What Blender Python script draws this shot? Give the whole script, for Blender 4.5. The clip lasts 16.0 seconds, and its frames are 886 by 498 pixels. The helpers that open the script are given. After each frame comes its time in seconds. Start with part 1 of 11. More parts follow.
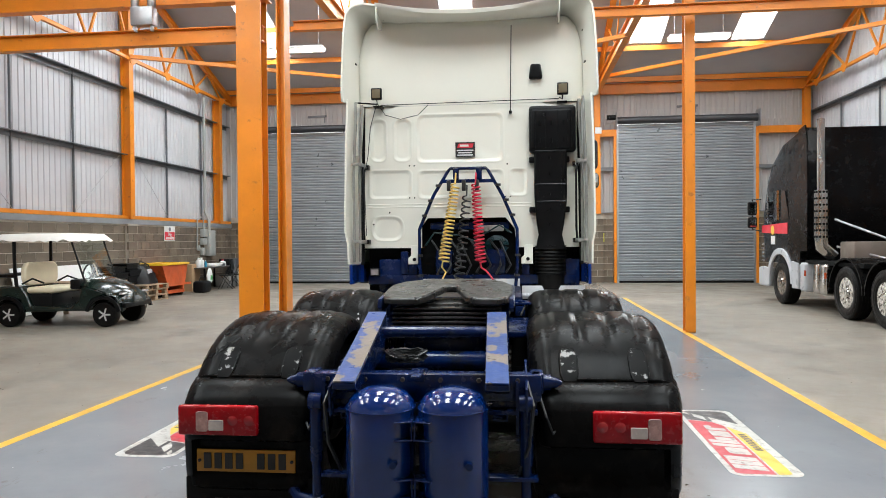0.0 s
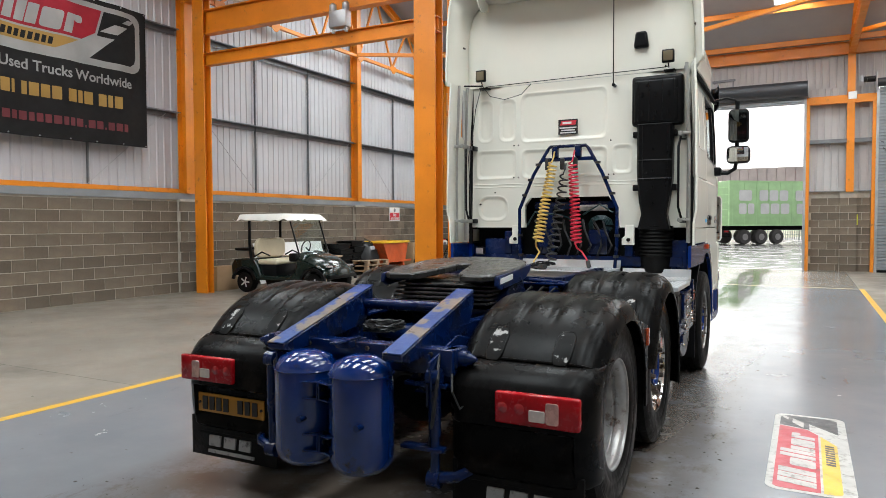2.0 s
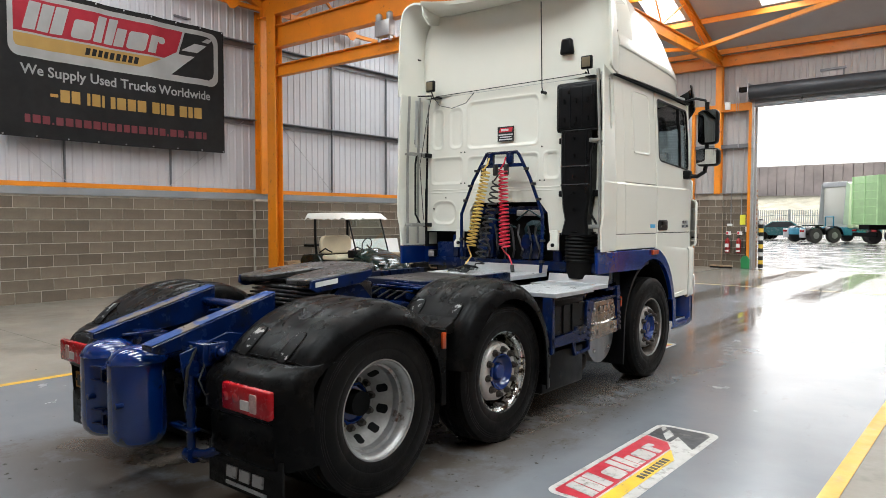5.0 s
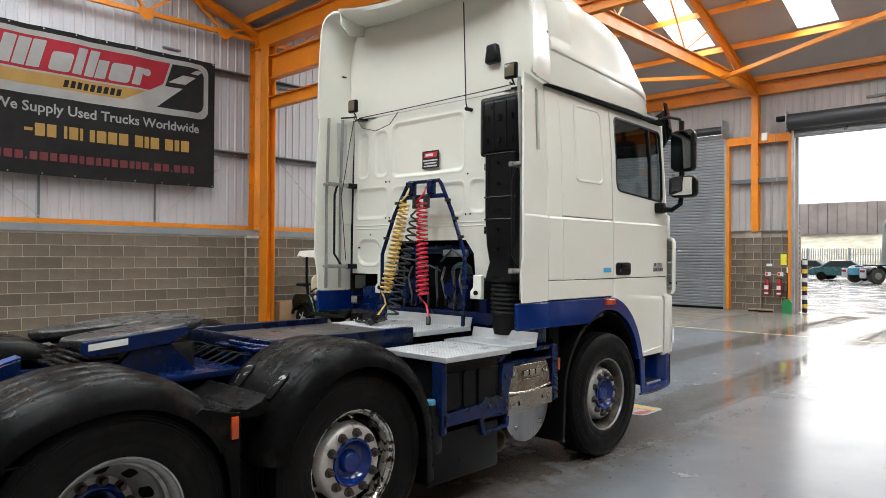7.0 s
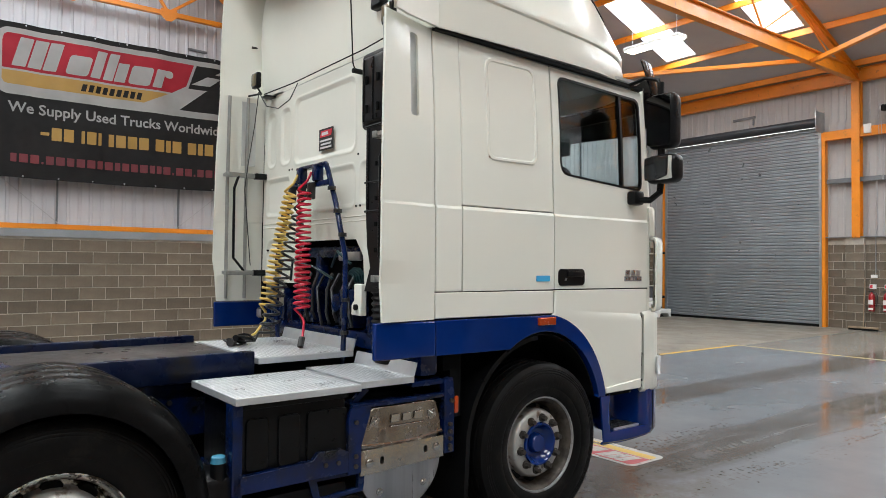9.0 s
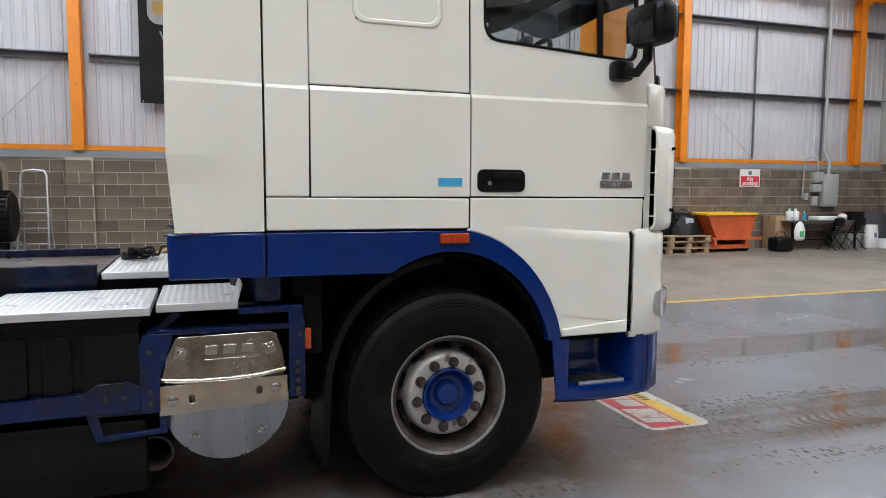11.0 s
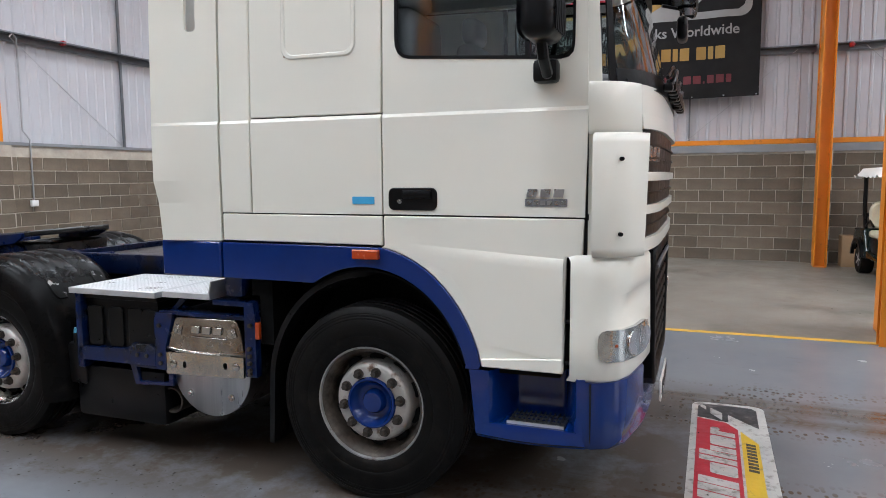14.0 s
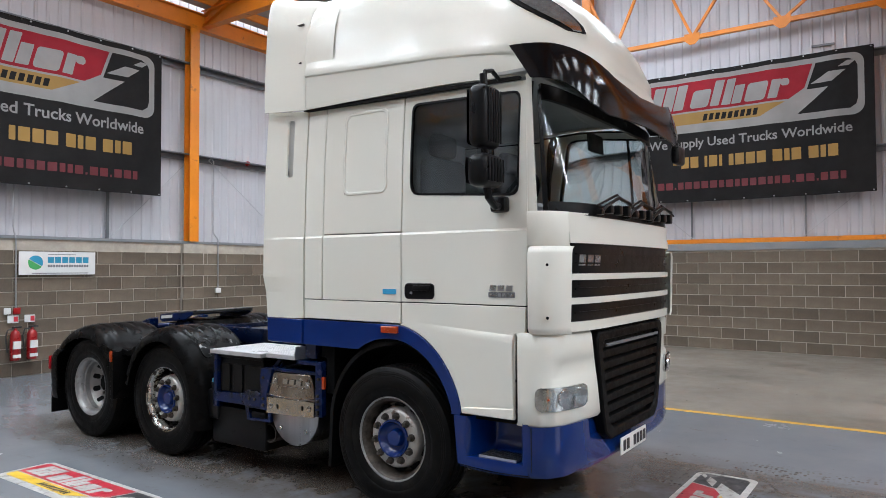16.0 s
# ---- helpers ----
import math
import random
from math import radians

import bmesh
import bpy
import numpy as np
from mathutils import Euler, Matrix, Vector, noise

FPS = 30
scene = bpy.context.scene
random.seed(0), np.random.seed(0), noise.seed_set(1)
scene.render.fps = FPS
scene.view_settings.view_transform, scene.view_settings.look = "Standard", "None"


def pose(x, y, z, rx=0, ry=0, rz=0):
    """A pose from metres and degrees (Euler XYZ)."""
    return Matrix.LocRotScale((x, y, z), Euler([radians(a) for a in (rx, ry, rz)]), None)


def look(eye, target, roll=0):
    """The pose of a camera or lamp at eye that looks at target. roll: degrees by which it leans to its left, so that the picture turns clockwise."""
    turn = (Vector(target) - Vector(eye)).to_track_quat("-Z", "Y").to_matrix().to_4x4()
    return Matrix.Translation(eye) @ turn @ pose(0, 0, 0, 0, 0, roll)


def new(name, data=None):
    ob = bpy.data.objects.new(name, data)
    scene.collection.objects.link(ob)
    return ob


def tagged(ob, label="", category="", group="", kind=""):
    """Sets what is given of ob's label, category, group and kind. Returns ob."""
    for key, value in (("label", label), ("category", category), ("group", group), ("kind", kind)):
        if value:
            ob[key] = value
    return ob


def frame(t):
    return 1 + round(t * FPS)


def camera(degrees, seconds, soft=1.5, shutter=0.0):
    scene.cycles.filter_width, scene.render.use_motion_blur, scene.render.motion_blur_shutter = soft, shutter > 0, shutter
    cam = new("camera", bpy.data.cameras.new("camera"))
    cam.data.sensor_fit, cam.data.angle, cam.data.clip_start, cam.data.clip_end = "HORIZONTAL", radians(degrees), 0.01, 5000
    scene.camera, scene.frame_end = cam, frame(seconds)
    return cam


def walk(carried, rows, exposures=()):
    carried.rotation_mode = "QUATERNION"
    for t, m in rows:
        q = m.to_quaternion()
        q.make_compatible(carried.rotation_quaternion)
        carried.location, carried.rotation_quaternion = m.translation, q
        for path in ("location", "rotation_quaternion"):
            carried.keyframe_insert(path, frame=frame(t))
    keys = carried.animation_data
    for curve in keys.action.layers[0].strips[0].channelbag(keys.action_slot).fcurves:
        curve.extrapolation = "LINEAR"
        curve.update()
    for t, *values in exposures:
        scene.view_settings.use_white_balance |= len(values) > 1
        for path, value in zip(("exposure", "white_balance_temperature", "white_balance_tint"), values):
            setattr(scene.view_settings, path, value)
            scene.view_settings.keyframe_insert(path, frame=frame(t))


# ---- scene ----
cam = camera(65.5, 16.0, soft=0.9)
METRES, EYE, TILT, LEAN, TURN = 13.85, 1.557, 0.0, 0.0, 6.4
ROWS = [
    (0.0, 0.0, 0.0, 0.0, -0.01, -0.77, 0.5),
    (0.5, 0.029, 0.0016, 0.0006, 5.03, -1.11, 0.4),
    (1.0, 0.0578, 0.0077, 0.0001, 10.68, -1.42, 0.34),
    (1.5, 0.087, 0.0068, -0.0016, 16.14, -1.62, 0.29),
    (2.0, 0.1146, 0.0121, -0.0023, 21.4, -2.17, 0.2),
    (2.5, 0.144, 0.0157, -0.0015, 25.96, -2.73, 0.16),
    (3.0, 0.1704, 0.0142, -0.0009, 28.02, -3.12, 0.02),
    (3.5, 0.195, 0.0214, -0.0011, 29.79, -3.47, -0.03),
    (4.0, 0.2218, 0.0268, 0.0001, 31.2, -3.49, -0.02),
    (6.5, 0.2804, 0.1429, 0.0078, 36.54, -0.27, -0.26),
    (7.0, 0.2845, 0.1756, 0.0071, 37.76, 0.49, -0.35),
    (7.5, 0.2905, 0.2091, 0.0058, 39.01, 1.07, -0.38),
    (8.0, 0.2967, 0.2458, 0.0059, 41.04, 1.51, -0.34),
    (8.5, 0.2985, 0.2805, 0.0057, 43.41, 1.72, -0.42),
    (11.0, 0.3213, 0.4604, -0.0038, 64.87, -4.96, -0.22),
    (11.5, 0.3251, 0.4965, -0.0055, 71.73, -6.72, -0.04),
    (12.0, 0.3184, 0.5314, -0.0066, 77.76, -7.93, 0.01),
    (12.5, 0.3136, 0.5636, -0.0032, 81.49, -8.65, 0.06),
    (13.0, 0.3167, 0.5938, 0.0002, 90.98, -8.52, 0.17),
    (13.5, 0.3319, 0.6209, 0.0049, 97.43, -7.73, 0.31),
    (14.0, 0.3385, 0.6522, 0.0068, 104.84, -6.0, 0.47),
    (14.5, 0.352, 0.6812, 0.008, 110.2, -3.82, 0.48),
    (15.0, 0.3686, 0.708, 0.0102, 113.61, -1.68, 0.38),
    (15.5, 0.3844, 0.734, 0.0111, 116.8, 0.12, 0.34),
    (16.0, 0.4035, 0.7548, 0.0103, 118.77, 1.62, 0.21),
]
walk(cam, [(t, pose(0, 0, EYE, TILT, LEAN, TURN) @ pose(METRES * x, METRES * y, METRES * z, 90 + pitch, roll, yaw)) for t, x, y, z, yaw, pitch, roll in ROWS],
     [(0.0, 1.37, 6500, 10), (2.0, 1.17, 6500, 10), (4.0, 1.18, 6500, 10), (6.5, 1.14, 6500, 10), (8.5, 1.09, 6500, 10), (11.0, 1.12, 6300, 12), (14.0, 1.12, 6150, 14), (16.0, 1.06, 6100, 13)])

# ---- light: overcast sky, skylights and two switched-on tube fittings ----
world = bpy.data.worlds.new("overcast")
scene.world = world
world.use_nodes = True
wn, wl = world.node_tree.nodes, world.node_tree.links
sky = wn.new("ShaderNodeTexSky")
sky.sky_type, sky.sun_disc = "NISHITA", False
sky.sun_elevation, sky.sun_rotation = radians(48), radians(-20)
sky.air_density, sky.dust_density, sky.ozone_density = 1.0, 6.0, 1.0
hsv = wn.new("ShaderNodeHueSaturation")
hsv.inputs["Saturation"].default_value = 0.12
wl.new(sky.outputs[0], hsv.inputs["Color"])
wl.new(hsv.outputs[0], wn["Background"].inputs[0])
wn["Background"].inputs[1].default_value = 0.15
sun = new("sun", bpy.data.lights.new("sun", "SUN"))
sun.data.energy, sun.data.angle, sun.data.color = 1.3, radians(25), (1.0, 0.97, 0.93)
sun.matrix_world = look((-6, 30, 40), (0, 12, 0))
SKYLAMP = 62.0     # watts of daylight through one rooflight
TUBE = 10.0         # emission of the lit tube fittings

# ---- helpers ----
ORG = {}


def finish(bm, smooth=35.0):
    bmesh.ops.remove_doubles(bm, verts=bm.verts, dist=1e-5)
    bmesh.ops.recalc_face_normals(bm, faces=bm.faces)
    lim = radians(smooth)
    for f in bm.faces:
        f.smooth = True
    for e in bm.edges:
        e.smooth = len(e.link_faces) == 2 and e.calc_face_angle(0.0) < lim


def to_mesh(name, bm, material, smooth=35.0):
    finish(bm, smooth)
    me = bpy.data.meshes.new(name)
    bm.to_mesh(me)
    bm.free()
    for m in (material if isinstance(material, (list, tuple)) else [material]):
        me.materials.append(m)
    return me


def part(name, bm, material, parent, label="", smooth=35.0, bevel=0.0, thick=0.0, kind=""):
    """One mesh under a thing or a part, in the coordinates of the thing."""
    root = parent
    while root.parent:
        root = root.parent
    if root in ORG:
        bmesh.ops.translate(bm, verts=bm.verts, vec=-Vector(ORG[root]))
    ob = new(name, to_mesh(name, bm, material, smooth))
    ob.parent = parent
    if label:
        ob["label"] = label
    if kind:
        ob["kind"] = kind
    if thick:
        md = ob.modifiers.new("thickness", "SOLIDIFY")
        md.thickness, md.offset = thick, 0
    if bevel:
        md = ob.modifiers.new("edge", "BEVEL")
        md.width, md.segments, md.limit_method, md.angle_limit = bevel, 2, "ANGLE", radians(50)
    return ob


def thing(name, label, category, loc=(0, 0, 0), rz=0.0, group="", org=None):
    ob = new(name)
    ob.empty_display_size = 0.1
    ob.location, ob.rotation_euler = loc, (0, 0, radians(rz))
    tagged(ob, label, category, group)
    if org:
        ORG[ob] = org
    return ob


def solo(name, bm, material, label="", category="", group="", kind="", smooth=35.0, bevel=0.0, loc=None):
    """A thing or a piece of the setting that is one mesh."""
    if loc is not None:
        bmesh.ops.translate(bm, verts=bm.verts, vec=-Vector(loc))
    ob = new(name, to_mesh(name, bm, material, smooth))
    if loc is not None:
        ob.location = loc
    if bevel:
        md = ob.modifiers.new("edge", "BEVEL")
        md.width, md.segments, md.limit_method, md.angle_limit = bevel, 2, "ANGLE", radians(50)
    return tagged(ob, label, category, group, kind)


def B():
    return bmesh.new()


def box(bm, x0, x1, y0, y1, z0, z1, bev=0.0, seg=2, mi=0):
    m = Matrix.Translation(((x0 + x1) / 2, (y0 + y1) / 2, (z0 + z1) / 2)) @ Matrix.Diagonal((abs(x1 - x0), abs(y1 - y0), abs(z1 - z0), 1))
    vs = bmesh.ops.create_cube(bm, size=1, matrix=m)["verts"]
    fs = {f for v in vs for f in v.link_faces}
    for f in fs:
        f.material_index = mi
    if bev > 0:
        es = list({e for v in vs for e in v.link_edges})
        bev = min(bev, 0.48 * min(abs(x1 - x0), abs(y1 - y0), abs(z1 - z0)))
        r = bmesh.ops.bevel(bm, geom=es, offset=bev, segments=seg, affect="EDGES", profile=0.5)
        for f in r["faces"]:
            f.material_index = mi
    return bm


def frame3(d):
    d = Vector(d).normalized()
    u = d.cross(Vector((0, 0, 1)) if abs(d.z) < 0.9 else Vector((1, 0, 0))).normalized()
    return u, d.cross(u).normalized()


def bar(bm, p, q, w, h, up=(0, 0, 1), mi=0):
    """A straight bar of w x h from p to q."""
    p, q = Vector(p), Vector(q)
    d = (q - p).normalized()
    up = Vector(up)
    u = d.cross(up)
    if u.length < 1e-4:
        u = d.cross(Vector((1, 0, 0)))
    u.normalize()
    v = u.cross(d).normalized()
    a = [[bm.verts.new(c + u * (sx * w / 2) + v * (sy * h / 2)) for sx, sy in ((-1, -1), (1, -1), (1, 1), (-1, 1))] for c in (p, q)]
    fs = [bm.faces.new(a[0][::-1]), bm.faces.new(a[1])] + [bm.faces.new((a[0][i], a[0][(i + 1) % 4], a[1][(i + 1) % 4], a[1][i])) for i in range(4)]
    for f in fs:
        f.material_index = mi
    return bm


def ibeam(bm, p, q, w, h, t=0.018, up=(0, 0, 1)):
    """A rolled steel I section from p to q: two flanges and a web."""
    p, q = Vector(p), Vector(q)
    d = (q - p).normalized()
    u = d.cross(Vector(up))
    if u.length < 1e-4:
        u = d.cross(Vector((1, 0, 0)))
    u.normalize()
    v = u.cross(d).normalized()
    for s in (-1, 1):
        o = v * (s * (h / 2 - t / 2))
        bar(bm, p + o, q + o, w, t, up)
    bar(bm, p, q, t * 0.8, h - 2 * t, up)
    return bm


def tube(bm, pts, r, n=8, closed=False, mi=0):
    """A round tube along points; r may be a list."""
    pts = [Vector(p) for p in pts]
    m = len(pts)
    rs = r if isinstance(r, (list, tuple)) else [r] * m
    rings, u = [], None
    for i, p in enumerate(pts):
        a = pts[(i - 1) % m] if (closed or i) else p
        b = pts[(i + 1) % m] if (closed or i < m - 1) else p
        d = (b - a).normalized()
        if u is None:
            u, _ = frame3(d)
        u = (u - d * u.dot(d))
        u = u.normalized() if u.length > 1e-6 else frame3(d)[0]
        v = d.cross(u)
        rings.append([bm.verts.new(p + (u * math.cos(2 * math.pi * k / n) + v * math.sin(2 * math.pi * k / n)) * rs[i]) for k in range(n)])
    for i in range(m if closed else m - 1):
        a, b = rings[i], rings[(i + 1) % m]
        for k in range(n):
            f = bm.faces.new((a[k], a[(k + 1) % n], b[(k + 1) % n], b[k]))
            f.material_index = mi
    if not closed:
        bm.faces.new(rings[0][::-1]).material_index = mi
        bm.faces.new(rings[-1]).material_index = mi
    return bm


def cyl(bm, p, q, r, r2=None, n=24, mi=0):
    return tube(bm, [p, q], [r, r if r2 is None else r2], n, mi=mi)


AX = {"x": (Vector((1, 0, 0)), Vector((0, 1, 0)), Vector((0, 0, 1))), "y": (Vector((0, 1, 0)), Vector((0, 0, 1)), Vector((1, 0, 0))),
      "z": (Vector((0, 0, 1)), Vector((1, 0, 0)), Vector((0, 1, 0)))}


def lathe(bm, prof, axis="z", c=(0, 0, 0), n=32, mi=0, caps=True):
    """Turns a profile of (radius, height) round an axis through c."""
    d, u, v = AX[axis]
    c = Vector(c)
    rings = []
    for r, h in prof:
        if r < 1e-5:
            rings.append([bm.verts.new(c + d * h)])
        else:
            rings.append([bm.verts.new(c + d * h + (u * math.cos(2 * math.pi * k / n) + v * math.sin(2 * math.pi * k / n)) * r) for k in range(n)])
    for a, b in zip(rings, rings[1:]):
        for k in range(n):
            j = (k + 1) % n
            if len(a) == 1 and len(b) == 1:
                continue
            vs = (a[0], b[j], b[k]) if len(a) == 1 else (a[k], a[j], b[0]) if len(b) == 1 else (a[k], a[j], b[j], b[k])
            bm.faces.new(vs).material_index = mi
    if caps:
        for ring in (rings[0], rings[-1]):
            if len(ring) > 2:
                bm.faces.new(ring).material_index = mi
    return bm


def loop3(pts, axis, h):
    """2D points on the plane axis = h: (y, z) for x, (x, z) for y, (x, y) for z."""
    if axis == "x":
        return [Vector((h, a, b)) for a, b in pts]
    if axis == "y":
        return [Vector((a, h, b)) for a, b in pts]
    return [Vector((a, b, h)) for a, b in pts]


def prism(bm, outline, axis, h0, h1, holes=(), mi=0):
    """A plate with holes: the outline swept from h0 to h1 along an axis."""
    made = []
    for h in (h0, h1):
        edges = []
        for lp in (outline, *holes):
            vs = [bm.verts.new(p) for p in loop3(lp, axis, h)]
            made.append(vs)
            edges += [bm.edges.new((vs[i], vs[(i + 1) % len(vs)])) for i in range(len(vs))]
        if holes:
            r = bmesh.ops.triangle_fill(bm, use_beauty=True, use_dissolve=True, edges=edges)
            for g in r["geom"]:
                if isinstance(g, bmesh.types.BMFace):
                    g.material_index = mi
        else:
            bm.faces.new(vs).material_index = mi
    k = 1 + len(holes)
    for a, b in zip(made[:k], made[k:]):
        for i in range(len(a)):
            j = (i + 1) % len(a)
            bm.faces.new((a[i], a[j], b[j], b[i])).material_index = mi
    return bm


def rrect(a0, a1, b0, b1, r, n=5):
    """A rounded rectangle as 2D points."""
    r = min(r, (a1 - a0) / 2 - 1e-4, (b1 - b0) / 2 - 1e-4)
    out = []
    for ca, cb, s in ((a1 - r, b1 - r, 0), (a0 + r, b1 - r, 90), (a0 + r, b0 + r, 180), (a1 - r, b0 + r, 270)):
        for i in range(n + 1):
            g = radians(s + 90 * i / n)
            out.append((ca + r * math.cos(g), cb + r * math.sin(g)))
    return out


def arc(ca, cb, ra, rb, d0, d1, n=12):
    return [(ca + ra * math.cos(radians(d0 + (d1 - d0) * i / n)), cb + rb * math.sin(radians(d0 + (d1 - d0) * i / n))) for i in range(n + 1)]


def grid(bm, rows, mi=0, close=False):
    """Skins rows of points."""
    vs = [[bm.verts.new(p) for p in r] for r in rows]
    for a, b in zip(vs, vs[1:]):
        m = len(a)
        for i in range(m if close else m - 1):
            j = (i + 1) % m
            bm.faces.new((a[i], a[j], b[j], b[i])).material_index = mi
    return vs


def lerp(tab, x):
    """Linear look-up in a table of (x, y)."""
    if x <= tab[0][0]:
        return tab[0][1]
    for (a, p), (b, q) in zip(tab, tab[1:]):
        if x <= b:
            return p + (q - p) * (x - a) / (b - a)
    return tab[-1][1]


def helix(p, q, r, turns, n=14, r2=None):
    p, q = Vector(p), Vector(q)
    u, v = frame3(q - p)
    m = int(turns * n)
    out = []
    for i in range(m + 1):
        s = i / m
        g = 2 * math.pi * turns * s
        rr = r + ((r2 if r2 is not None else r) - r) * s
        out.append(p.lerp(q, s) + (u * math.cos(g) + v * math.sin(g)) * rr)
    return out


def words(text, size, depth=0.002, shear=0.0, bold=0.0, align="CENTER"):
    """Lettering as a bmesh in the xy plane, centred."""
    cu = bpy.data.curves.new("words", "FONT")
    cu.body, cu.size, cu.extrude, cu.align_x, cu.align_y, cu.shear, cu.offset = text, size, depth / 2, align, "CENTER", shear, bold
    cu.resolution_u = 3
    ob = bpy.data.objects.new("words", cu)
    scene.collection.objects.link(ob)
    bpy.context.view_layer.update()
    me = bpy.data.meshes.new_from_object(ob.evaluated_get(bpy.context.evaluated_depsgraph_get()))
    bm = B()
    bm.from_mesh(me)
    bpy.data.objects.remove(ob)
    bpy.data.curves.remove(cu)
    bpy.data.meshes.remove(me)
    return bm


def put(bm, m):
    bmesh.ops.transform(bm, matrix=m, verts=bm.verts)
    return bm


# ---- materials ----
def mat(name, col, rough=0.5, metal=0.0, var=0.12, scale=2.0, fine=60.0, bump=0.05, rvar=0.12, coat=0.0, rnd=0.0, stain=None, amount=0.0, sscale=1.5, spec=0.5, island=0.0, edge=None):
    """A painted, cast or rolled surface: two scales of colour change, uneven gloss, fine relief and, if given, stains of another colour."""
    m = bpy.data.materials.new(name)
    m.use_nodes = True
    nt = m.node_tree
    N, L = nt.nodes, nt.links
    bs = N["Principled BSDF"]
    tc = N.new("ShaderNodeTexCoord")

    def noise_at(s, detail=4.0, rr=0.6):
        t = N.new("ShaderNodeTexNoise")
        t.inputs["Scale"].default_value, t.inputs["Detail"].default_value, t.inputs["Roughness"].default_value = s, detail, rr
        L.new(tc.outputs["Object"], t.inputs["Vector"])
        return t.outputs["Fac"]

    def mix(fac, a, b, blend="MIX"):
        x = N.new("ShaderNodeMix")
        x.data_type, x.blend_type = "RGBA", blend
        for sock, val in ((x.inputs[0], fac), (x.inputs[6], a), (x.inputs[7], b)):
            if isinstance(val, bpy.types.NodeSocket):
                L.new(val, sock)
            else:
                sock.default_value = val
        return x.outputs[2]

    def ramp(fac, lo, hi, a=0.0, b=1.0):
        x = N.new("ShaderNodeMapRange")
        x.inputs[1].default_value, x.inputs[2].default_value, x.inputs[3].default_value, x.inputs[4].default_value = lo, hi, a, b
        L.new(fac, x.inputs[0])
        return x.outputs[0]

    c = tuple(col)
    dark = tuple(max(0, v * (1 - var)) for v in c) + (1,)
    light = tuple(min(1, v * (1 + var)) for v in c) + (1,)
    big, small = noise_at(scale), noise_at(fine, 3.0)
    out = mix(ramp(big, 0.35, 0.65), dark, light)
    out = mix(ramp(small, 0.3, 0.7, 0.0, min(1.0, var * 1.5)), out, tuple(v * 0.75 for v in c) + (1,))
    if rnd or island:
        if island:
            src = N.new("ShaderNodeNewGeometry").outputs["Random Per Island"]
        else:
            src = N.new("ShaderNodeObjectInfo").outputs["Random"]
        k = rnd or island
        g = N.new("ShaderNodeCombineColor")
        f = ramp(src, 0, 1, 1 - k, 1 + k)
        for i in range(3):
            L.new(f, g.inputs[i])
        out = mix(1.0, out, g.outputs[0], "MULTIPLY")
    if stain:
        sn = noise_at(sscale, 8.0, 0.65)
        lo, hi = edge or (0.62 - 0.3 * amount, 0.70 - 0.1 * amount)
        out = mix(ramp(sn, lo, hi), out, tuple(stain) + (1,))
    L.new(out, bs.inputs["Base Color"])
    L.new(ramp(noise_at(scale * 3.1, 5.0), 0.3, 0.7, max(0.02, rough - rvar), min(1, rough + rvar)), bs.inputs["Roughness"])
    bs.inputs["Metallic"].default_value = metal
    bs.inputs["Specular IOR Level"].default_value = spec
    bs.inputs["Coat Weight"].default_value = coat
    bs.inputs["Coat Roughness"].default_value = 0.06
    if bump:
        bp = N.new("ShaderNodeBump")
        bp.inputs["Strength"].default_value, bp.inputs["Distance"].default_value = bump, 0.01
        L.new(small, bp.inputs["Height"])
        L.new(bp.outputs[0], bs.inputs["Normal"])
    return m


def glass(name, col=(0.9, 0.95, 0.93), rough=0.0):
    m = bpy.data.materials.new(name)
    m.use_nodes = True
    bs = m.node_tree.nodes["Principled BSDF"]
    bs.inputs["Base Color"].default_value = (*col, 1)
    bs.inputs["Roughness"].default_value = rough
    bs.inputs["Transmission Weight"].default_value = 1.0
    bs.inputs["IOR"].default_value = 1.05 if rough == 0 else 1.3
    bs.inputs["Coat Weight"].default_value = 0.9
    bs.inputs["Coat Roughness"].default_value = 0.0
    return m


def glow(name, col, strength):
    m = bpy.data.materials.new(name)
    m.use_nodes = True
    bs = m.node_tree.nodes["Principled BSDF"]
    bs.inputs["Base Color"].default_value = (*col, 1)
    bs.inputs["Emission Color"].default_value = (*col, 1)
    bs.inputs["Emission Strength"].default_value = strength
    return m


ORANGE = mat("orange_steel_paint", (0.66, 0.205, 0.007), 0.42, var=0.1, scale=1.2, bump=0.04, stain=(0.36, 0.12, 0.02), amount=0.05, sscale=6)
GIRT = mat("galvanised_girt", (0.16, 0.17, 0.18), 0.45, 0.5, var=0.15)
CLAD = mat("white_cladding", (0.46, 0.46, 0.485), 0.5, var=0.05, scale=0.8, bump=0.02)
CLADF = mat("grey_cladding", (0.40, 0.39, 0.38), 0.5, var=0.05, scale=0.8, bump=0.02)
ROOFM = mat("roof_lining", (0.34, 0.34, 0.35), 0.6, var=0.06, scale=0.6, bump=0.02)
BLOCK = mat("concrete_block", (0.138, 0.108, 0.078), 0.9, var=0.26, scale=3.0, fine=90, bump=0.35, rnd=0.24)
BLOCKJ = mat("concrete_blocks_joined", (0.138, 0.108, 0.078), 0.9, var=0.26, scale=3.0, fine=90, bump=0.35, island=0.24)
MORTAR = mat("mortar", (0.41, 0.365, 0.305), 0.95, var=0.15, scale=5, bump=0.3)
LEDGE = mat("grey_ledge", (0.21, 0.22, 0.23), 0.6, var=0.1)
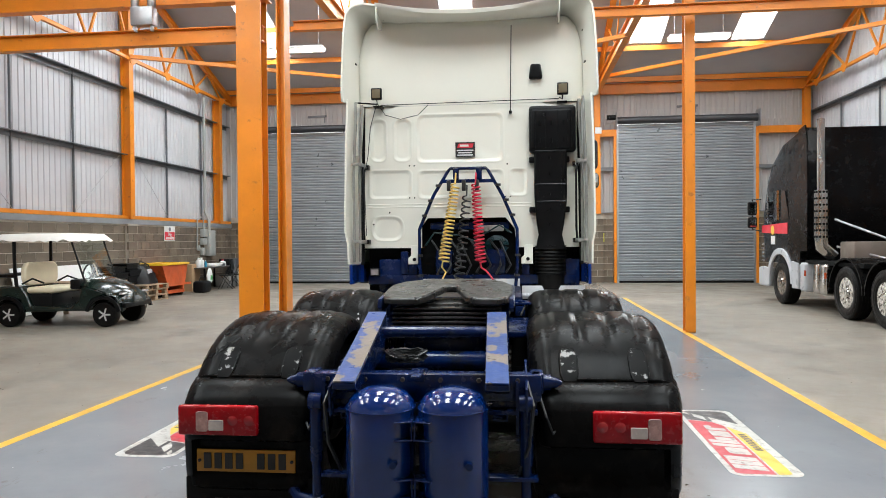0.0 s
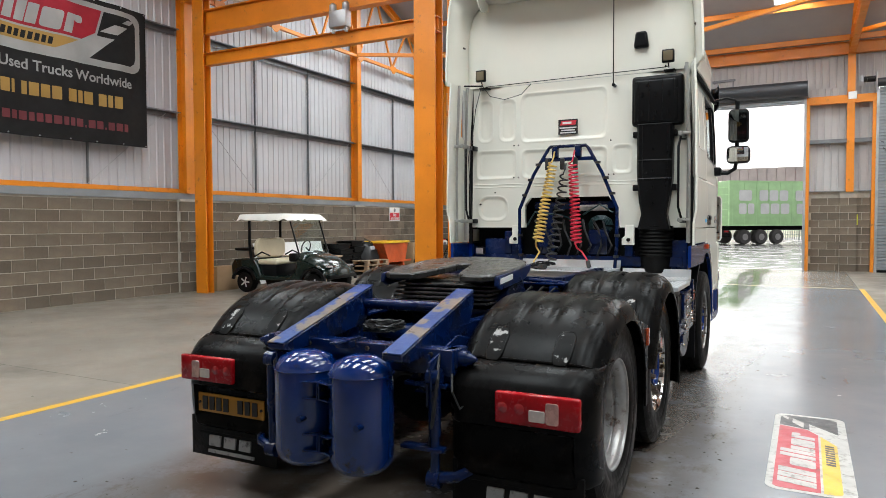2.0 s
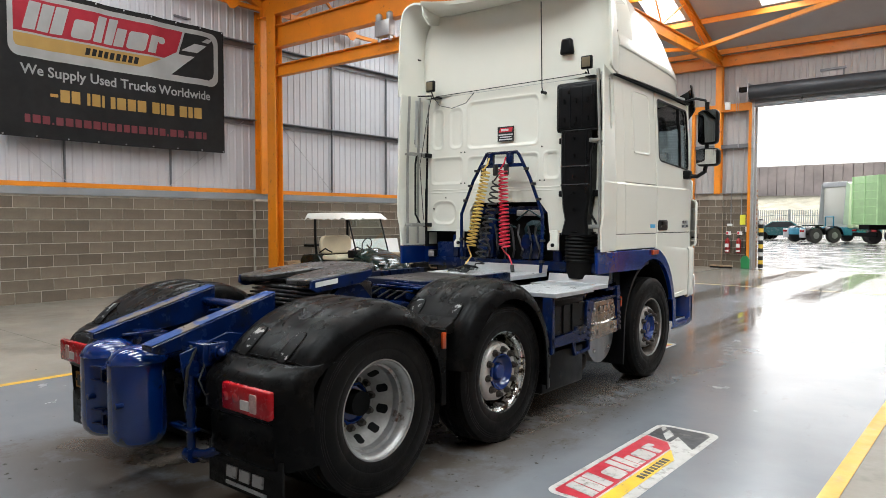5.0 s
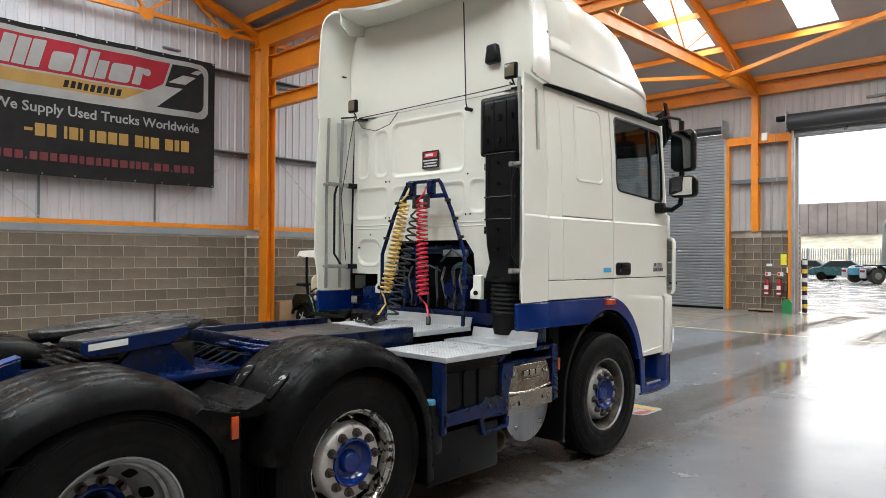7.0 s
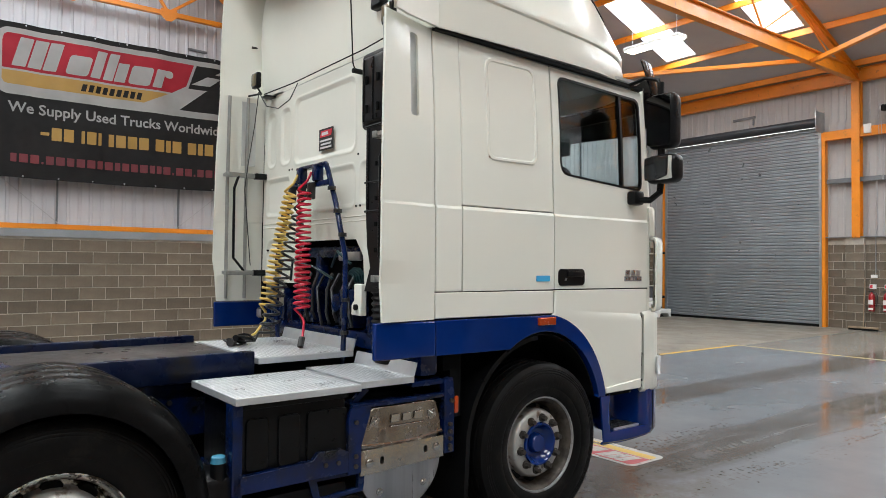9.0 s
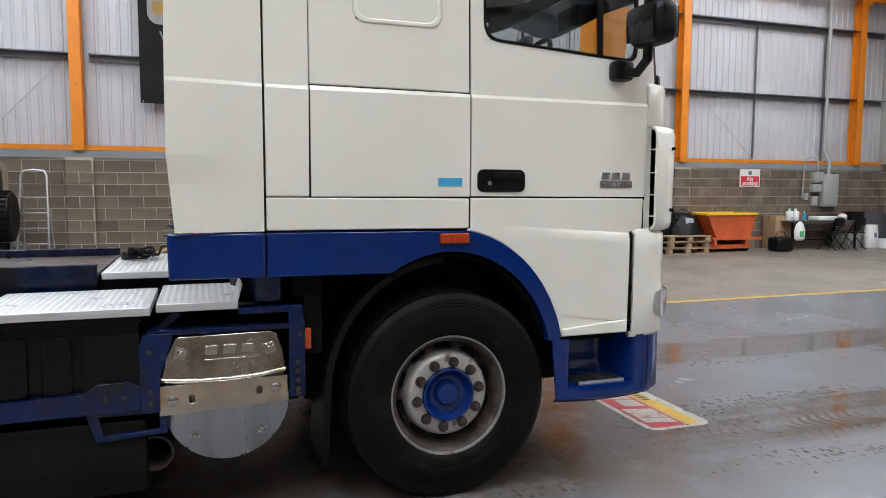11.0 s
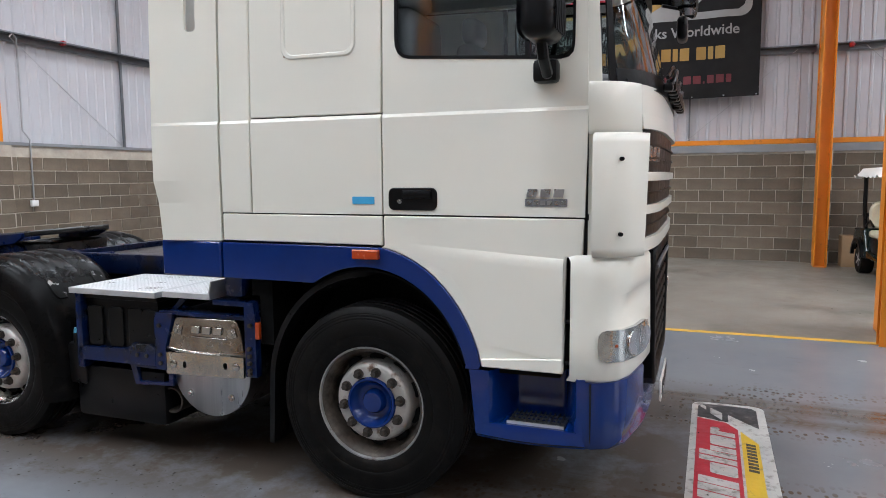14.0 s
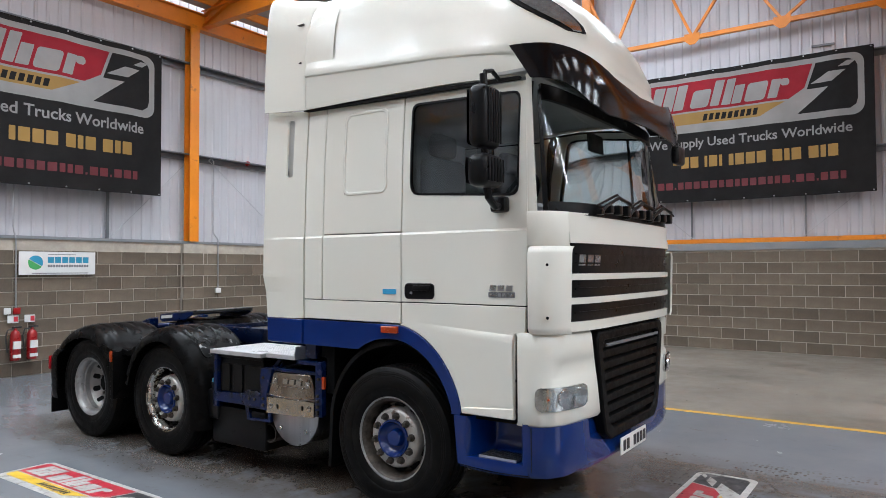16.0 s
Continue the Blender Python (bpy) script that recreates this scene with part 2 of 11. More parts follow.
CONC = mat("floor_concrete", (0.180, 0.157, 0.128), 0.5, var=0.2, scale=0.5, fine=18, bump=0.08, rvar=0.14, stain=(0.105, 0.090, 0.072), amount=0.22, sscale=0.75)
YELLOW = mat("yellow_line_paint", (0.58, 0.315, 0.022), 0.45, var=0.15, scale=3, stain=(0.35, 0.27, 0.12), amount=0.1, sscale=5)
SHUTTER = mat("shutter_steel", (0.29, 0.315, 0.335), 0.38, 0.55, var=0.10, scale=1.0, bump=0.02)
SHUTBOX = mat("shutter_dark", (0.035, 0.037, 0.042), 0.45, 0.2)
GALV = mat("galvanised_steel", (0.42, 0.43, 0.44), 0.4, 0.8, var=0.15)
WHITE = mat("cab_white_paint", (0.785, 0.775, 0.69), 0.26, var=0.008, scale=1.5, bump=0.0, rvar=0.004, coat=0.2)
WHITEB = mat("cab_back_white", (0.775, 0.76, 0.67), 0.36, var=0.015, scale=1.5, bump=0.02, rvar=0.01)
BLUE = mat("truck_blue_paint", (0.0014, 0.020, 0.135), 0.10, spec=0.35, var=0.12, scale=3, bump=0.01, coat=0.4)
BLUEC = mat("chassis_blue_paint", (0.001, 0.0105, 0.062), 0.22, spec=0.35, var=0.3, scale=4, bump=0.08, stain=(0.008, 0.009, 0.012), amount=0.4, sscale=5)
BLUEW = mat("worn_blue_ramp", (0.003, 0.035, 0.17), 0.36, var=0.25, scale=5, bump=0.12, spec=0.4, stain=(0.16, 0.125, 0.10), edge=(0.505, 0.545), sscale=6.0)
BLACKP = mat("black_plastic", (0.0045, 0.0045, 0.005), 0.34, spec=0.2, var=0.25, scale=4, bump=0.05, rvar=0.08)
MUD = mat("mudguard_plastic", (0.0040, 0.0038, 0.0038), 0.28, spec=0.052, var=0.3, scale=3, fine=45, bump=0.0, rvar=0.03, stain=(0.014, 0.0112, 0.0095), amount=0.24, sscale=5)
RUBBER = mat("tyre_rubber", (0.0046, 0.0042, 0.0040), 0.46, spec=0.12, var=0.3, scale=6, bump=0.15, rvar=0.14, stain=(0.011, 0.009, 0.0075), amount=0.25, sscale=7)
STEELW = mat("wheel_steel", (0.36, 0.355, 0.345), 0.40, 0.6, var=0.2, scale=6, bump=0.08, stain=(0.10, 0.06, 0.04), amount=0.12, sscale=9)
CHROMEW = mat("flaking_chrome", (0.58, 0.57, 0.54), 0.20, 1.0, var=0.15, scale=6, bump=0.05, stain=(0.04, 0.030, 0.022), edge=(0.515, 0.55), sscale=18)
NUT = mat("wheel_nut", (0.055, 0.045, 0.038), 0.5, 0.5)
STAIN = mat("stainless_steel", (0.47, 0.455, 0.435), 0.17, 1.0, var=0.06, scale=2, bump=0.01)
HEATST = mat("heat_tinted_steel", (0.36, 0.325, 0.295), 0.24, 1.0, var=0.18, scale=3, bump=0.02, stain=(0.17, 0.125, 0.095), amount=0.5, sscale=3)
BANDST = mat("stained_steel_band", (0.46, 0.425, 0.38), 0.20, 1.0, var=0.12, scale=4, bump=0.02, stain=(0.30, 0.20, 0.09), amount=0.25, sscale=6)
BRUSHED = mat("brushed_steel", (0.42, 0.42, 0.425), 0.34, 1.0, var=0.16, scale=9, fine=70, bump=0.06, rvar=0.10)
for nd in list(BRUSHED.node_tree.nodes):
    # the grain runs up and down: coordinates squeezed along z
    if nd.bl_idname == "ShaderNodeTexNoise":
        mp = BRUSHED.node_tree.nodes.new("ShaderNodeMapping")
        mp.inputs["Scale"].default_value = (1.0, 1.0, 0.05)
        BRUSHED.node_tree.links.new(nd.inputs["Vector"].links[0].from_socket, mp.inputs["Vector"])
        BRUSHED.node_tree.links.new(mp.outputs["Vector"], nd.inputs["Vector"])
TREADG = mat("step_grating", (0.085, 0.085, 0.088), 0.45, 0.6, var=0.3, scale=8, bump=0.05)
OILH = mat("oily_hose", (0.006, 0.006, 0.007), 0.55, spec=0.12, var=0.3)
TANKB = mat("tank_blue_paint", (0.001, 0.019, 0.120), 0.14, var=0.15, scale=3, bump=0.03, spec=0.5, coat=0.4, stain=(0.006, 0.008, 0.014), amount=0.1, sscale=6)
LENSGL = glass("lamp_cover_glass")
GRILLE = mat("matt_grille_plastic", (0.0035, 0.0034, 0.0034), 0.5, spec=0.10, var=0.25, scale=5, bump=0.05)
RUSTP = mat("rusty_pipe", (0.028, 0.021, 0.017), 0.6, 0.3, var=0.3)
# studs paler than the plate between them
STUD = mat("pale_tread_stud", (0.80, 0.81, 0.82), 0.35, 0.6, var=0.05)
CHEQ = mat("chequer_plate", (0.56, 0.57, 0.58), 0.42, 0.55, var=0.12, scale=3, bump=0.03)
GREASE = mat("greasy_steel", (0.030, 0.029, 0.028), 0.34, 0.35, var=0.4, scale=3, bump=0.3, rvar=0.2, stain=(0.085, 0.08, 0.076), amount=0.3, sscale=3)
# near-black; in holes, slots and bays it stands for their shade
DARK = mat("dark_parts_and_shade", (0.006, 0.006, 0.006), 0.8, spec=0.1, var=0.3)
SEAM = mat("dark_gap", (0.012, 0.012, 0.012), 0.8, spec=0.1)
REDLENS = mat("red_lens", (0.30, 0.004, 0.008), 0.22, var=0.2, scale=12, coat=0.15, spec=0.25)
CLEARLENS = mat("clear_lens", (0.33, 0.29, 0.28), 0.15, var=0.15, scale=12, coat=0.6)
HEADMIR = mat("reflector_silver", (0.78, 0.79, 0.80), 0.06, 1.0, var=0.08, scale=20, bump=0.03)
LAMPLENS = mat("headlamp_lens", (0.58, 0.59, 0.60), 0.09, 0.95, var=0.2, scale=26, bump=0.12, fine=60, rvar=0.04)
AMBER = mat("amber_lens", (0.40, 0.048, 0.008), 0.2, var=0.1, scale=12, coat=0.5)
PLATEY = mat("yellow_plate", (0.44, 0.205, 0.012), 0.4, var=0.08)
PLATEW = mat("white_plate", (0.75, 0.75, 0.72), 0.4, var=0.05)
INKB = mat("black_ink", (0.015, 0.015, 0.015), 0.5)
INKW = mat("white_ink", (0.72, 0.72, 0.70), 0.5, var=0.06)
INKR = mat("red_ink", (0.62, 0.03, 0.05), 0.5, var=0.08)
INKY = mat("yellow_ink", (0.80, 0.52, 0.06), 0.5, var=0.08)
INKGR = mat("grey_ink", (0.16, 0.16, 0.17), 0.5)
DARKRED = mat("dark_red_ink", (0.36, 0.03, 0.04), 0.55)
BANNER = mat("banner_cloth", (0.016, 0.0150, 0.0150), 0.8, spec=0.1, var=0.15, scale=1.5, fine=150, bump=0.06)
BINKW = mat("faded_white_print", (0.25, 0.246, 0.24), 0.75, spec=0.15, var=0.1, scale=1.2, fine=150)
BINKR = mat("faded_red_print", (0.24, 0.016, 0.025), 0.75, spec=0.15, var=0.12, scale=1.2, fine=150)
BINKY = mat("faded_yellow_print", (0.27, 0.155, 0.03), 0.65, var=0.1, scale=1.2, fine=150)
BINKD = mat("faded_dark_red_print", (0.105, 0.010, 0.015), 0.65)
SINKW = mat("scuffed_white_print", (0.42, 0.41, 0.385), 0.4, var=0.14, scale=3, stain=(0.16, 0.145, 0.12), amount=0.34, sscale=14)
SINKR = mat("scuffed_red_print", (0.42, 0.02, 0.035), 0.4, var=0.12, scale=3, stain=(0.20, 0.10, 0.09), amount=0.12, sscale=9)
SINKY = mat("scuffed_yellow_print", (0.62, 0.40, 0.03), 0.4, var=0.12, scale=3, stain=(0.25, 0.2, 0.1), amount=0.12, sscale=9)
SINKB = mat("scuffed_black_print", (0.03, 0.03, 0.032), 0.4, var=0.2, scale=3, stain=(0.16, 0.15, 0.14), amount=0.22, sscale=11)
SILVER = mat("silver_badge", (0.45, 0.46, 0.47), 0.25, 0.9)
YHOSE = mat("yellow_hose", (0.72, 0.50, 0.12), 0.35, var=0.1)
RHOSE = mat("red_hose", (0.62, 0.02, 0.05), 0.3, var=0.1)
BHOSE = mat("black_hose", (0.02, 0.02, 0.02), 0.4)
RED = mat("red_paint", (0.32, 0.012, 0.014), 0.3, coat=0.3)
WOOD = mat("weathered_wood", (0.30, 0.21, 0.13), 0.75, var=0.3, scale=6, bump=0.2, rnd=0.15)
CARD = mat("cardboard", (0.34, 0.22, 0.12), 0.85, var=0.1)
CREAM = mat("cream_vinyl", (0.58, 0.50, 0.36), 0.45, var=0.08)
MIRROR = mat("mirror_silver", (0.30, 0.32, 0.33), 0.02, 1.0, var=0.0, bump=0, rvar=0.0)
GLASS = glass("cab_glass", (0.80, 0.90, 0.88))
GLASSD = glass("side_glass", (0.62, 0.70, 0.70))
LAMPON = glow("lit_tube", (1.0, 0.97, 0.9), TUBE)

# ---- the hall: x from the left gable to the right gable, y from the back wall to the shutter wall ----
XL, XR, YB, YF, YV = -10.72, 9.75, -0.9, 24.7, 11.35
BT, GIRT1, GIRT2, EAVE = 2.20, 3.98, 5.80, 6.98
SLOPE = 0.36
RIDGE1, RIDGE2 = (YB + YV) / 2, (YV + YF) / 2
PAINT_Y = 18.3
LINE_L, LINE_R = -3.93, 2.63


def roof_z(y):
    a, b = (YB, YV) if y < YV else (YV, YF)
    return EAVE + SLOPE * (min(y - a, b - y))


def painted_floor_material(name, c1, c2):
    m = bpy.data.materials.new(name)
    m.use_nodes = True
    N, L = m.node_tree.nodes, m.node_tree.links
    bs = N["Principled BSDF"]
    tc = N.new("ShaderNodeTexCoord")
    sep = N.new("ShaderNodeSeparateXYZ")
    L.new(tc.outputs["Object"], sep.inputs[0])

    def mth(op, a, b=None, c=None, clamp=False):
        n = N.new("ShaderNodeMath")
        n.operation, n.use_clamp = op, clamp
        for i, v in enumerate((a, b, c)):
            if v is None:
                continue
            if isinstance(v, bpy.types.NodeSocket):
                L.new(v, n.inputs[i])
            else:
                n.inputs[i].default_value = v
        return n.outputs[0]

    def nz(s, detail=6.0, rr=0.6, stretch=None):
        t = N.new("ShaderNodeTexNoise")
        t.inputs["Scale"].default_value, t.inputs["Detail"].default_value, t.inputs["Roughness"].default_value = s, detail, rr
        if stretch:
            mp = N.new("ShaderNodeMapping")
            mp.inputs["Scale"].default_value = stretch
            L.new(tc.outputs["Object"], mp.inputs[0])
            L.new(mp.outputs[0], t.inputs["Vector"])
        else:
            L.new(tc.outputs["Object"], t.inputs["Vector"])
        return t.outputs["Fac"]

    def rng(v, lo, hi, a=0.0, b=1.0):
        x = N.new("ShaderNodeMapRange")
        x.inputs[1].default_value, x.inputs[2].default_value, x.inputs[3].default_value, x.inputs[4].default_value = lo, hi, a, b
        L.new(v, x.inputs[0])
        return x.outputs[0]

    wob = mth("MULTIPLY", mth("SUBTRACT", nz(0.35, 2.0), 0.5), 0.35)
    xx = mth("ADD", sep.outputs[0], wob)
    # two wheel tracks that come in from the yard, and one older one
    tracks = None
    for centre, half in ((-1.52, 0.36), (0.24, 0.40)):
        d = mth("ABSOLUTE", mth("SUBTRACT", xx, centre))
        b = rng(d, half * 0.66, half * 1.06, 1.0, 0.0)
        tracks = b if tracks is None else mth("MAXIMUM", tracks, b)
    streak = nz(1.0, 7.0, 0.7, (8.0, 0.30, 1.0))
    tread = mth("SINE", mth("ADD", mth("MULTIPLY", sep.outputs[1], 78.0), mth("MULTIPLY", mth("SINE", mth("MULTIPLY", sep.outputs[0], 24.0)), 2.2)))
    worn = mth("MULTIPLY", rng(tread, -0.2, 0.5), rng(nz(1.3, 4.0), 0.42, 0.58))
    near = rng(sep.outputs[1], 6.8, 8.2)
    # tread prints: rows of small dabs left by wet tyres
    vo = N.new("ShaderNodeTexVoronoi")
    vo.inputs["Scale"].default_value, vo.inputs["Randomness"].default_value = 15.0, 0.55
    mpv = N.new("ShaderNodeMapping")
    mpv.inputs["Scale"].default_value = (1.0, 1.7, 0.0)
    L.new(tc.outputs["Object"], mpv.inputs[0])
    L.new(mpv.outputs[0], vo.inputs["Vector"])
    dabs = mth("MULTIPLY", rng(vo.outputs["Distance"], 0.42, 0.30), rng(nz(1.1, 5.0, 0.65, (2.2, 0.6, 1.0)), 0.44, 0.54))
    wide = None
    for centre, half in ((-1.55, 0.62), (0.30, 0.66)):
        bb = rng(mth("ABSOLUTE", mth("SUBTRACT", xx, centre)), half * 0.75, half, 1.0, 0.0)
        wide = bb if wide is None else mth("MAXIMUM", wide, bb)
    dabs = mth("MULTIPLY", mth("MULTIPLY", dabs, wide), mth("MULTIPLY", near, 1.0))
    film = mth("MULTIPLY", mth("MULTIPLY", tracks, near), mth("MULTIPLY", rng(streak, 0.30, 0.56), rng(nz(2.6, 6.0, 0.7), 0.36, 0.60, 0.5, 1.0)))
    tracks = mth("MAXIMUM", mth("MAXIMUM", mth("MULTIPLY", film, 0.95), dabs), mth("MULTIPLY", mth("MULTIPLY", tracks, near), mth("MULTIPLY", worn, 0.85)))
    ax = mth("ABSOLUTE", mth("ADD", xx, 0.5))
    # the lorry's shade is put into the floor colour here, broken up by dirt
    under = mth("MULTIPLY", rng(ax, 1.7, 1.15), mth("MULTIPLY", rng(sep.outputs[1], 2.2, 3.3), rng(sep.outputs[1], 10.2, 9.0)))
    grime_shade = mth("MULTIPLY", under, rng(nz(2.2, 8.0, 0.7), 0.30, 0.50))
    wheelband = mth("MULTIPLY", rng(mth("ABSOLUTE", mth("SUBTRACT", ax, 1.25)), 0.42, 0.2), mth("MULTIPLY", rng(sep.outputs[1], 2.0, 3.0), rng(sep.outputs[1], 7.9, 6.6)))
    grime_shade = mth("MAXIMUM", mth("MULTIPLY", grime_shade, 0.85), mth("MULTIPLY", wheelband, rng(nz(2.4, 9.0, 0.78, (1.0, 0.55, 1.0)), 0.44, 0.64, 0.0, 0.9)))
    spots = mth("MULTIPLY", rng(nz(7.0, 6.0, 0.75), 0.66, 0.72), 0.8)
    scuff = mth("MULTIPLY", rng(nz(1.6, 8.0, 0.75, (2.5, 1.0, 1.0)), 0.60, 0.70), 0.45)
    # this mask takes in the painted shade under the lorry as well
    dirt = mth("MAXIMUM", mth("MAXIMUM", tracks, grime_shade), mth("MAXIMUM", spots, scuff))
    wear = rng(nz(0.6, 8.0, 0.65), 0.35, 0.7)

    def mix(f, a, b):
        x = N.new("ShaderNodeMix")
        x.data_type = "RGBA"
        for s, v in ((x.inputs[0], f), (x.inputs[6], a), (x.inputs[7], b)):
            if isinstance(v, bpy.types.NodeSocket):
                L.new(v, s)
            else:
                s.default_value = v
        return x.outputs[2]

    col = mix(wear, c1, c2)
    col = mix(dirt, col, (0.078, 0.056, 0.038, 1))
    L.new(col, bs.inputs["Base Color"])
    wet = mth("MULTIPLY", rng(nz(0.55, 3.0), 0.47, 0.6), rng(sep.outputs[1], 7.5, 13.0))
    rough = mth("ADD", rng(nz(1.8, 6.0), 0.3, 0.7, 0.21, 0.28), mth("MULTIPLY", mth("MAXIMUM", spots, scuff), 0.02))
    rough = mth("SUBTRACT", rough, mth("MULTIPLY", film, rng(sep.outputs[1], 8.5, 13.0, 0.10, 0.24)))
    rough = mth("SUBTRACT", rough, mth("MULTIPLY", wet, 0.05))
    L.new(mth("MAXIMUM", rough, 0.04), bs.inputs["Roughness"])
    L.new(rng(tracks, 0.0, 1.0, 0.50, 0.30), bs.inputs["Specular IOR Level"])
    bp = N.new("ShaderNodeBump")
    bp.inputs["Strength"].default_value, bp.inputs["Distance"].default_value = 0.10, 0.01
    L.new(mth("ADD", nz(3.0, 3.0), mth("MULTIPLY", dirt, 0.25)), bp.inputs["Height"])
    L.new(bp.outputs[0], bs.inputs["Normal"])
    return m


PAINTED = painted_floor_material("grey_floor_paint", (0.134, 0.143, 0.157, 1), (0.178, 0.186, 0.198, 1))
APRON = painted_floor_material("wet_tracked_concrete", (0.165, 0.150, 0.130, 1), (0.215, 0.198, 0.175, 1))
WETC = mat("wet_yard_concrete", (0.17, 0.17, 0.17), 0.22, var=0.25, scale=0.35, fine=12, bump=0.08, rvar=0.16, stain=(0.07, 0.07, 0.07), amount=0.3, sscale=0.25)

bm = B()
box(bm, XL - 0.3, XR + 0.3, YB - 0.3, YF + 0.3, -0.3, 0.0)
solo("floor", bm, CONC, "bare stained concrete floor of the hall", "floor", kind="structure")
bm = B()
box(bm, XL + 0.1, LINE_L - 0.1, 4.697, 4.705, -0.02, 0.0008)
solo("floor_joint", bm, mat("joint_filler", (0.07, 0.062, 0.052), 0.8), "dark sawn joint across the concrete floor", "floor joint", kind="structure")
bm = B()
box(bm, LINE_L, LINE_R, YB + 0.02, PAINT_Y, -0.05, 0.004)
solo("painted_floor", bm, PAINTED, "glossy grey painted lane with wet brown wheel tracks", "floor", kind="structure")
bm = B()
box(bm, LINE_L, LINE_R, PAINT_Y + 0.1, YF, -0.05, 0.003)
solo("apron_floor", bm, APRON, "bare concrete before the doorway with wet brown wheel tracks", "floor", kind="structure")
bm = B()
box(bm, LINE_L - 0.1, LINE_R + 0.1, PAINT_Y, PAINT_Y + 0.1, -0.05, 0.0045)
solo("floor_line", bm, mat("faded_yellow_line", (0.50, 0.33, 0.05), 0.5, var=0.15, scale=3, stain=(0.17, 0.16, 0.14), amount=0.72, sscale=6), "faded yellow line across the end of the grey lane", "floor line", kind="structure")
bm = B()
box(bm, LINE_L - 0.1, LINE_L, YB + 0.02, PAINT_Y, -0.05, 0.005)
solo("floor_line", bm, YELLOW, "yellow painted line along the grey lane", "floor line", kind="structure")
bm = B()
box(bm, LINE_R, LINE_R + 0.1, YB + 0.02, PAINT_Y, -0.05, 0.005)
solo("floor_line", bm, YELLOW, "yellow painted line along the grey lane", "floor line", kind="structure")
bm = B()
vs = [bm.verts.new(p) for p in ((-900, YF + 0.3, -0.03), (900, YF + 0.3, -0.03), (900, 1800, -0.03), (-900, 1800, -0.03))]
bm.faces.new(vs)
vs = [bm.verts.new(p) for p in ((-900, -1500, -0.035), (900, -1500, -0.035), (900, YF + 0.3, -0.035), (-900, YF + 0.3, -0.035))]
bm.faces.new(vs)
solo("ground", bm, WETC, "wet concrete yard with puddles outside the open shutter", "ground", kind="structure")


def rib_line(a0, a1, pitch=0.195):
    """Offsets of a trapezoidal sheet along a wall: (position, depth)."""
    out, a = [], a0
    while a < a1:
        for da, d in ((0.0, 0.0), (0.115, 0.0), (0.133, 0.018), (0.168, 0.018), (0.186, 0.0)):
            if a + da < a1:
                out.append((a + da, d))
        a += pitch
    out.append((a1, 0.0))
    return out


def clad_x(bm, x, s, y0, y1, z0, ztop):
    """Ribbed sheet on a gable at x; its ribs stand towards s. ztop: height as a function of y."""
    cuts = sorted({y for y in (RIDGE1, YV, RIDGE2) if y0 < y < y1})
    line = rib_line(y0, y1)
    for y in cuts:
        line.append((y, 0.0))
    line.sort()
    grid(bm, [[(x + s * d, y, z0) for y, d in line], [(x + s * d, y, ztop(y)) for y, d in line]])


def clad_y(bm, y, s, x0, x1, z0, z1):
    line = rib_line(x0, x1)
    grid(bm, [[(x, y + s * d, z0) for x, d in line], [(x, y + s * d, z1) for x, d in line]])


# gable walls
for nm, x, s in (("wall_left", XL - 0.22, 1), ("wall_right", XR + 0.22, -1)):
    bm = B()
    clad_x(bm, x, s, YB - 0.2, YF + 0.2, BT - 0.05, lambda y: roof_z(min(max(y, YB), YF)) + 0.25)
    box(bm, x - s * 0.20, x - s * 0.12, YB - 0.3, YF + 0.3, 0, EAVE)
    solo(nm, bm, CLAD, "white ribbed steel cladding over a block wall", "wall", kind="structure")
bm = B()
clad_y(bm, YB - 0.22, 1, XL - 0.2, XR + 0.2, BT - 0.05, EAVE + 0.3)
box(bm, XL - 0.3, XR + 0.3, YB - 0.42, YB - 0.34, 0, EAVE + 0.2)
solo("wall_back", bm, CLAD, "white ribbed steel cladding over a block wall", "wall", kind="structure")

# the shutter wall and its three openings
DOORS = [(-9.95, -5.10), (-3.05, 1.45), (3.42, 7.93)]
DH = 5.62
bm = B()
yw = YF + 0.12
for a, b in ((XL - 0.2, DOORS[0][0]), (DOORS[0][1], DOORS[1][0]), (DOORS[1][1], DOORS[2][0]), (DOORS[2][1], XR + 0.2)):
    clad_y(bm, yw, -1, a, b, 2.40, DH)
clad_y(bm, yw, -1, XL - 0.2, XR + 0.2, DH, EAVE + 0.3)
for a, b in ((XL - 0.3, DOORS[0][0]), (DOORS[0][1], DOORS[1][0]), (DOORS[1][1], DOORS[2][0]), (DOORS[2][1], XR + 0.3)):
    box(bm, a, b, yw + 0.05, yw + 0.15, 0, DH)
box(bm, XL - 0.3, XR + 0.3, yw + 0.05, yw + 0.15, DH, EAVE + 0.2)
solo("wall_front", bm, CLADF, "pale grey ribbed cladding over the roller shutters", "wall", kind="structure")

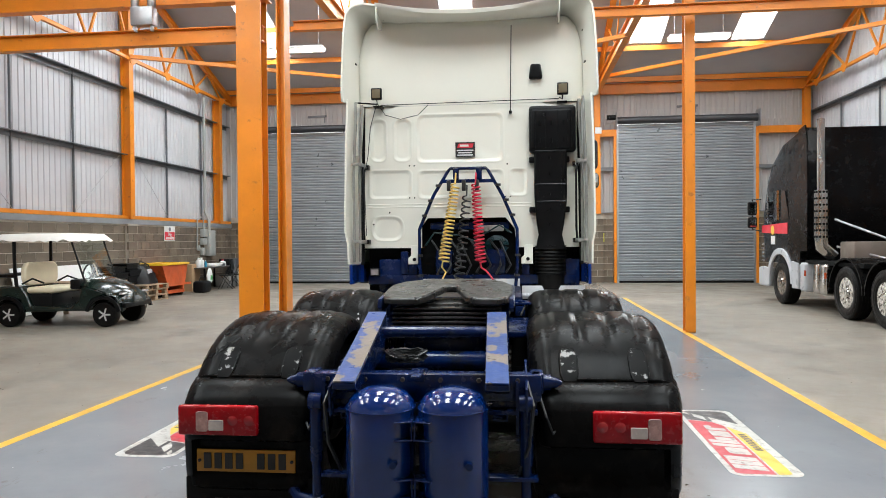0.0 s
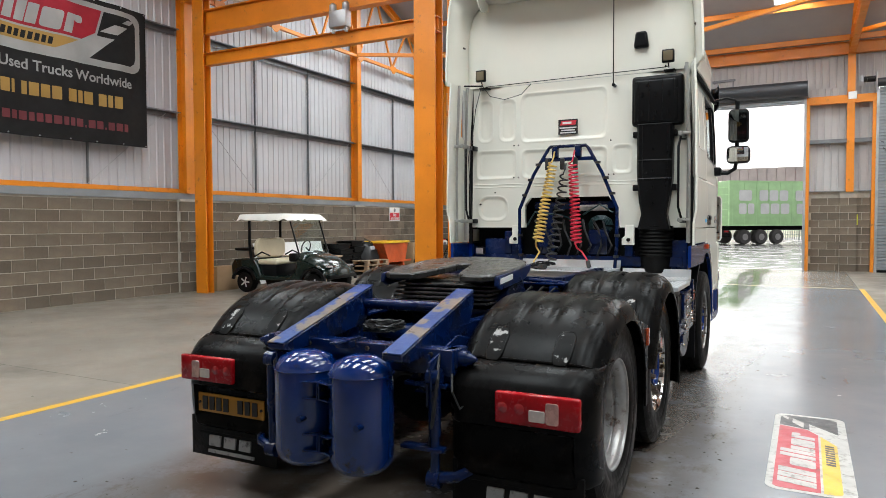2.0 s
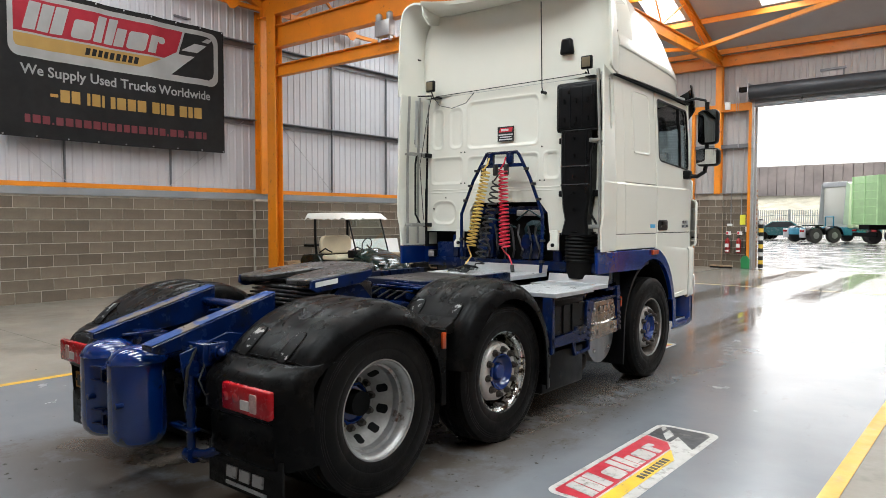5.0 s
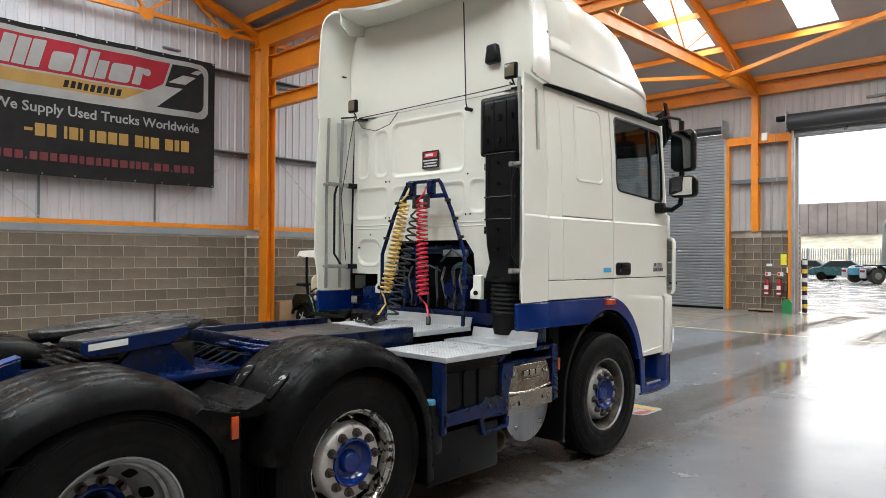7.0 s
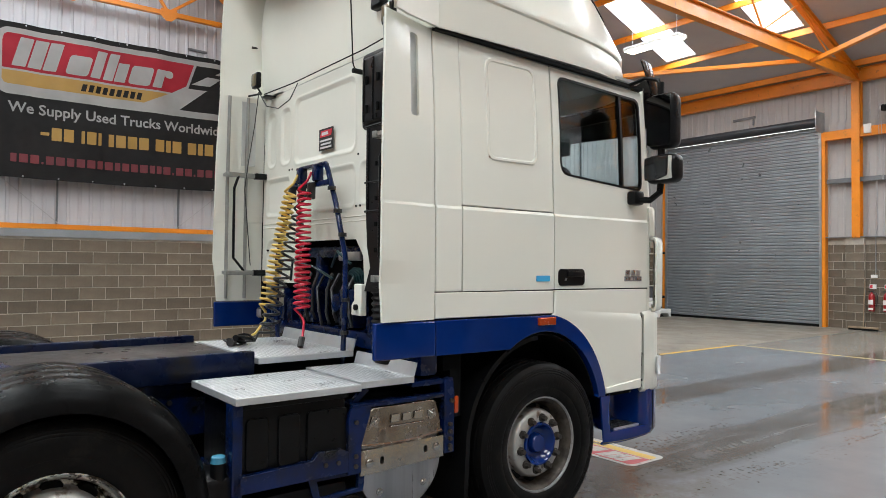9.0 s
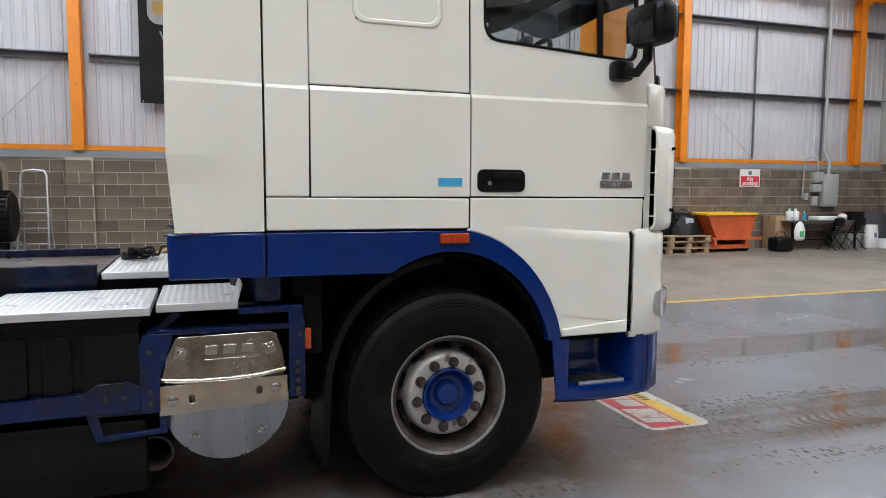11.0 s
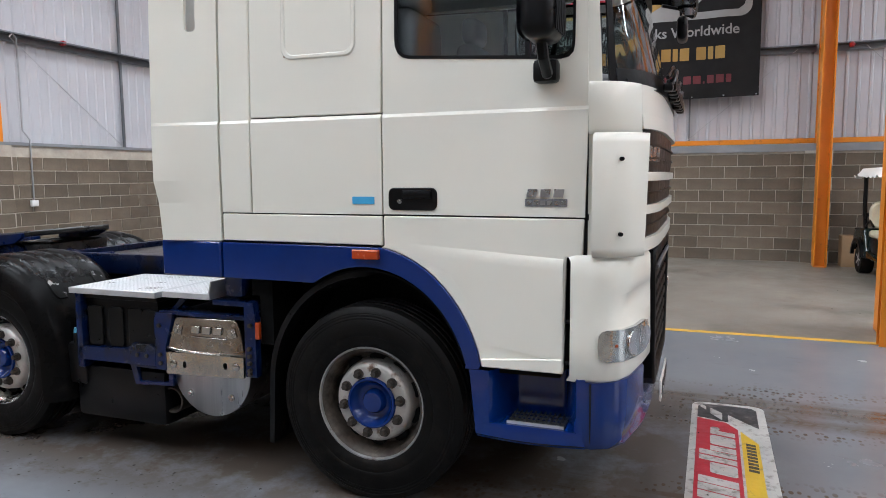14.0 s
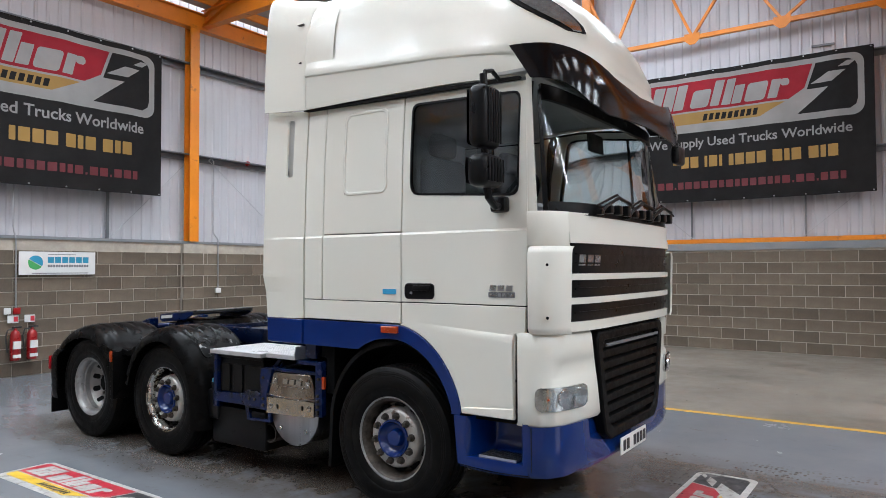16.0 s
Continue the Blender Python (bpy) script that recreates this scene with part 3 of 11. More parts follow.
# roof slopes with rooflight strips
SKYX = [-8.6, -5.55, -2.35, 0.65, 3.5, 6.6]
SKYW = 0.98
bays = [(YB, RIDGE1), (RIDGE1, YV), (YV, RIDGE2), (RIDGE2, YF)]
def rooflight_material():
    """Milky sheet that passes the daylight on, scattered."""
    m = bpy.data.materials.new("rooflight_sheet")
    m.use_nodes = True
    N, L = m.node_tree.nodes, m.node_tree.links
    tr, nz = N.new("ShaderNodeBsdfTranslucent"), N.new("ShaderNodeTexNoise")
    nz.inputs["Scale"].default_value = 1.5
    rp = N.new("ShaderNodeMapRange")
    rp.inputs[3].default_value, rp.inputs[4].default_value = 0.86, 0.98
    L.new(nz.outputs["Fac"], rp.inputs[0])
    cc = N.new("ShaderNodeCombineColor")
    for i in range(3):
        L.new(rp.outputs[0], cc.inputs[i])
    L.new(cc.outputs[0], tr.inputs["Color"])
    L.new(tr.outputs[0], N["Material Output"].inputs["Surface"])
    return m


PANE = rooflight_material()


def slope_box(bm, x0, x1, ya, yb, t=0.08, off=0.0):
    za, zb = roof_z(ya + 1e-6) if ya < yb else 0, 0
    za = EAVE + SLOPE * min(abs(ya - e) for e in (YB, YV, YF))
    zb = EAVE + SLOPE * min(abs(yb - e) for e in (YB, YV, YF))
    c = [(x0, ya, za + off), (x1, ya, za + off), (x1, yb, zb + off), (x0, yb, zb + off)]
    lo = [bm.verts.new(p) for p in c]
    hi = [bm.verts.new((p[0], p[1], p[2] + t)) for p in c]
    bm.faces.new(lo[::-1])
    bm.faces.new(hi)
    for i in range(4):
        bm.faces.new((lo[i], lo[(i + 1) % 4], hi[(i + 1) % 4], hi[i]))


for k, (a, b) in enumerate(bays):
    up = 1 if k % 2 == 0 else -1          # which way the slope climbs
    low, high = (a, b) if up > 0 else (b, a)
    s0, s1 = low + up * 2.15, low + up * 5.2
    bm = B()
    edges = [XL - 0.3]
    for x in SKYX:
        edges += [x, x + SKYW]
    edges.append(XR + 0.3)
    for i in range(0, len(edges) - 1):
        if i % 2 == 0:
            slope_box(bm, edges[i], edges[i + 1], min(low, high), max(low, high))
        else:
            slope_box(bm, edges[i], edges[i + 1], min(low, s0), max(low, s0))
            slope_box(bm, edges[i], edges[i + 1], min(s1, high), max(s1, high))
    solo("ceiling", bm, ROOFM, "grey lined roof slope with rooflight strips", "roof", kind="structure")
    for x in SKYX:
        bm = B()
        slope_box(bm, x, x + SKYW, min(s0, s1), max(s0, s1), 0.006, 0.075)
        ob = solo("rooflight", bm, PANE, "translucent rooflight sheet", "rooflight", group="rooflights", kind="structure")
        ob.visible_shadow = False
        la = bpy.data.lights.new("rooflight_daylight", "AREA")
        la.shape, la.size, la.size_y, la.energy, la.color = "RECTANGLE", SKYW - 0.02, 3.05 * math.hypot(1, SLOPE), SKYLAMP * (1.65, 0.95, 1.25, 1.5)[k], (0.87, 0.965, 1.0)
        lo = new("rooflight_daylight", la)
        ym = (s0 + s1) / 2
        zm = EAVE + SLOPE * abs(ym - low) + 0.06
        n = Vector((0, up * SLOPE, -1)).normalized()
        lo.matrix_world = Matrix.Translation((x + SKYW / 2, ym, zm)) @ (n.to_track_quat("-Z", "Y").to_matrix().to_4x4())

# purlins, rafters, ties and posts
def steel(name, bm, label, cat="steel beam"):
    return solo(name, bm, ORANGE, label, cat, kind="structure", smooth=20)


for k, (a, b) in enumerate(bays):
    up = 1 if k % 2 == 0 else -1
    low = a if up > 0 else b
    for d in (0.35, 2.05, 3.65, 5.25):
        y = low + up * d
        z = EAVE + SLOPE * d - 0.09
        bm = B()
        bar(bm, (XL, y, z), (XR, y, z), 0.05, 0.16)
        steel("purlin", bm, "orange painted roof purlin", "purlin")

FRAMES = [XL + 0.06, -4.15, 2.70, XR - 0.06]
for i, x in enumerate(FRAMES):
    gable = i in (0, 3)
    for a, b in ((YB, YV), (YV, YF)):
        r = (a + b) / 2
        zr = EAVE + SLOPE * (r - a)
        nm = "roof_truss"
        root = thing(nm, "orange lattice roof truss with a tie beam" if gable else "orange roof truss with a deep tie beam and thin hangers", "roof truss")
        tagged(root, kind="structure")
        for e in (a, b):
            bm = B()
            ibeam(bm, (x, e, EAVE - 0.26), (x, r, zr - 0.26), 0.14, 0.2, 0.014)
            part("rafter", bm, ORANGE, root, smooth=20)
        bm = B()
        if gable:
            bar(bm, (x, a, 6.62), (x, b, 6.62), 0.09, 0.09)
        else:
            ibeam(bm, (x, a, 6.75), (x, b, 6.75), 0.17, 0.34, 0.016)
        part("tie_beam", bm, ORANGE, root, smooth=20)
        span = b - a
        nseg = 7 if gable else 4
        ys = [a + span * (j + 0.5) / nseg for j in range(nseg)]
        for j, y in enumerate(ys):
            z0 = 6.64 if gable else 6.92
            w = 0.055 if gable else 0.035
            for dy in (-span / nseg / 2, span / nseg / 2):
                yy = min(max(y + dy, a + 0.35), b - 0.35)
                ztop = EAVE + SLOPE * min(yy - a, b - yy) - 0.30
                if ztop > z0 + 0.15:
                    bm = B()
                    bar(bm, (x, y, z0), (x, yy, ztop), w, w)
                    part("web_member", bm, ORANGE, root, smooth=20)
            if gable:
                bm = B()
                s = 1 if i == 0 else -1
                prism(bm, [(y - 0.16, 6.70), (y + 0.16, 6.70), (y + 0.16, 6.56), (y + 0.05, 6.46), (y - 0.05, 6.46), (y - 0.16, 6.56)], "x", x + s * 0.05, x + s * 0.062)
                part("gusset", bm, ORANGE, root, smooth=20)

# eaves and valley beams
for y, z, h in ((YF - 0.05, 6.76, 0.36), (YB + 0.02, 6.66, 0.34)):
    bm = B()
    ibeam(bm, (XL, y, z), (XR, y, z), 0.18, h, 0.016)
    steel("eaves_beam", bm, "orange eaves beam along the wall top")
bm = B()
ibeam(bm, (XL, YV, 6.62), (XR, YV, 6.62), 0.24, 0.46, 0.02)
steel("valley_beam", bm, "deep orange valley beam under the roof gutter")
bm = B()
ibeam(bm, (-10.05, YV, 5.88), (-4.2, YV, 5.88), 0.2, 0.52, 0.02)
steel("crane_beam", bm, "deep orange crane beam between two columns")
bm = B()
ibeam(bm, (-10.05, YV - 0.02, 5.08), (-4.3, YV - 0.02, 5.08), 0.16, 0.27, 0.015)
steel("cross_beam", bm, "orange cross beam between two columns")
bm = B()
ibeam(bm, (-3.75, YV - 0.1, 5.15), (XR - 0.2, YV - 0.1, 5.15), 0.12, 0.16, 0.012)
steel("cross_beam", bm, "thin orange cross beam between the posts")

# plan bracing
for p, q in (((XL + 0.1, 17.9, 6.66), (-4.2, 21.9, 6.66)), ((XR - 0.1, 16.9, 6.66), (2.75, 22.2, 6.66)), ((-4.1, 21.9, 6.6), (2.7, 17.6, 6.6))):
    bm = B()
    bar(bm, p, q, 0.11, 0.10)
    steel("brace", bm, "orange diagonal roof brace", "brace")

# columns
def column(x, y, w, d, z0, z1, label, along="x"):
    bm = B()
    up = (0, 1, 0) if along == "x" else (1, 0, 0)
    ibeam(bm, (x, y, z0), (x, y, z1), w, d, 0.02, up)
    if z0 < 0.1:
        box(bm, x - w * 0.5, x + w * 0.5, y - d * 0.5, y + d * 0.5, 0.0, 0.012)
    return steel("column", bm, label, "steel column")


column(-10.17, YV - 0.03, 0.32, 0.21, 0.0, 6.4, "orange steel column standing on the floor by the block wall")
column(XL - 0.02, YV + 0.02, 0.24, 0.26, BT, 6.6, "orange wall column on a block pier", "y")
column(-4.50, YV - 0.06, 0.43, 0.29, 0.0, 6.4, "thick orange steel column with worn paint at its foot")
column(-3.91, YV - 0.18, 0.28, 0.14, 0.0, 6.6, "slim orange valley post beside the thick column", "y")
column(2.77, YV + 0.4, 0.16, 0.20, 0.0, 6.5, "slim orange valley post on the yellow line")
for y in (4.57, 17.96):
    column(XL - 0.02, y, 0.2, 0.26, BT, roof_z(y) - 0.3, "orange wall column on a block pier", "y")
    column(XR + 0.02, y, 0.2, 0.26, BT, roof_z(y) - 0.3, "orange wall column on a block pier", "y")
column(XR + 0.02, YV, 0.2, 0.26, BT, 6.6, "orange wall column on a block pier", "y")
for x in (XL + 0.02, -4.15, 2.70, XR - 0.1):
    if x < XL + 0.1:
        column(XL - 0.02, YF - 1.05, 0.2, 0.26, BT, 6.6, "orange wall column on a block pier", "y")
    else:
        column(x, YF - 0.12, 0.2, 0.22, 2.42 if x < 9 else BT, 6.6, "orange wall column on a block pier")
    column(-3.87 if x == -4.15 else x, YB + 0.0, 0.2, 0.2, BT + 0.05, 6.55, "orange wall column on a block pier")

# orange rail above the blocks of the gables, grey ledge, and girts
for nm, x, s in (("left", XL, 1), ("right", XR, -1)):
    bm = B()
    bar(bm, (x - s * 0.06, YB, BT + 0.055), (x - s * 0.06, YF, BT + 0.055), 0.10, 0.09)
    steel("sill_rail", bm, "orange sill rail on top of the blockwork", "rail")
    bm = B()
    bar(bm, (x - s * 0.10, YB, BT - 0.07), (x - s * 0.10, YF, BT - 0.07), 0.26, 0.14)
    solo("wall_ledge", bm, LEDGE, "grey steel ledge over the blockwork", "ledge", kind="structure")
    for z in (GIRT1, GIRT2):
        bm = B()
        for y0, y1 in ((YB, 4.52), (4.78, YV - 0.14), (YV + 0.16, 17.92), (18.18, YF)):
            bar(bm, (x - s * 0.09, y0, z), (x - s * 0.09, y1, z), 0.18, 0.02)
            bar(bm, (x - s * 0.16, y0, z - 0.06), (x - s * 0.16, y1, z - 0.06), 0.02, 0.11)
        solo("wall_girt", bm, GIRT, "grey galvanised cladding girt", "girt", kind="structure")
    bm = B()
    for y in (1.0, 2.9, 6.85, 9.05, 13.7, 15.8, 20.3, 22.6):
        bar(bm, (x - s * 0.15, y, BT), (x - s * 0.15, y, GIRT2), 0.03, 0.05)
    solo("wall_strut", bm, GIRT, "thin grey upright between the girts", "strut", kind="structure")
    bm = B()
    for y0, y1 in ((5.0, 6.9), (10.9, 9.0), (12.0, 13.7), (17.7, 15.8), (18.5, 20.3), (24.2, 22.6), (4.4, 2.9), (-0.5, 1.0)):
        cyl(bm, (x - s * 0.12, y0, GIRT1 - 0.05), (x - s * 0.12, y1, BT + 0.1), 0.008, n=6)
    solo("sag_rod", bm, GALV, "thin diagonal tie rod in front of the cladding", "rod", kind="structure")
bm = B()
bar(bm, (XL, YB - 0.10, BT + 0.03), (XR, YB - 0.10, BT + 0.03), 0.24, 0.05)
solo("wall_ledge", bm, LEDGE, "grey steel ledge over the blockwork", "ledge", kind="structure")
for z in (GIRT1, GIRT2):
    bm = B()
    bar(bm, (XL, YB - 0.09, z), (XR, YB - 0.09, z), 0.18, 0.02)
    bar(bm, (XL, YB - 0.16, z - 0.06), (XR, YB - 0.16, z - 0.06), 0.02, 0.11)
    solo("wall_girt", bm, GIRT, "grey galvanised cladding girt", "girt", kind="structure")
bm = B()
for x in (-8.7, -6.6, -2.25, 0.3, 5.0, 7.3):
    bar(bm, (x, YB - 0.15, BT), (x, YB - 0.15, GIRT2), 0.05, 0.03, (0, 1, 0))
solo("wall_strut", bm, GIRT, "thin grey upright between the girts", "strut", kind="structure")
bm = B()
for x0, x1 in ((-4.35, -6.5), (-3.95, -2.3)):
    cyl(bm, (x0, YB - 0.12, GIRT1 - 0.05), (x1, YB - 0.12, BT + 0.1), 0.008, n=6)
solo("sag_rod", bm, GALV, "thin diagonal tie rod in front of the cladding", "rod", kind="structure")

# piers between the shutters: lintel beam, jambs, girt
for a, b in ((DOORS[0][1], DOORS[1][0]), (DOORS[1][1], DOORS[2][0]), (DOORS[2][1], XR)):
    bm = B()
    bar(bm, (a, YF - 0.1, 5.22), (b, YF - 0.1, 5.22), 0.16, 0.24)
    steel("lintel_beam", bm, "orange beam between the shutter jambs")
    bm = B()
    bar(bm, (a + 0.1, YF - 0.02, GIRT1), (b - 0.1, YF - 0.02, GIRT1), 0.12, 0.12)
    solo("wall_girt", bm, GIRT, "grey galvanised cladding girt", "girt", kind="structure")
for i, (a, b) in enumerate(DOORS):
    for x, s in ((a, -1), (b, 1)):
        bm = B()
        bar(bm, (x + s * 0.115, YF - 0.1, 0), (x + s * 0.115, YF - 0.1, 5.1), 0.09, 0.16, (0, 1, 0))
        steel("door_jamb", bm, "orange steel jamb beside the shutter", "jamb")
        bm = B()
        bar(bm, (x + s * 0.03, YF - 0.13, 0), (x + s * 0.03, YF - 0.13, 5.45), 0.07, 0.12, (0, 1, 0))
        solo("shutter_guide", bm, GALV, "galvanised steel guide channel of the shutter", "guide rail", kind="structure")


def shutter(a, b, z0, name, label):
    root = thing(name, label, "roller shutter", ((a + b) / 2, YF - 0.13, 0), org=((a + b) / 2, YF - 0.13, 0))
    z, pitch = z0, 0.095
    rows = []
    while z < 5.48:
        for dz, d in ((0.0, 0.0), (0.02, 0.022), (0.07, 0.022), (0.09, 0.0)):
            rows.append((min(z + dz, 5.5), d))
        z += pitch
    bm = B()
    grid(bm, [[(a, YF - 0.13 - d, zz), (b, YF - 0.13 - d, zz)] for zz, d in rows])
    part("curtain", bm, SHUTTER, root, "ribbed steel curtain", smooth=25, thick=0.004)
    bm = B()
    box(bm, a, b, YF - 0.17, YF - 0.09, z0 - 0.06, z0 + 0.01, 0.01)
    part("bottom_bar", bm, DARK if z0 < 1 else SHUTTER, root, "bottom bar")
    bm = B()
    if z0 > 1:
        tube(bm, [(a - 0.1, YF - 0.34, 5.60), (b + 0.1, YF - 0.34, 5.60)], 0.24, 24)
    else:
        tube(bm, [(a - 0.1, YF - 0.27, 5.62), (b + 0.1, YF - 0.27, 5.62)], 0.13, 20)
    part("coil_barrel", bm, SHUTBOX, root, "dark coil housing")
    for x in (a - 0.1, b + 0.1):
        bm = B()
        box(bm, x - 0.012, x + 0.012, YF - 0.60, YF - 0.08, 5.32, 5.88, 0.004)
        part("end_plate", bm, GALV, root)
    if z0 > 1 or a > 3:
        bm = B()
        tube(bm, [(a - 0.12, YF - 0.36, 5.72), (a - 0.34, YF - 0.36, 5.72)], 0.09, 14)
        box(bm, a - 0.42, a - 0.34, YF - 0.44, YF - 0.28, 5.64, 5.80, 0.02)
        part("motor", bm, BLACKP, root, "black shutter motor")
        bm = B()
        tube(bm, [(a - 0.45, YF - 0.36, 5.84), (a - 0.45, YF - 0.36, 5.68)], 0.05, 12)
        part("chain_wheel", bm, GALV, root)
    return root


shutter(*DOORS[0], 0.06, "roller_shutter", "closed grey ribbed steel roller shutter")
shutter(*DOORS[1], 5.22, "roller_shutter", "rolled-up steel shutter over the open doorway")
shutter(*DOORS[2], 0.06, "roller_shutter", "closed grey ribbed steel roller shutter")

# ---- the white and blue tractor unit ----
TR = thing("tractor_unit", "white and blue high-roof lorry tractor unit parked on the grey lane", "lorry", (-0.5, 6.5, 0), 0.6, org=(0, 6.5, 0))
POLE = mat("galvanised_pole", (0.34, 0.335, 0.31), 0.42, 0.5, var=0.2, scale=5)
HW = 1.155                     # half width of the cab at the doors
CREASE = [(0.0, 0.0), (1.934, 0.0), (1.950, -0.0075), (2.5, -0.024), (2.95, -0.058)]


def bend(bm, s, base=HW):
    """Gives side panels their body crease and the lean towards the roof."""
    for z in (1.934, 1.950, 2.2, 2.5, 2.75):
        g = list(bm.verts) + list(bm.edges) + list(bm.faces)
        bmesh.ops.bisect_plane(bm, geom=g, plane_co=(0, 0, z), plane_no=(0, 0, 1))
    for v in bm.verts:
        v.co.x += s * lerp(CREASE, v.co.z)


def panel(name, outline, s, x0=HW, t=0.03, holes=(), material=WHITE, parent=None, label="", bev=0.006, shaped=True):
    bm = B()
    prism(bm, outline, "x", s * (x0 - t), s * x0, holes)
    if shaped:
        bend(bm, s)
    return part(name, bm, material, parent or CAB, label, smooth=13, bevel=bev)


def block_letters(n, w, h, gap, lean=0.25):
    """Plain slanted blocks in place of a maker's lettering: 2D outlines from the lower left."""
    out = []
    for i in range(n):
        a = i * (w + gap)
        out.append([(a, 0), (a + w, 0), (a + w + lean * h, h), (a + lean * h, h)])
    return out


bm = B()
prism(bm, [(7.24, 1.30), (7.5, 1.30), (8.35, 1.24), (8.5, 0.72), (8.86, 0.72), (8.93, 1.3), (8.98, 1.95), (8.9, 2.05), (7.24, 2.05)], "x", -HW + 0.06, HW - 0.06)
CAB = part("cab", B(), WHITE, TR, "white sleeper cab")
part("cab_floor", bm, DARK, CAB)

ARCH_IN = arc(7.9, 0.6, 0.545, 0.61, 15.5, 122, 16)
ARCH_OUT = arc(7.9, 0.6, 0.615, 0.715, 13.5, 82, 12)
win = [(8.068, 2.30), (8.072, 2.262), (8.085, 2.232), (8.108, 2.212), (8.14, 2.203), (8.86, 2.155), (8.895, 2.162), (8.915, 2.182), (8.922, 2.215), (8.925, 2.765), (8.918, 2.798), (8.90, 2.818), (8.87, 2.826), (8.125, 2.851), (8.095, 2.846), (8.075, 2.828), (8.068, 2.80)]
for s in (1, -1):
    # door: upper shell with the window, lower shell round the wheel arch
    door = panel("door", [(8.005, 1.472), (8.975, 1.468), (8.985, 1.934), (8.984, 1.950), (8.965, 2.88), (8.005, 2.90)], s, holes=[win], label="white cab door with a side window")
    panel("door_skirt", [(8.005, 1.318)] + ARCH_OUT[::-1][0:] + [(8.50, 0.757), (8.885, 0.757), (8.895, 1.29), (8.968, 1.30), (8.972, 1.460), (8.005, 1.464)], s, label="lower door skirt")
    bm = B()
    rows = []
    for z, k in ((0.0, 0.0), (0.012, 0.45), (0.03, 0.9), (0.055, 1.0), (0.14, 1.0), (0.26, 0.9), (0.38, 0.7), (0.465, 0.5)):
        row = []
        for i in range(7):
            u = i / 6
            zz = 1.332 - 0.05 * u - z
            y0 = 8.14 if z < 0.06 else lerp([(0.83, 8.515), (0.95, 8.50), (1.1, 8.42), (1.2, 8.34), (1.28, 8.20)], zz)
            row.append((s * (HW + 0.0012 + 0.016 * k * u ** 1.2), y0 + (8.884 - y0) * u, zz))
        rows.append(row)
    grid(bm, rows)
    part("skirt_fold", bm, WHITE, CAB, smooth=50)
    bm = B()
    prism(bm, [(8.50, 0.80), (8.885, 0.83), (8.885, 0.76), (8.505, 0.76)], "x", s * HW, s * (HW + 0.014))
    part("skirt_fold", bm, WHITE, CAB, smooth=60, bevel=0.008)
    bm = B()
    wv = [(y, z) for y, z in win]
    prism(bm, wv, "x", s * (HW - 0.026), s * (HW - 0.020))
    bend(bm, s)
    g = part("side_window", bm, GLASSD, door, "tinted side window")
    g.visible_shadow = False
    bm = B()
    inner = [(8.497 + (y - 8.497) * 0.972, 2.505 + (z - 2.505) * 0.955) for y, z in win]
    prism(bm, win, "x", s * (HW - 0.018), s * (HW + 0.003), [inner])
    bend(bm, s)
    part("window_seal", bm, BLACKP, door, "black rubber seal")
    bm = B()
    box(bm, s * (HW - 0.03), s * (HW - 0.004), 8.70, 8.722, 2.17, 2.83)
    bend(bm, s)
    part("window_divider", bm, BLACKP, door)
    bm = B()
    prism(bm, rrect(8.035, 8.285, 1.492, 1.600, 0.03), "x", s * (HW - 0.01), s * (HW + 0.008))
    h = part("door_handle", bm, BLACKP, door, "black recessed door handle", bevel=0.004)
    bm = B()
    box(bm, s * (HW + 0.006), s * (HW + 0.02), 8.11, 8.26, 1.548, 1.588, 0.008)
    part("grip", bm, BLACKP, h)
    bm = B()
    cyl(bm, (s * HW, 8.095, 1.535), (s * (HW + 0.012), 8.095, 1.535), 0.011, n=16)
    part("lock", bm, SILVER, h, "silver key lock")
    # maker's badge as plain blocks
    bm = B()
    for o in block_letters(3, 0.044, 0.036, 0.016, 0.15):
        prism(bm, [(8.715 + a if s > 0 else 8.89 - a, 1.556 + b) for a, b in o], "x", s * HW, s * (HW + 0.006))
    part("badge", bm, SILVER, door, "silver maker's badge")
    bm = B()
    prism(bm, rrect(8.708, 8.898, 1.515, 1.549, 0.003), "x", s * HW, s * (HW + 0.004))
    part("badge", bm, INKGR, door, "dark model badge")
    bm = B()
    for i in range(6):
        prism(bm, rrect(8.716 + i * 0.031, 8.738 + i * 0.031, 1.522, 1.542, 0.003), "x", s * (HW + 0.003), s * (HW + 0.0055))
    part("badge_marks", bm, SILVER, door, kind="stuff")
    # sleeper side
    panel("sleeper_panel", [(7.246, 1.960), (7.997, 1.957), (7.995, 2.905), (7.246, 2.929)], s, label="white sleeper side")
    panel("sleeper_strip", [(7.055, 1.470), (7.240, 1.470), (7.243, 1.956), (7.243, 2.929), (7.055, 2.935)], s, x0=HW + 0.003)
    hatch = panel("locker_hatch", [(7.249, 1.470), (7.997, 1.470), (7.997, 1.951), (7.249, 1.954)], s, label="white locker hatch")
    panel("sill_panel", [(7.055, 1.322), (7.995, 1.318), (7.995, 1.462), (7.055, 1.466)], s)
    for o, inn in ((rrect(7.44, 7.86, 2.24, 2.86, 0.06), rrect(7.463, 7.837, 2.263, 2.837, 0.05)),):
        bm = B()
        prism(bm, o, "x", s * (HW - 0.012), s * (HW + 0.006), [inn])
        bend(bm, s)
        part("pressed_ring", bm, WHITE, CAB, smooth=60, bevel=0.006)
    bm = B()
    prism(bm, arc(7.462, 2.268, 0.010, 0.016, 0, 330, 11), "x", s * (HW - 0.02), s * (HW + 0.004))
    bend(bm, s)
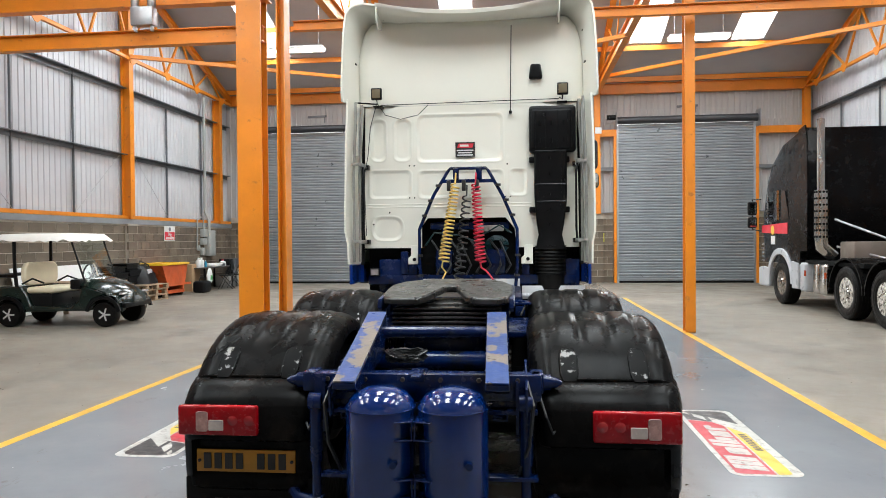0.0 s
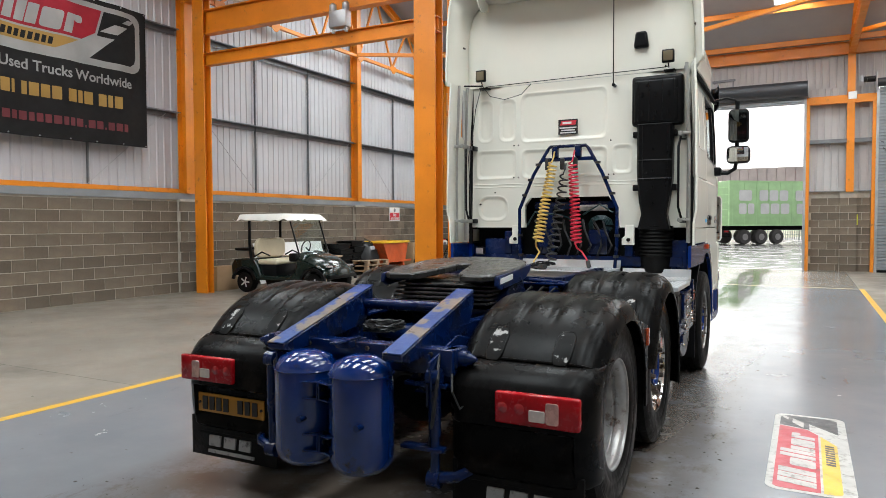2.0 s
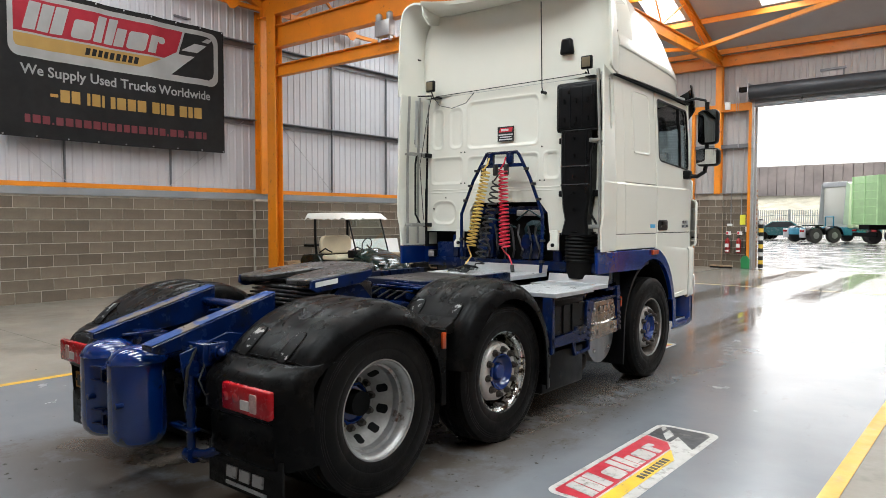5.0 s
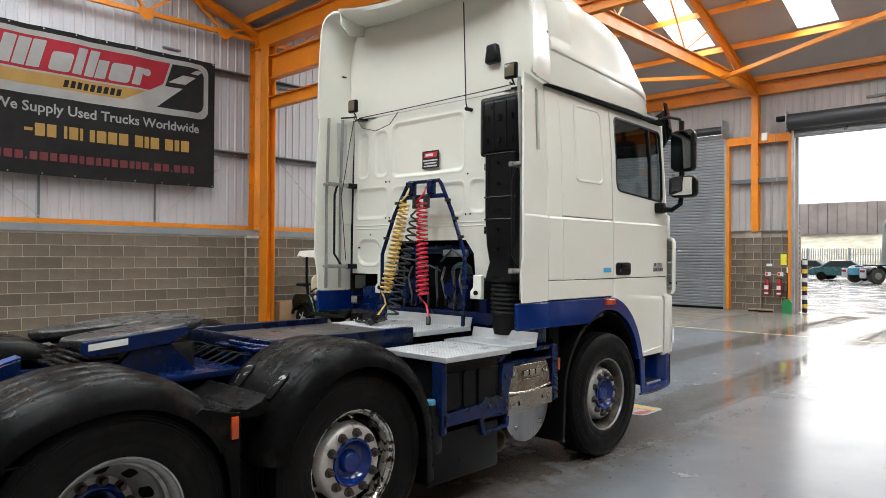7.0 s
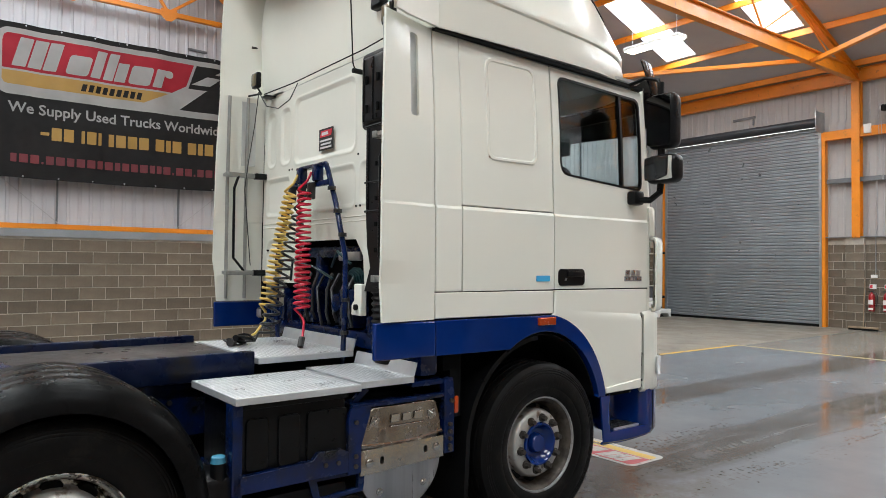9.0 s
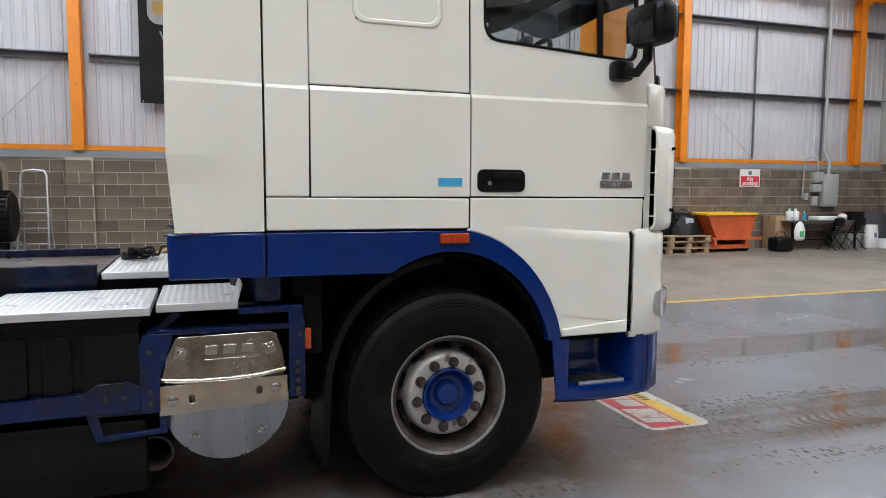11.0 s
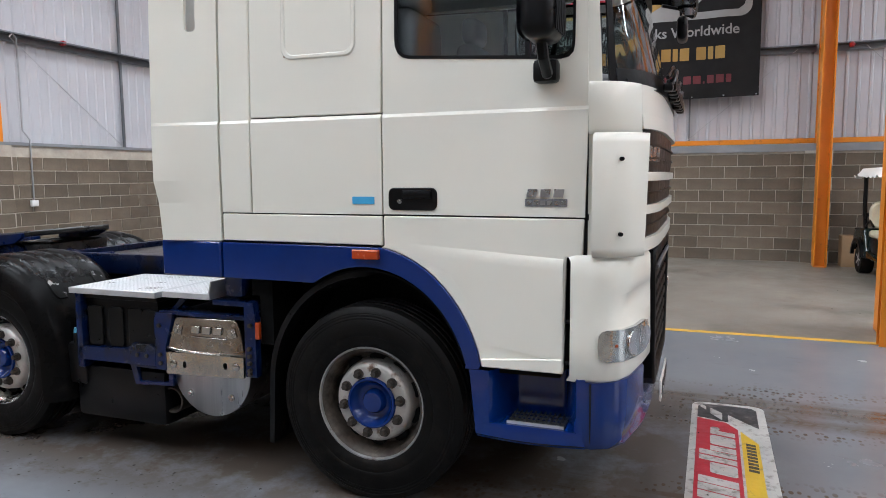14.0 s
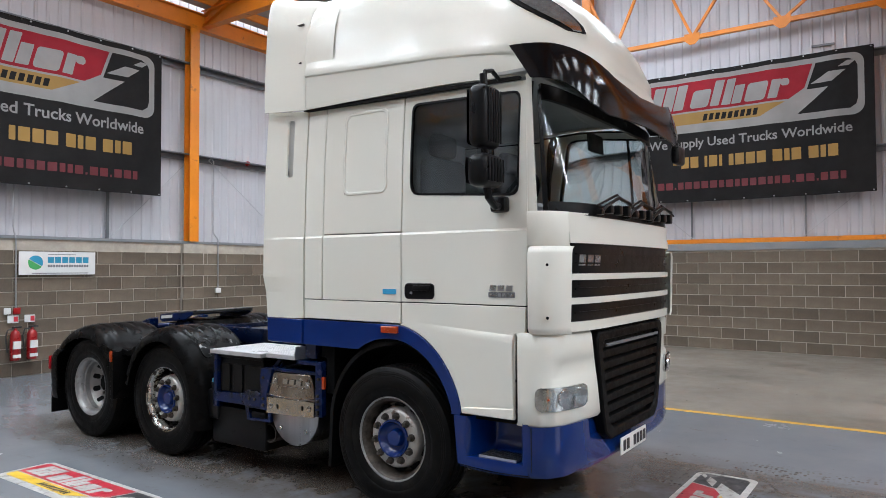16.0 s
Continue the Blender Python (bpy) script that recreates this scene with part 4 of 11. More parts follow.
    part("rust_spot", bm, mat("rust", (0.16, 0.06, 0.02), 0.8), CAB, "small rust spot")
    bm = B()
    prism(bm, rrect(7.838, 7.957, 1.521, 1.557, 0.004), "x", s * HW, s * (HW + 0.004))
    part("sticker", bm, mat("blue_sticker", (0.05, 0.35, 0.62), 0.4), hatch, "blue sticker")
    # dark joints behind the panel gaps
    bm = B()
    for y0, y1, z0, z1 in ((7.03, 7.06, 1.30, 2.93), (7.985, 8.015, 1.30, 2.91), (7.225, 7.258, 1.47, 1.96), (7.03, 8.99, 1.455, 1.482), (7.2, 8.0, 1.945, 1.965), (8.962, 8.985, 0.9, 2.88), (7.03, 8.0, 1.305, 1.326)):
        box(bm, s * (HW - 0.05), s * (HW - 0.016), y0, y1, z0, z1)
    bend(bm, s)
    part("panel_joint", bm, SEAM, CAB)
    # blue band and wheel arch lip
    band = [(7.055, 1.312), (7.985, 1.308)] + ARCH_OUT[::-1] + [(8.49, 0.745), (8.42, 0.745)] + ARCH_IN + [(7.50, 1.118), (7.055, 1.121)]
    panel("arch_band", band, s, x0=HW + 0.012, t=0.05, material=BLUE, label="blue painted wheel arch band", bev=0.012, shaped=False)
    panel("side_band", [(6.652, 1.316), (7.045, 1.312), (7.045, 1.121), (6.655, 1.123)], s, x0=HW + 0.02, t=0.03, material=BLUE, label="blue painted lower band", bev=0.008, shaped=False)
    bm = B()
    prism(bm, rrect(7.842, 7.985, 1.250, 1.298, 0.006), "x", s * HW, s * (HW + 0.035))
    part("side_marker", bm, AMBER, CAB, "amber side marker lamp", bevel=0.006)
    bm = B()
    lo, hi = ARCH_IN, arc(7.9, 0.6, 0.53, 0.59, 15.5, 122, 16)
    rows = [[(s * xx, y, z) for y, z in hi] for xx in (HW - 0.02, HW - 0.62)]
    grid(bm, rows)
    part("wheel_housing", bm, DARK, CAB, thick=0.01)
    # side deflector with its slot window and tucked foot
    bm = B()
    slot = rrect(6.868, 6.93, 2.42, 2.872, 0.02, 3)
    prism(bm, [(6.685, 1.32), (7.045, 1.32), (7.045, 2.935), (6.69, 2.95), (6.672, 2.5), (6.662, 1.95), (6.660, 1.64)], "x", s * (HW - 0.014), s * (HW + 0.004), [slot])
    for co, no in [((0, 0, z), (0, 0, 1)) for z in (1.52, 1.58, 1.64, 1.934, 1.950, 2.2, 2.5, 2.75)] + [((0, y, 0), (0, 1, 0)) for y in (6.75, 6.87, 6.945, 6.99)]:
        bmesh.ops.bisect_plane(bm, geom=list(bm.verts) + list(bm.edges) + list(bm.faces), plane_co=co, plane_no=no)
    for v in bm.verts:
        k = (7.045 - v.co.y) / 0.4
        dx = lerp(CREASE, v.co.z) * (1 - 0.7 * k) + 0.065 * k
        if v.co.z < 1.64:
            dx -= 0.022 * k * min(1.0, (1.64 - v.co.z) / 0.12)
        v.co.x += s * dx
    part("side_deflector", bm, WHITE, CAB, "white side wind deflector", smooth=6)
    bm = B()
    box(bm, s * (HW - 0.045), s * (HW - 0.038), 6.84, 6.955, 2.39, 2.90)
    part("slot_backing", bm, mat("pale_grey_lining", (0.55, 0.55, 0.53), 0.6), CAB, "pale grey lining behind the slot")
    # poles and brackets that hold the deflector
    for y in (6.74, 6.88):
        bm = B()
        xo = HW - 0.014 - 0.2 * (y - 6.74)
        tube(bm, [(s * xo, y, 1.34), (s * xo, y, 1.5), (s * xo, y, 2.2), (s * (xo - 0.03), y, 2.93)], 0.014, 8)
        part("deflector_pole", bm, POLE, CAB, "bare metal pole")
    for z in (1.545, 2.31):
        bm = B()
        box(bm, s * 1.045, s * 1.155, 6.71, 6.735, z - 0.012, z + 0.012, 0.003)
        box(bm, s * 1.05, s * 1.085, 6.70, 6.93, z - 0.020, z + 0.016, 0.004)
        br = part("bracket", bm, POLE, CAB, "galvanised clamp bracket")
        for y in (6.76, 6.88):
            part("clamp_bolt", cyl(B(), (s * 1.085, y, z), (s * 1.10, y, z), 0.011, n=6), NUT, br)
        part("bracket_end", box(B(), min(s * 1.03, s * 1.09), max(s * 1.03, s * 1.09), 6.93, 7.03, z - 0.026, z + 0.020, 0.006), BLACKP, br, "black bracket end")
    bm = B()
    tube(bm, [(s * 1.06, 6.80, 2.30), (s * 1.045, 6.76, 2.2), (s * 1.045, 6.76, 1.66), (s * 1.06, 6.85, 1.56)], 0.011, 8)
    part("grab_bar", bm, BLACKP, CAB, "black grab bar")

# cab back with pressed panels
YC = 7.02
bm = B()
pans = [rrect(x0, x1, z0, z1, r, 4) for x0, x1, z0, z1, r in ((-0.54, 0.34, 2.35, 2.84, 0.06), (-0.78, -0.60, 2.37, 2.80, 0.06), (-1.02, -0.86, 2.37, 2.80, 0.06), (-1.04, -0.60, 1.985, 2.275, 0.05), (-0.53, 0.34, 1.985, 2.265, 0.05), (0.40, 0.58, 2.0, 2.27, 0.05), (-1.02, -0.69, 1.55, 1.80, 0.10))]
prism(bm, [(-HW + 0.06, 1.475), (-0.50, 1.475), (-0.50, 1.70), (-0.44, 1.78), (0.36, 1.78), (0.45, 1.67), (0.47, 1.475), (HW - 0.06, 1.475), (HW - 0.08, 2.93), (-HW + 0.08, 2.93)], "y", YC, YC + 0.05, pans)
BACK = part("cab_back", bm, WHITEB, CAB, "white pressed-steel cab back")


def offset_loop(lp, d):
    """A closed outline drawn in by d towards its middle."""
    xs, zs = [p[0] for p in lp], [p[1] for p in lp]
    cx, cz = (min(xs) + max(xs)) / 2, (min(zs) + max(zs)) / 2
    hx, hz = (max(xs) - min(xs)) / 2, (max(zs) - min(zs)) / 2
    return [(cx + (x - cx) * (hx - d) / hx, cz + (z - cz) * (hz - d) / hz) for x, z in lp]


for lp in pans:
    bm = B()
    loops = [[bm.verts.new((x, YC + dy, z)) for x, z in offset_loop(lp, d)] for d, dy in ((-0.014, -0.001), (-0.004, -0.0035), (0.006, -0.001), (0.024, 0.011), (0.034, 0.013))]
    for p, q in zip(loops, loops[1:]):
        for i in range(len(p)):
            j = (i + 1) % len(p)
            bm.faces.new((p[i], p[j], q[j], q[i]))
    bm.faces.new(loops[-1])
    part("pressed_panel", bm, WHITEB, BACK, smooth=60)
for z, x0, x1 in ((1.925, -1.08, 0.62), (1.895, -1.08, 0.62)):
    part("pressed_bead", tube(B(), [(x0, YC + 0.002, z), (x1, YC + 0.002, z)], 0.006, 6), WHITEB, BACK)
bm = B()
for x, z in ((-0.62, 2.32), (-0.57, 2.32), (0.38, 2.32), (-0.62, 1.99), (-0.57, 1.99), (0.36, 1.99), (0.41, 1.99), (-1.0, 1.72), (-0.83, 1.84)):
    cyl(bm, (x, YC - 0.004, z), (x, YC + 0.01, z), 0.008, n=10)
part("rivets", bm, DARK, BACK, kind="stuff")
for x in (-0.56, 0.58):
    bm = B()
    prism(bm, [(x - 0.035, 1.50), (x + 0.05, 1.50), (x + 0.05, 1.31), (x - 0.065, 1.31), (x - 0.065, 1.37), (x - 0.035, 1.40)], "y", 6.90, 6.94)
    cm = part("cab_mount", bm, WHITEB, BACK, "white lifting bracket", bevel=0.006)
    bm = B()
    cyl(bm, (x, 6.885, 1.36), (x, 6.94, 1.36), 0.018, n=12)
    part("mount_bolt", bm, DARK, cm)
# engine bay seen under the cab; a near-black sheet paints its shade
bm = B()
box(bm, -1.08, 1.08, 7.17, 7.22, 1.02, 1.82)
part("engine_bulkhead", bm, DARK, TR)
bm = B()
box(bm, -0.42, 0.40, 7.08, 7.14, 1.66, 1.74, 0.015)
box(bm, -0.30, -0.22, 7.08, 7.15, 1.3, 1.68, 0.015)
box(bm, -0.72, -0.64, 7.0, 7.1, 1.2, 1.44, 0.015)
box(bm, 0.52, 0.60, 7.0, 7.1, 1.05, 1.30, 0.015)
box(bm, -0.36, -0.18, 7.0, 7.14, 1.2, 1.46, 0.03)
box(bm, 0.16, 0.36, 7.0, 7.14, 1.2, 1.46, 0.03)
box(bm, -HW + 0.1, HW - 0.1, 6.99, 7.1, 1.10, 1.2, 0.01)
box(bm, -0.95, -0.55, 7.02, 7.16, 1.0, 1.36, 0.02)
box(bm, 0.95, 1.1, 7.0, 7.12, 1.0, 1.36, 0.02)
part("rear_bay", bm, BLUEC, TR, "blue painted frame parts under the cab")
for i in range(8):
    bm = B()
    x = -0.34 + 0.1 * i
    tube(bm, [(x, 7.0, 1.2 + 0.02 * (i % 3)), (x + 0.05, 6.95, 1.3), (x + 0.02 * (-1) ** i, 6.97, 1.45), (x - 0.06, 7.05, 1.55)], 0.011, 6)
    part("bay_hose", bm, BHOSE, TR, "black hose")
bm = B()
box(bm, 0.06, 0.34, 7.06, 7.09, 1.64, 1.70, 0.01)
box(bm, 0.12, 0.16, 7.05, 7.065, 1.65, 1.69, 0.004)
part("heat_shield", bm, STEELW, TR, "dull metal heat shield")
bm = B()
for i in range(5):
    r = 0.07 + 0.012 * i
    tube(bm, [(0.27 + r * math.cos(0.6 * k), 7.03 + 0.012 * i, 1.50 + 0.8 * r * math.sin(0.6 * k)) for k in range(11)], 0.007, 6)
tube(bm, [(-0.45, 6.96, 1.50), (-0.36, 6.93, 1.63), (-0.1, 6.96, 1.60), (0.1, 7.0, 1.52)], 0.009, 6)
tube(bm, [(0.42, 6.95, 1.62), (0.30, 6.92, 1.70), (0.12, 6.98, 1.60)], 0.009, 6)
part("bay_pipes", bm, mat("teal_pipe", (0.004, 0.03, 0.035), 0.35, spec=0.3), TR, "coiled pipes", kind="stuff")
bm = B()
box(bm, -1.03, -0.93, 6.95, 7.0, 1.19, 1.27, 0.012)
lampb = part("step_lamp", bm, BLACKP, TR, "small clear lamp")
part("lens", box(B(), -1.02, -0.94, 6.943, 6.952, 1.20, 1.26, 0.004), CLEARLENS, lampb)
for x, z in ((0.25, 1.37), (-0.27, 1.33)):
    part("filter", cyl(B(), (x, 6.94, z), (x, 7.02, z), 0.055, n=20), BLUEC, TR)

# sticker, aerial, lamps, cable
bm = B()
box(bm, -0.144, 0.054, YC - 0.006, YC - 0.002, 2.40, 2.549)
st = part("sticker", bm, INKB, BACK, "black dealer sticker with a red and white mark")
bm = B()
prism(bm, [(-0.128, 2.492), (0.03, 2.492), (0.042, 2.535), (-0.11, 2.535)], "y", YC - 0.008, YC - 0.006)
part("sticker_mark", bm, INKR, st)
bm = B()
for i, (a, b) in enumerate(((-0.125, 0.035), (-0.115, 0.025), (-0.13, 0.04))):
    box(bm, a, b, YC - 0.008, YC - 0.006, 2.412 + 0.024 * i, 2.424 + 0.024 * i)
box(bm, -0.10, -0.01, YC - 0.010, YC - 0.008, 2.503, 2.524)
part("sticker_mark", bm, INKW, st)
bm = B()
tube(bm, [(0.417, 6.97, 2.835), (0.417, 6.95, 2.88), (0.43, 6.90, 3.68)], 0.005, 6)
cyl(bm, (0.417, 7.03, 2.835), (0.417, 6.95, 2.835), 0.016, n=10)
part("aerial", bm, BLACKP, BACK, "thin black aerial")
bm = B()
prism(bm, [(0.60, 3.16), (0.74, 3.16), (0.72, 3.31), (0.62, 3.31)], "y", 6.95, 7.02)
part("roof_vent", bm, BLACKP, BACK, "small black vent cowl", bevel=0.02)
for x in (-0.93, 0.93):
    bm = B()
    box(bm, x - 0.055, x + 0.055, 6.86, 6.90, 2.975, 3.095, 0.012)
    lampo = part("work_lamp", bm, BLACKP, BACK, "square black work lamp")
    bm = B()
    box(bm, x - 0.042, x + 0.042, 6.853, 6.862, 2.99, 3.08, 0.004)
    part("lens", bm, mat("smoked_lens", (0.16, 0.13, 0.08), 0.15, coat=0.5), lampo)
    bm = B()
    tube(bm, [(x, 6.89, 2.98), (x, 6.92, 2.94), (x - (0.20 if x < 0 else 0.03), 6.90, 2.955)], 0.008, 8)
    box(bm, x - 0.05, x + 0.05, 6.94, 7.03, 2.915, 2.93, 0.004)
    part("lamp_bracket", bm, BLACKP, BACK)
bm = B()
tube(bm, [(-0.9, 6.93, 2.93), (-0.5, 6.98, 2.945), (0.0, 6.98, 2.95), (0.5, 6.98, 2.955), (0.9, 6.94, 2.95)], 0.004, 6)
part("gutter_seal", bm, SEAM, BACK, "black rubber seam")
bm = B()
tube(bm, [(-0.93, 6.90, 2.95), (-0.85, 6.93, 2.83), (-0.7, 6.96, 2.79), (-0.52, 6.97, 2.83), (-0.42, 6.98, 2.93)], 0.004, 6)
tube(bm, [(-0.93, 6.90, 2.95), (-1.0, 6.9, 2.7), (-1.02, 6.86, 2.4), (-1.06, 6.85, 2.2), (-1.05, 6.9, 1.6)], 0.004, 6)
part("lamp_cable", bm, BHOSE, BACK, "loose lamp cable")

# high roof: back bulge and outer fairing
bm = B()
rows = []
for z, w, y in ((2.935, 1.150, 7.0), (3.1, 1.152, 6.985), (3.36, 1.150, 6.97), (3.55, 1.125, 6.965), (3.68, 1.085, 6.965), (3.76, 1.03, 6.975), (3.80, 0.97, 7.0), (3.815, 0.90, 7.05)):
    rows.append([(-w, 7.35, z), (-w, y + 0.09, z), (-w + 0.02, y + 0.035, z), (-w + 0.07, y + 0.008, z), (-w + 0.13, y, z), (-0.80, y, z), (-0.72, y + 0.022, z), (-0.3, y + 0.02, z), (0, y + 0.018, z), (0.3, y + 0.02, z), (0.72, y + 0.022, z), (0.80, y, z), (w - 0.13, y, z), (w - 0.07, y + 0.008, z), (w - 0.02, y + 0.035, z), (w, y + 0.09, z), (w, 7.35, z)])
rows.append([(p[0], max(p[1], 7.3), 3.82) for p in rows[-1]])
grid(bm, rows)
part("roof_back", bm, WHITEB, CAB, "white high-roof back", smooth=60)
for x, z in ((-1.135, 3.66), (-1.155, 3.36), (1.135, 3.62), (1.155, 3.31), (-0.86, 3.80), (0.86, 3.80)):
    bm = B()
    cyl(bm, (x, 6.93, z), (x, 7.02, z), 0.010, n=8)
    part("roof_bolt", bm, NUT, CAB)

# height, nose, width at the nose, width amidships, width at the back edge
RF = [(2.93, 9.30, 1.135, 1.145, 1.245), (2.99, 9.29, 1.14, 1.15, 1.248), (3.13, 9.26, 1.135, 1.15, 1.248), (3.16, 9.245, 1.115, 1.142, 1.245), (3.32, 9.18, 1.09, 1.135, 1.24), (3.5, 9.06, 1.05, 1.12, 1.232), (3.62, 8.95, 1.00, 1.10, 1.224), (3.72, 8.80, 0.93, 1.06, 1.215), (3.80, 8.55, 0.83, 1.00, 1.20), (3.85, 8.2, 0.72, 0.92, 1.175), (3.885, 7.95, 0.60, 0.82, 1.12), (3.90, 7.92, 0.50, 0.70, 1.03)]


def crease_z(y):
    """Height of the ledge along the fairing's side."""
    return 3.195 - 0.055 * (max(y, 7.06) - 7.06)


def roof_at(z):
    return [lerp([(r[0], r[i]) for r in RF], z) for i in (1, 2, 3, 4)]


def roof_plan(z, rear):
    """Half outline of the fairing at one height: the rear block, or the main shell from its seam to the middle of the nose."""
    yf, w, wm, wr = roof_at(z)
    if rear:
        yb = lerp([(2.93, 6.71), (3.3, 6.71), (3.6, 6.715), (3.87, 6.72)], z)
        return [(wr, yb), (wr - 0.004, yb + 0.03), (wr * 0.62 + wm * 0.38, 6.82), (wr * 0.25 + wm * 0.75, 6.97), (wm + 0.006, 7.035), (wm + 0.002, 7.052), (wm - 0.012, 7.058)]
    k = min(1.15, yf - 7.9)
    y1 = yf - k
    pts = [(wm - 0.016, 7.062), (wm - 0.003, 7.068), (wm, 7.085)] + [(wm + (w - wm) * q * q, 7.085 + (y1 - 7.085) * q) for q in (0.25, 0.5, 0.75)]
    for g in range(0, 91, 6):
        c, sn = math.cos(radians(g)), math.sin(radians(g))
        pts.append((w * (c ** 0.62 if c > 1e-6 else 0), y1 + k * sn ** 0.85 if sn > 0 else y1))
    return pts


ROWS_RF = [2.937, 3.0, 3.10] + ["below", "lip", "over", "slope"] + [3.32, 3.41, 3.5, 3.56, 3.62, 3.67, 3.72, 3.76, 3.80, 3.83, 3.855, 3.875, 3.89, 3.90]
for nm, rear in (("roof_deflector", True), ("roof_fairing", False)):
    rows = []
    for z in ROWS_RF:
        if isinstance(z, str):
            if rear:
                continue
            dz, out = {"below": (-0.006, 0.0), "lip": (0.004, 0.012), "over": (0.02, 0.013), "slope": (0.06, 0.002)}[z]
            half = []
            for x, y in roof_plan(3.13, False):
                zz = crease_z(y) + dz
                k = 1.0 if y < 8.7 else max(0.0, 1.0 - (y - 8.7) / 0.35)
                half.append((x + out * k * (x > 0.3), y, zz))
        else:
            half = [(x, y, min(z, crease_z(y) - 0.03) if (z < 3.12 and not rear) else z) for x, y in roof_plan(z, rear)]
        rows.append(half + [(-x, y, zz) for x, y, zz in (half[::-1] if rear else half[-2::-1])])
    bm = B()
    if rear:
        n = len(rows[0]) // 2
        grid(bm, [r[:n] for r in rows])
        grid(bm, [r[n:] for r in rows])
    else:
        grid(bm, rows)
    top = rows[-1]
    n = len(top)
    crown = []
    for i in range(n // 2):
        a, d = Vector(top[i]), Vector(top[n - 1 - i])
        sag = lerp([(6.6, 0.125), (7.1, 0.05), (7.6, -0.012), (8.2, 0.0)], a.y)
        crown.append([a.lerp(d, q / 8) - Vector((0, 0, sag * (1 - (2 * q / 8 - 1) ** 2))) for q in range(9)])
    grid(bm, crown)
    part(nm, bm, WHITE, CAB, "white high-roof wind fairing" if not rear else "white rear block of the roof fairing", smooth=38, thick=0.02)
bm = B()
rows = []
for k in range(13):
    x = -0.90 + 0.15 * k
    e = (abs(x) / 0.90) ** 2
    rows.append([(x, 6.68, 3.785 + 0.105 * e), (x, 6.69, 3.755 + 0.10 * e), (x, 6.80, 3.745 + 0.07 * e), (x, 7.03, 3.775 + 0.01 * e)])
grid(bm, rows)
part("roof_lip", bm, WHITE, CAB, "white rear roof lip", smooth=60, thick=0.012)
for s in (-1, 1):
    bm = B()
    prism(bm, [(6.69, 3.86), (6.70, 3.74), (6.80, 3.66), (6.98, 3.70), (6.98, 3.80), (6.75, 3.86)], "x", s * 0.885, s * 0.90)
    part("lip_bracket", bm, WHITE, CAB, bevel=0.004)
for s in (-1, 1):
    bm = B()
    prism(bm, [(7.05, 2.925), (8.93, 2.885), (8.93, 2.905), (7.05, 2.948)], "x", s * (HW - 0.045), s * (HW - 0.012))
    part("roof_joint", bm, SEAM, CAB)


def roof_point(z, g, out=0.0):
    """A point of the fairing's nose at a height and plan angle, lifted by out."""
    yf, w = lerp([(r[0], r[1]) for r in RF], z), lerp([(r[0], r[2]) for r in RF], z)
    k = min(1.15, yf - 7.9)
    c, sn = math.cos(radians(g)), math.sin(radians(g))
    return Vector((w * c ** 0.62 + out * c, yf - k + k * sn ** 0.85 + out * sn, z + out * 0.5))


for s in (-1, 1):
    for nm, out, grow, m in (("lamp_rim", 0.013, 2.5, BLACKP), ("roof_lamp", 0.020, 0.0, LAMPLENS)):
        bm = B()
        rows = []
        for i in range(9):
            z = 3.27 + 0.05 * i
            mid = 64 - 2.6 * i
            half = 8.0 * math.sin(math.pi * (0.06 + 0.88 * i / 8)) ** 0.8 + grow
            rows.append([(s * p.x, p.y, p.z) for p in [roof_point(z, mid - half + 2 * half * q / 6, out) for q in range(7)]])
        grid(bm, rows)
        part(nm, bm, m, CAB, "clear roof spotlight" if grow == 0 else "", smooth=60, thick=0.012)
bm = B()
lathe(bm, [(0.07, 0.0), (0.07, 0.1), (0.05, 0.14), (0.0, 0.15)], "z", (-0.55, 8.2, 3.84), 16)
part("beacon", bm, AMBER, CAB, "orange roof beacon")

# front of the cab ---------------------------------------------------------
def front_row(z, yf, w, ys, n=14, p=0.5):
    """Plan outline of the nose at one height, from the right side round to the left."""
    out = []
    for i in range(n + 1):
        g = math.pi * i / n
        c, sn = math.cos(g), math.sin(g)
        x = w * math.copysign(abs(c) ** p, c) if abs(c) > 1e-6 else 0.0
        out.append((x, ys + (yf - ys) * (sn ** 0.9 if sn > 1e-6 else 0.0), z))
    return out


NOSE = {0.42: 9.20, 0.55: 9.27, 0.72: 9.27, 0.95: 9.26, 1.30: 9.24, 1.83: 9.26, 2.05: 9.25, 2.85: 9.07}


def nose(z):
    return lerp(sorted(NOSE.items()), z)


def skin(name, zs, w, ys, material, label="", i0=0, i1=None, n=28, off=0.0, thick=0.025, parent=None, p=0.42):
    bm = B()
    rows = []
    for z in zs:
        ww = w(z) if callable(w) else w
        r = front_row(z, nose(z) + off, ww, ys, n, p)
        rows.append(r[i0:(i1 if i1 is not None else n + 1)])
    grid(bm, rows)
    return part(name, bm, material, parent or CAB, label, smooth=50, thick=thick)


WS = [2.06, 2.2, 2.4, 2.6, 2.82]
wsw = lambda z: lerp([(2.0, 1.10), (2.85, 1.07)], z)
screen = skin("windscreen", WS, wsw, 8.99, GLASS, "curved windscreen", 3, 26, thick=0.0)
screen.visible_shadow = False
skin("screen_surround", [2.03, 2.11], wsw, 8.99, BLACKP, "black lower screen band", 3, 26, off=0.008)
skin("screen_surround", [2.76, 2.86], wsw, 8.99, BLACKP, "black upper screen band", 3, 26, off=0.008)
for a, b in ((0, 3), (26, 29)):
    skin("screen_pillar", [1.95, 2.06, 2.4, 2.82, 2.92], lambda z: wsw(z) + 0.03, 8.96, WHITE, "white windscreen pillar", a, b)
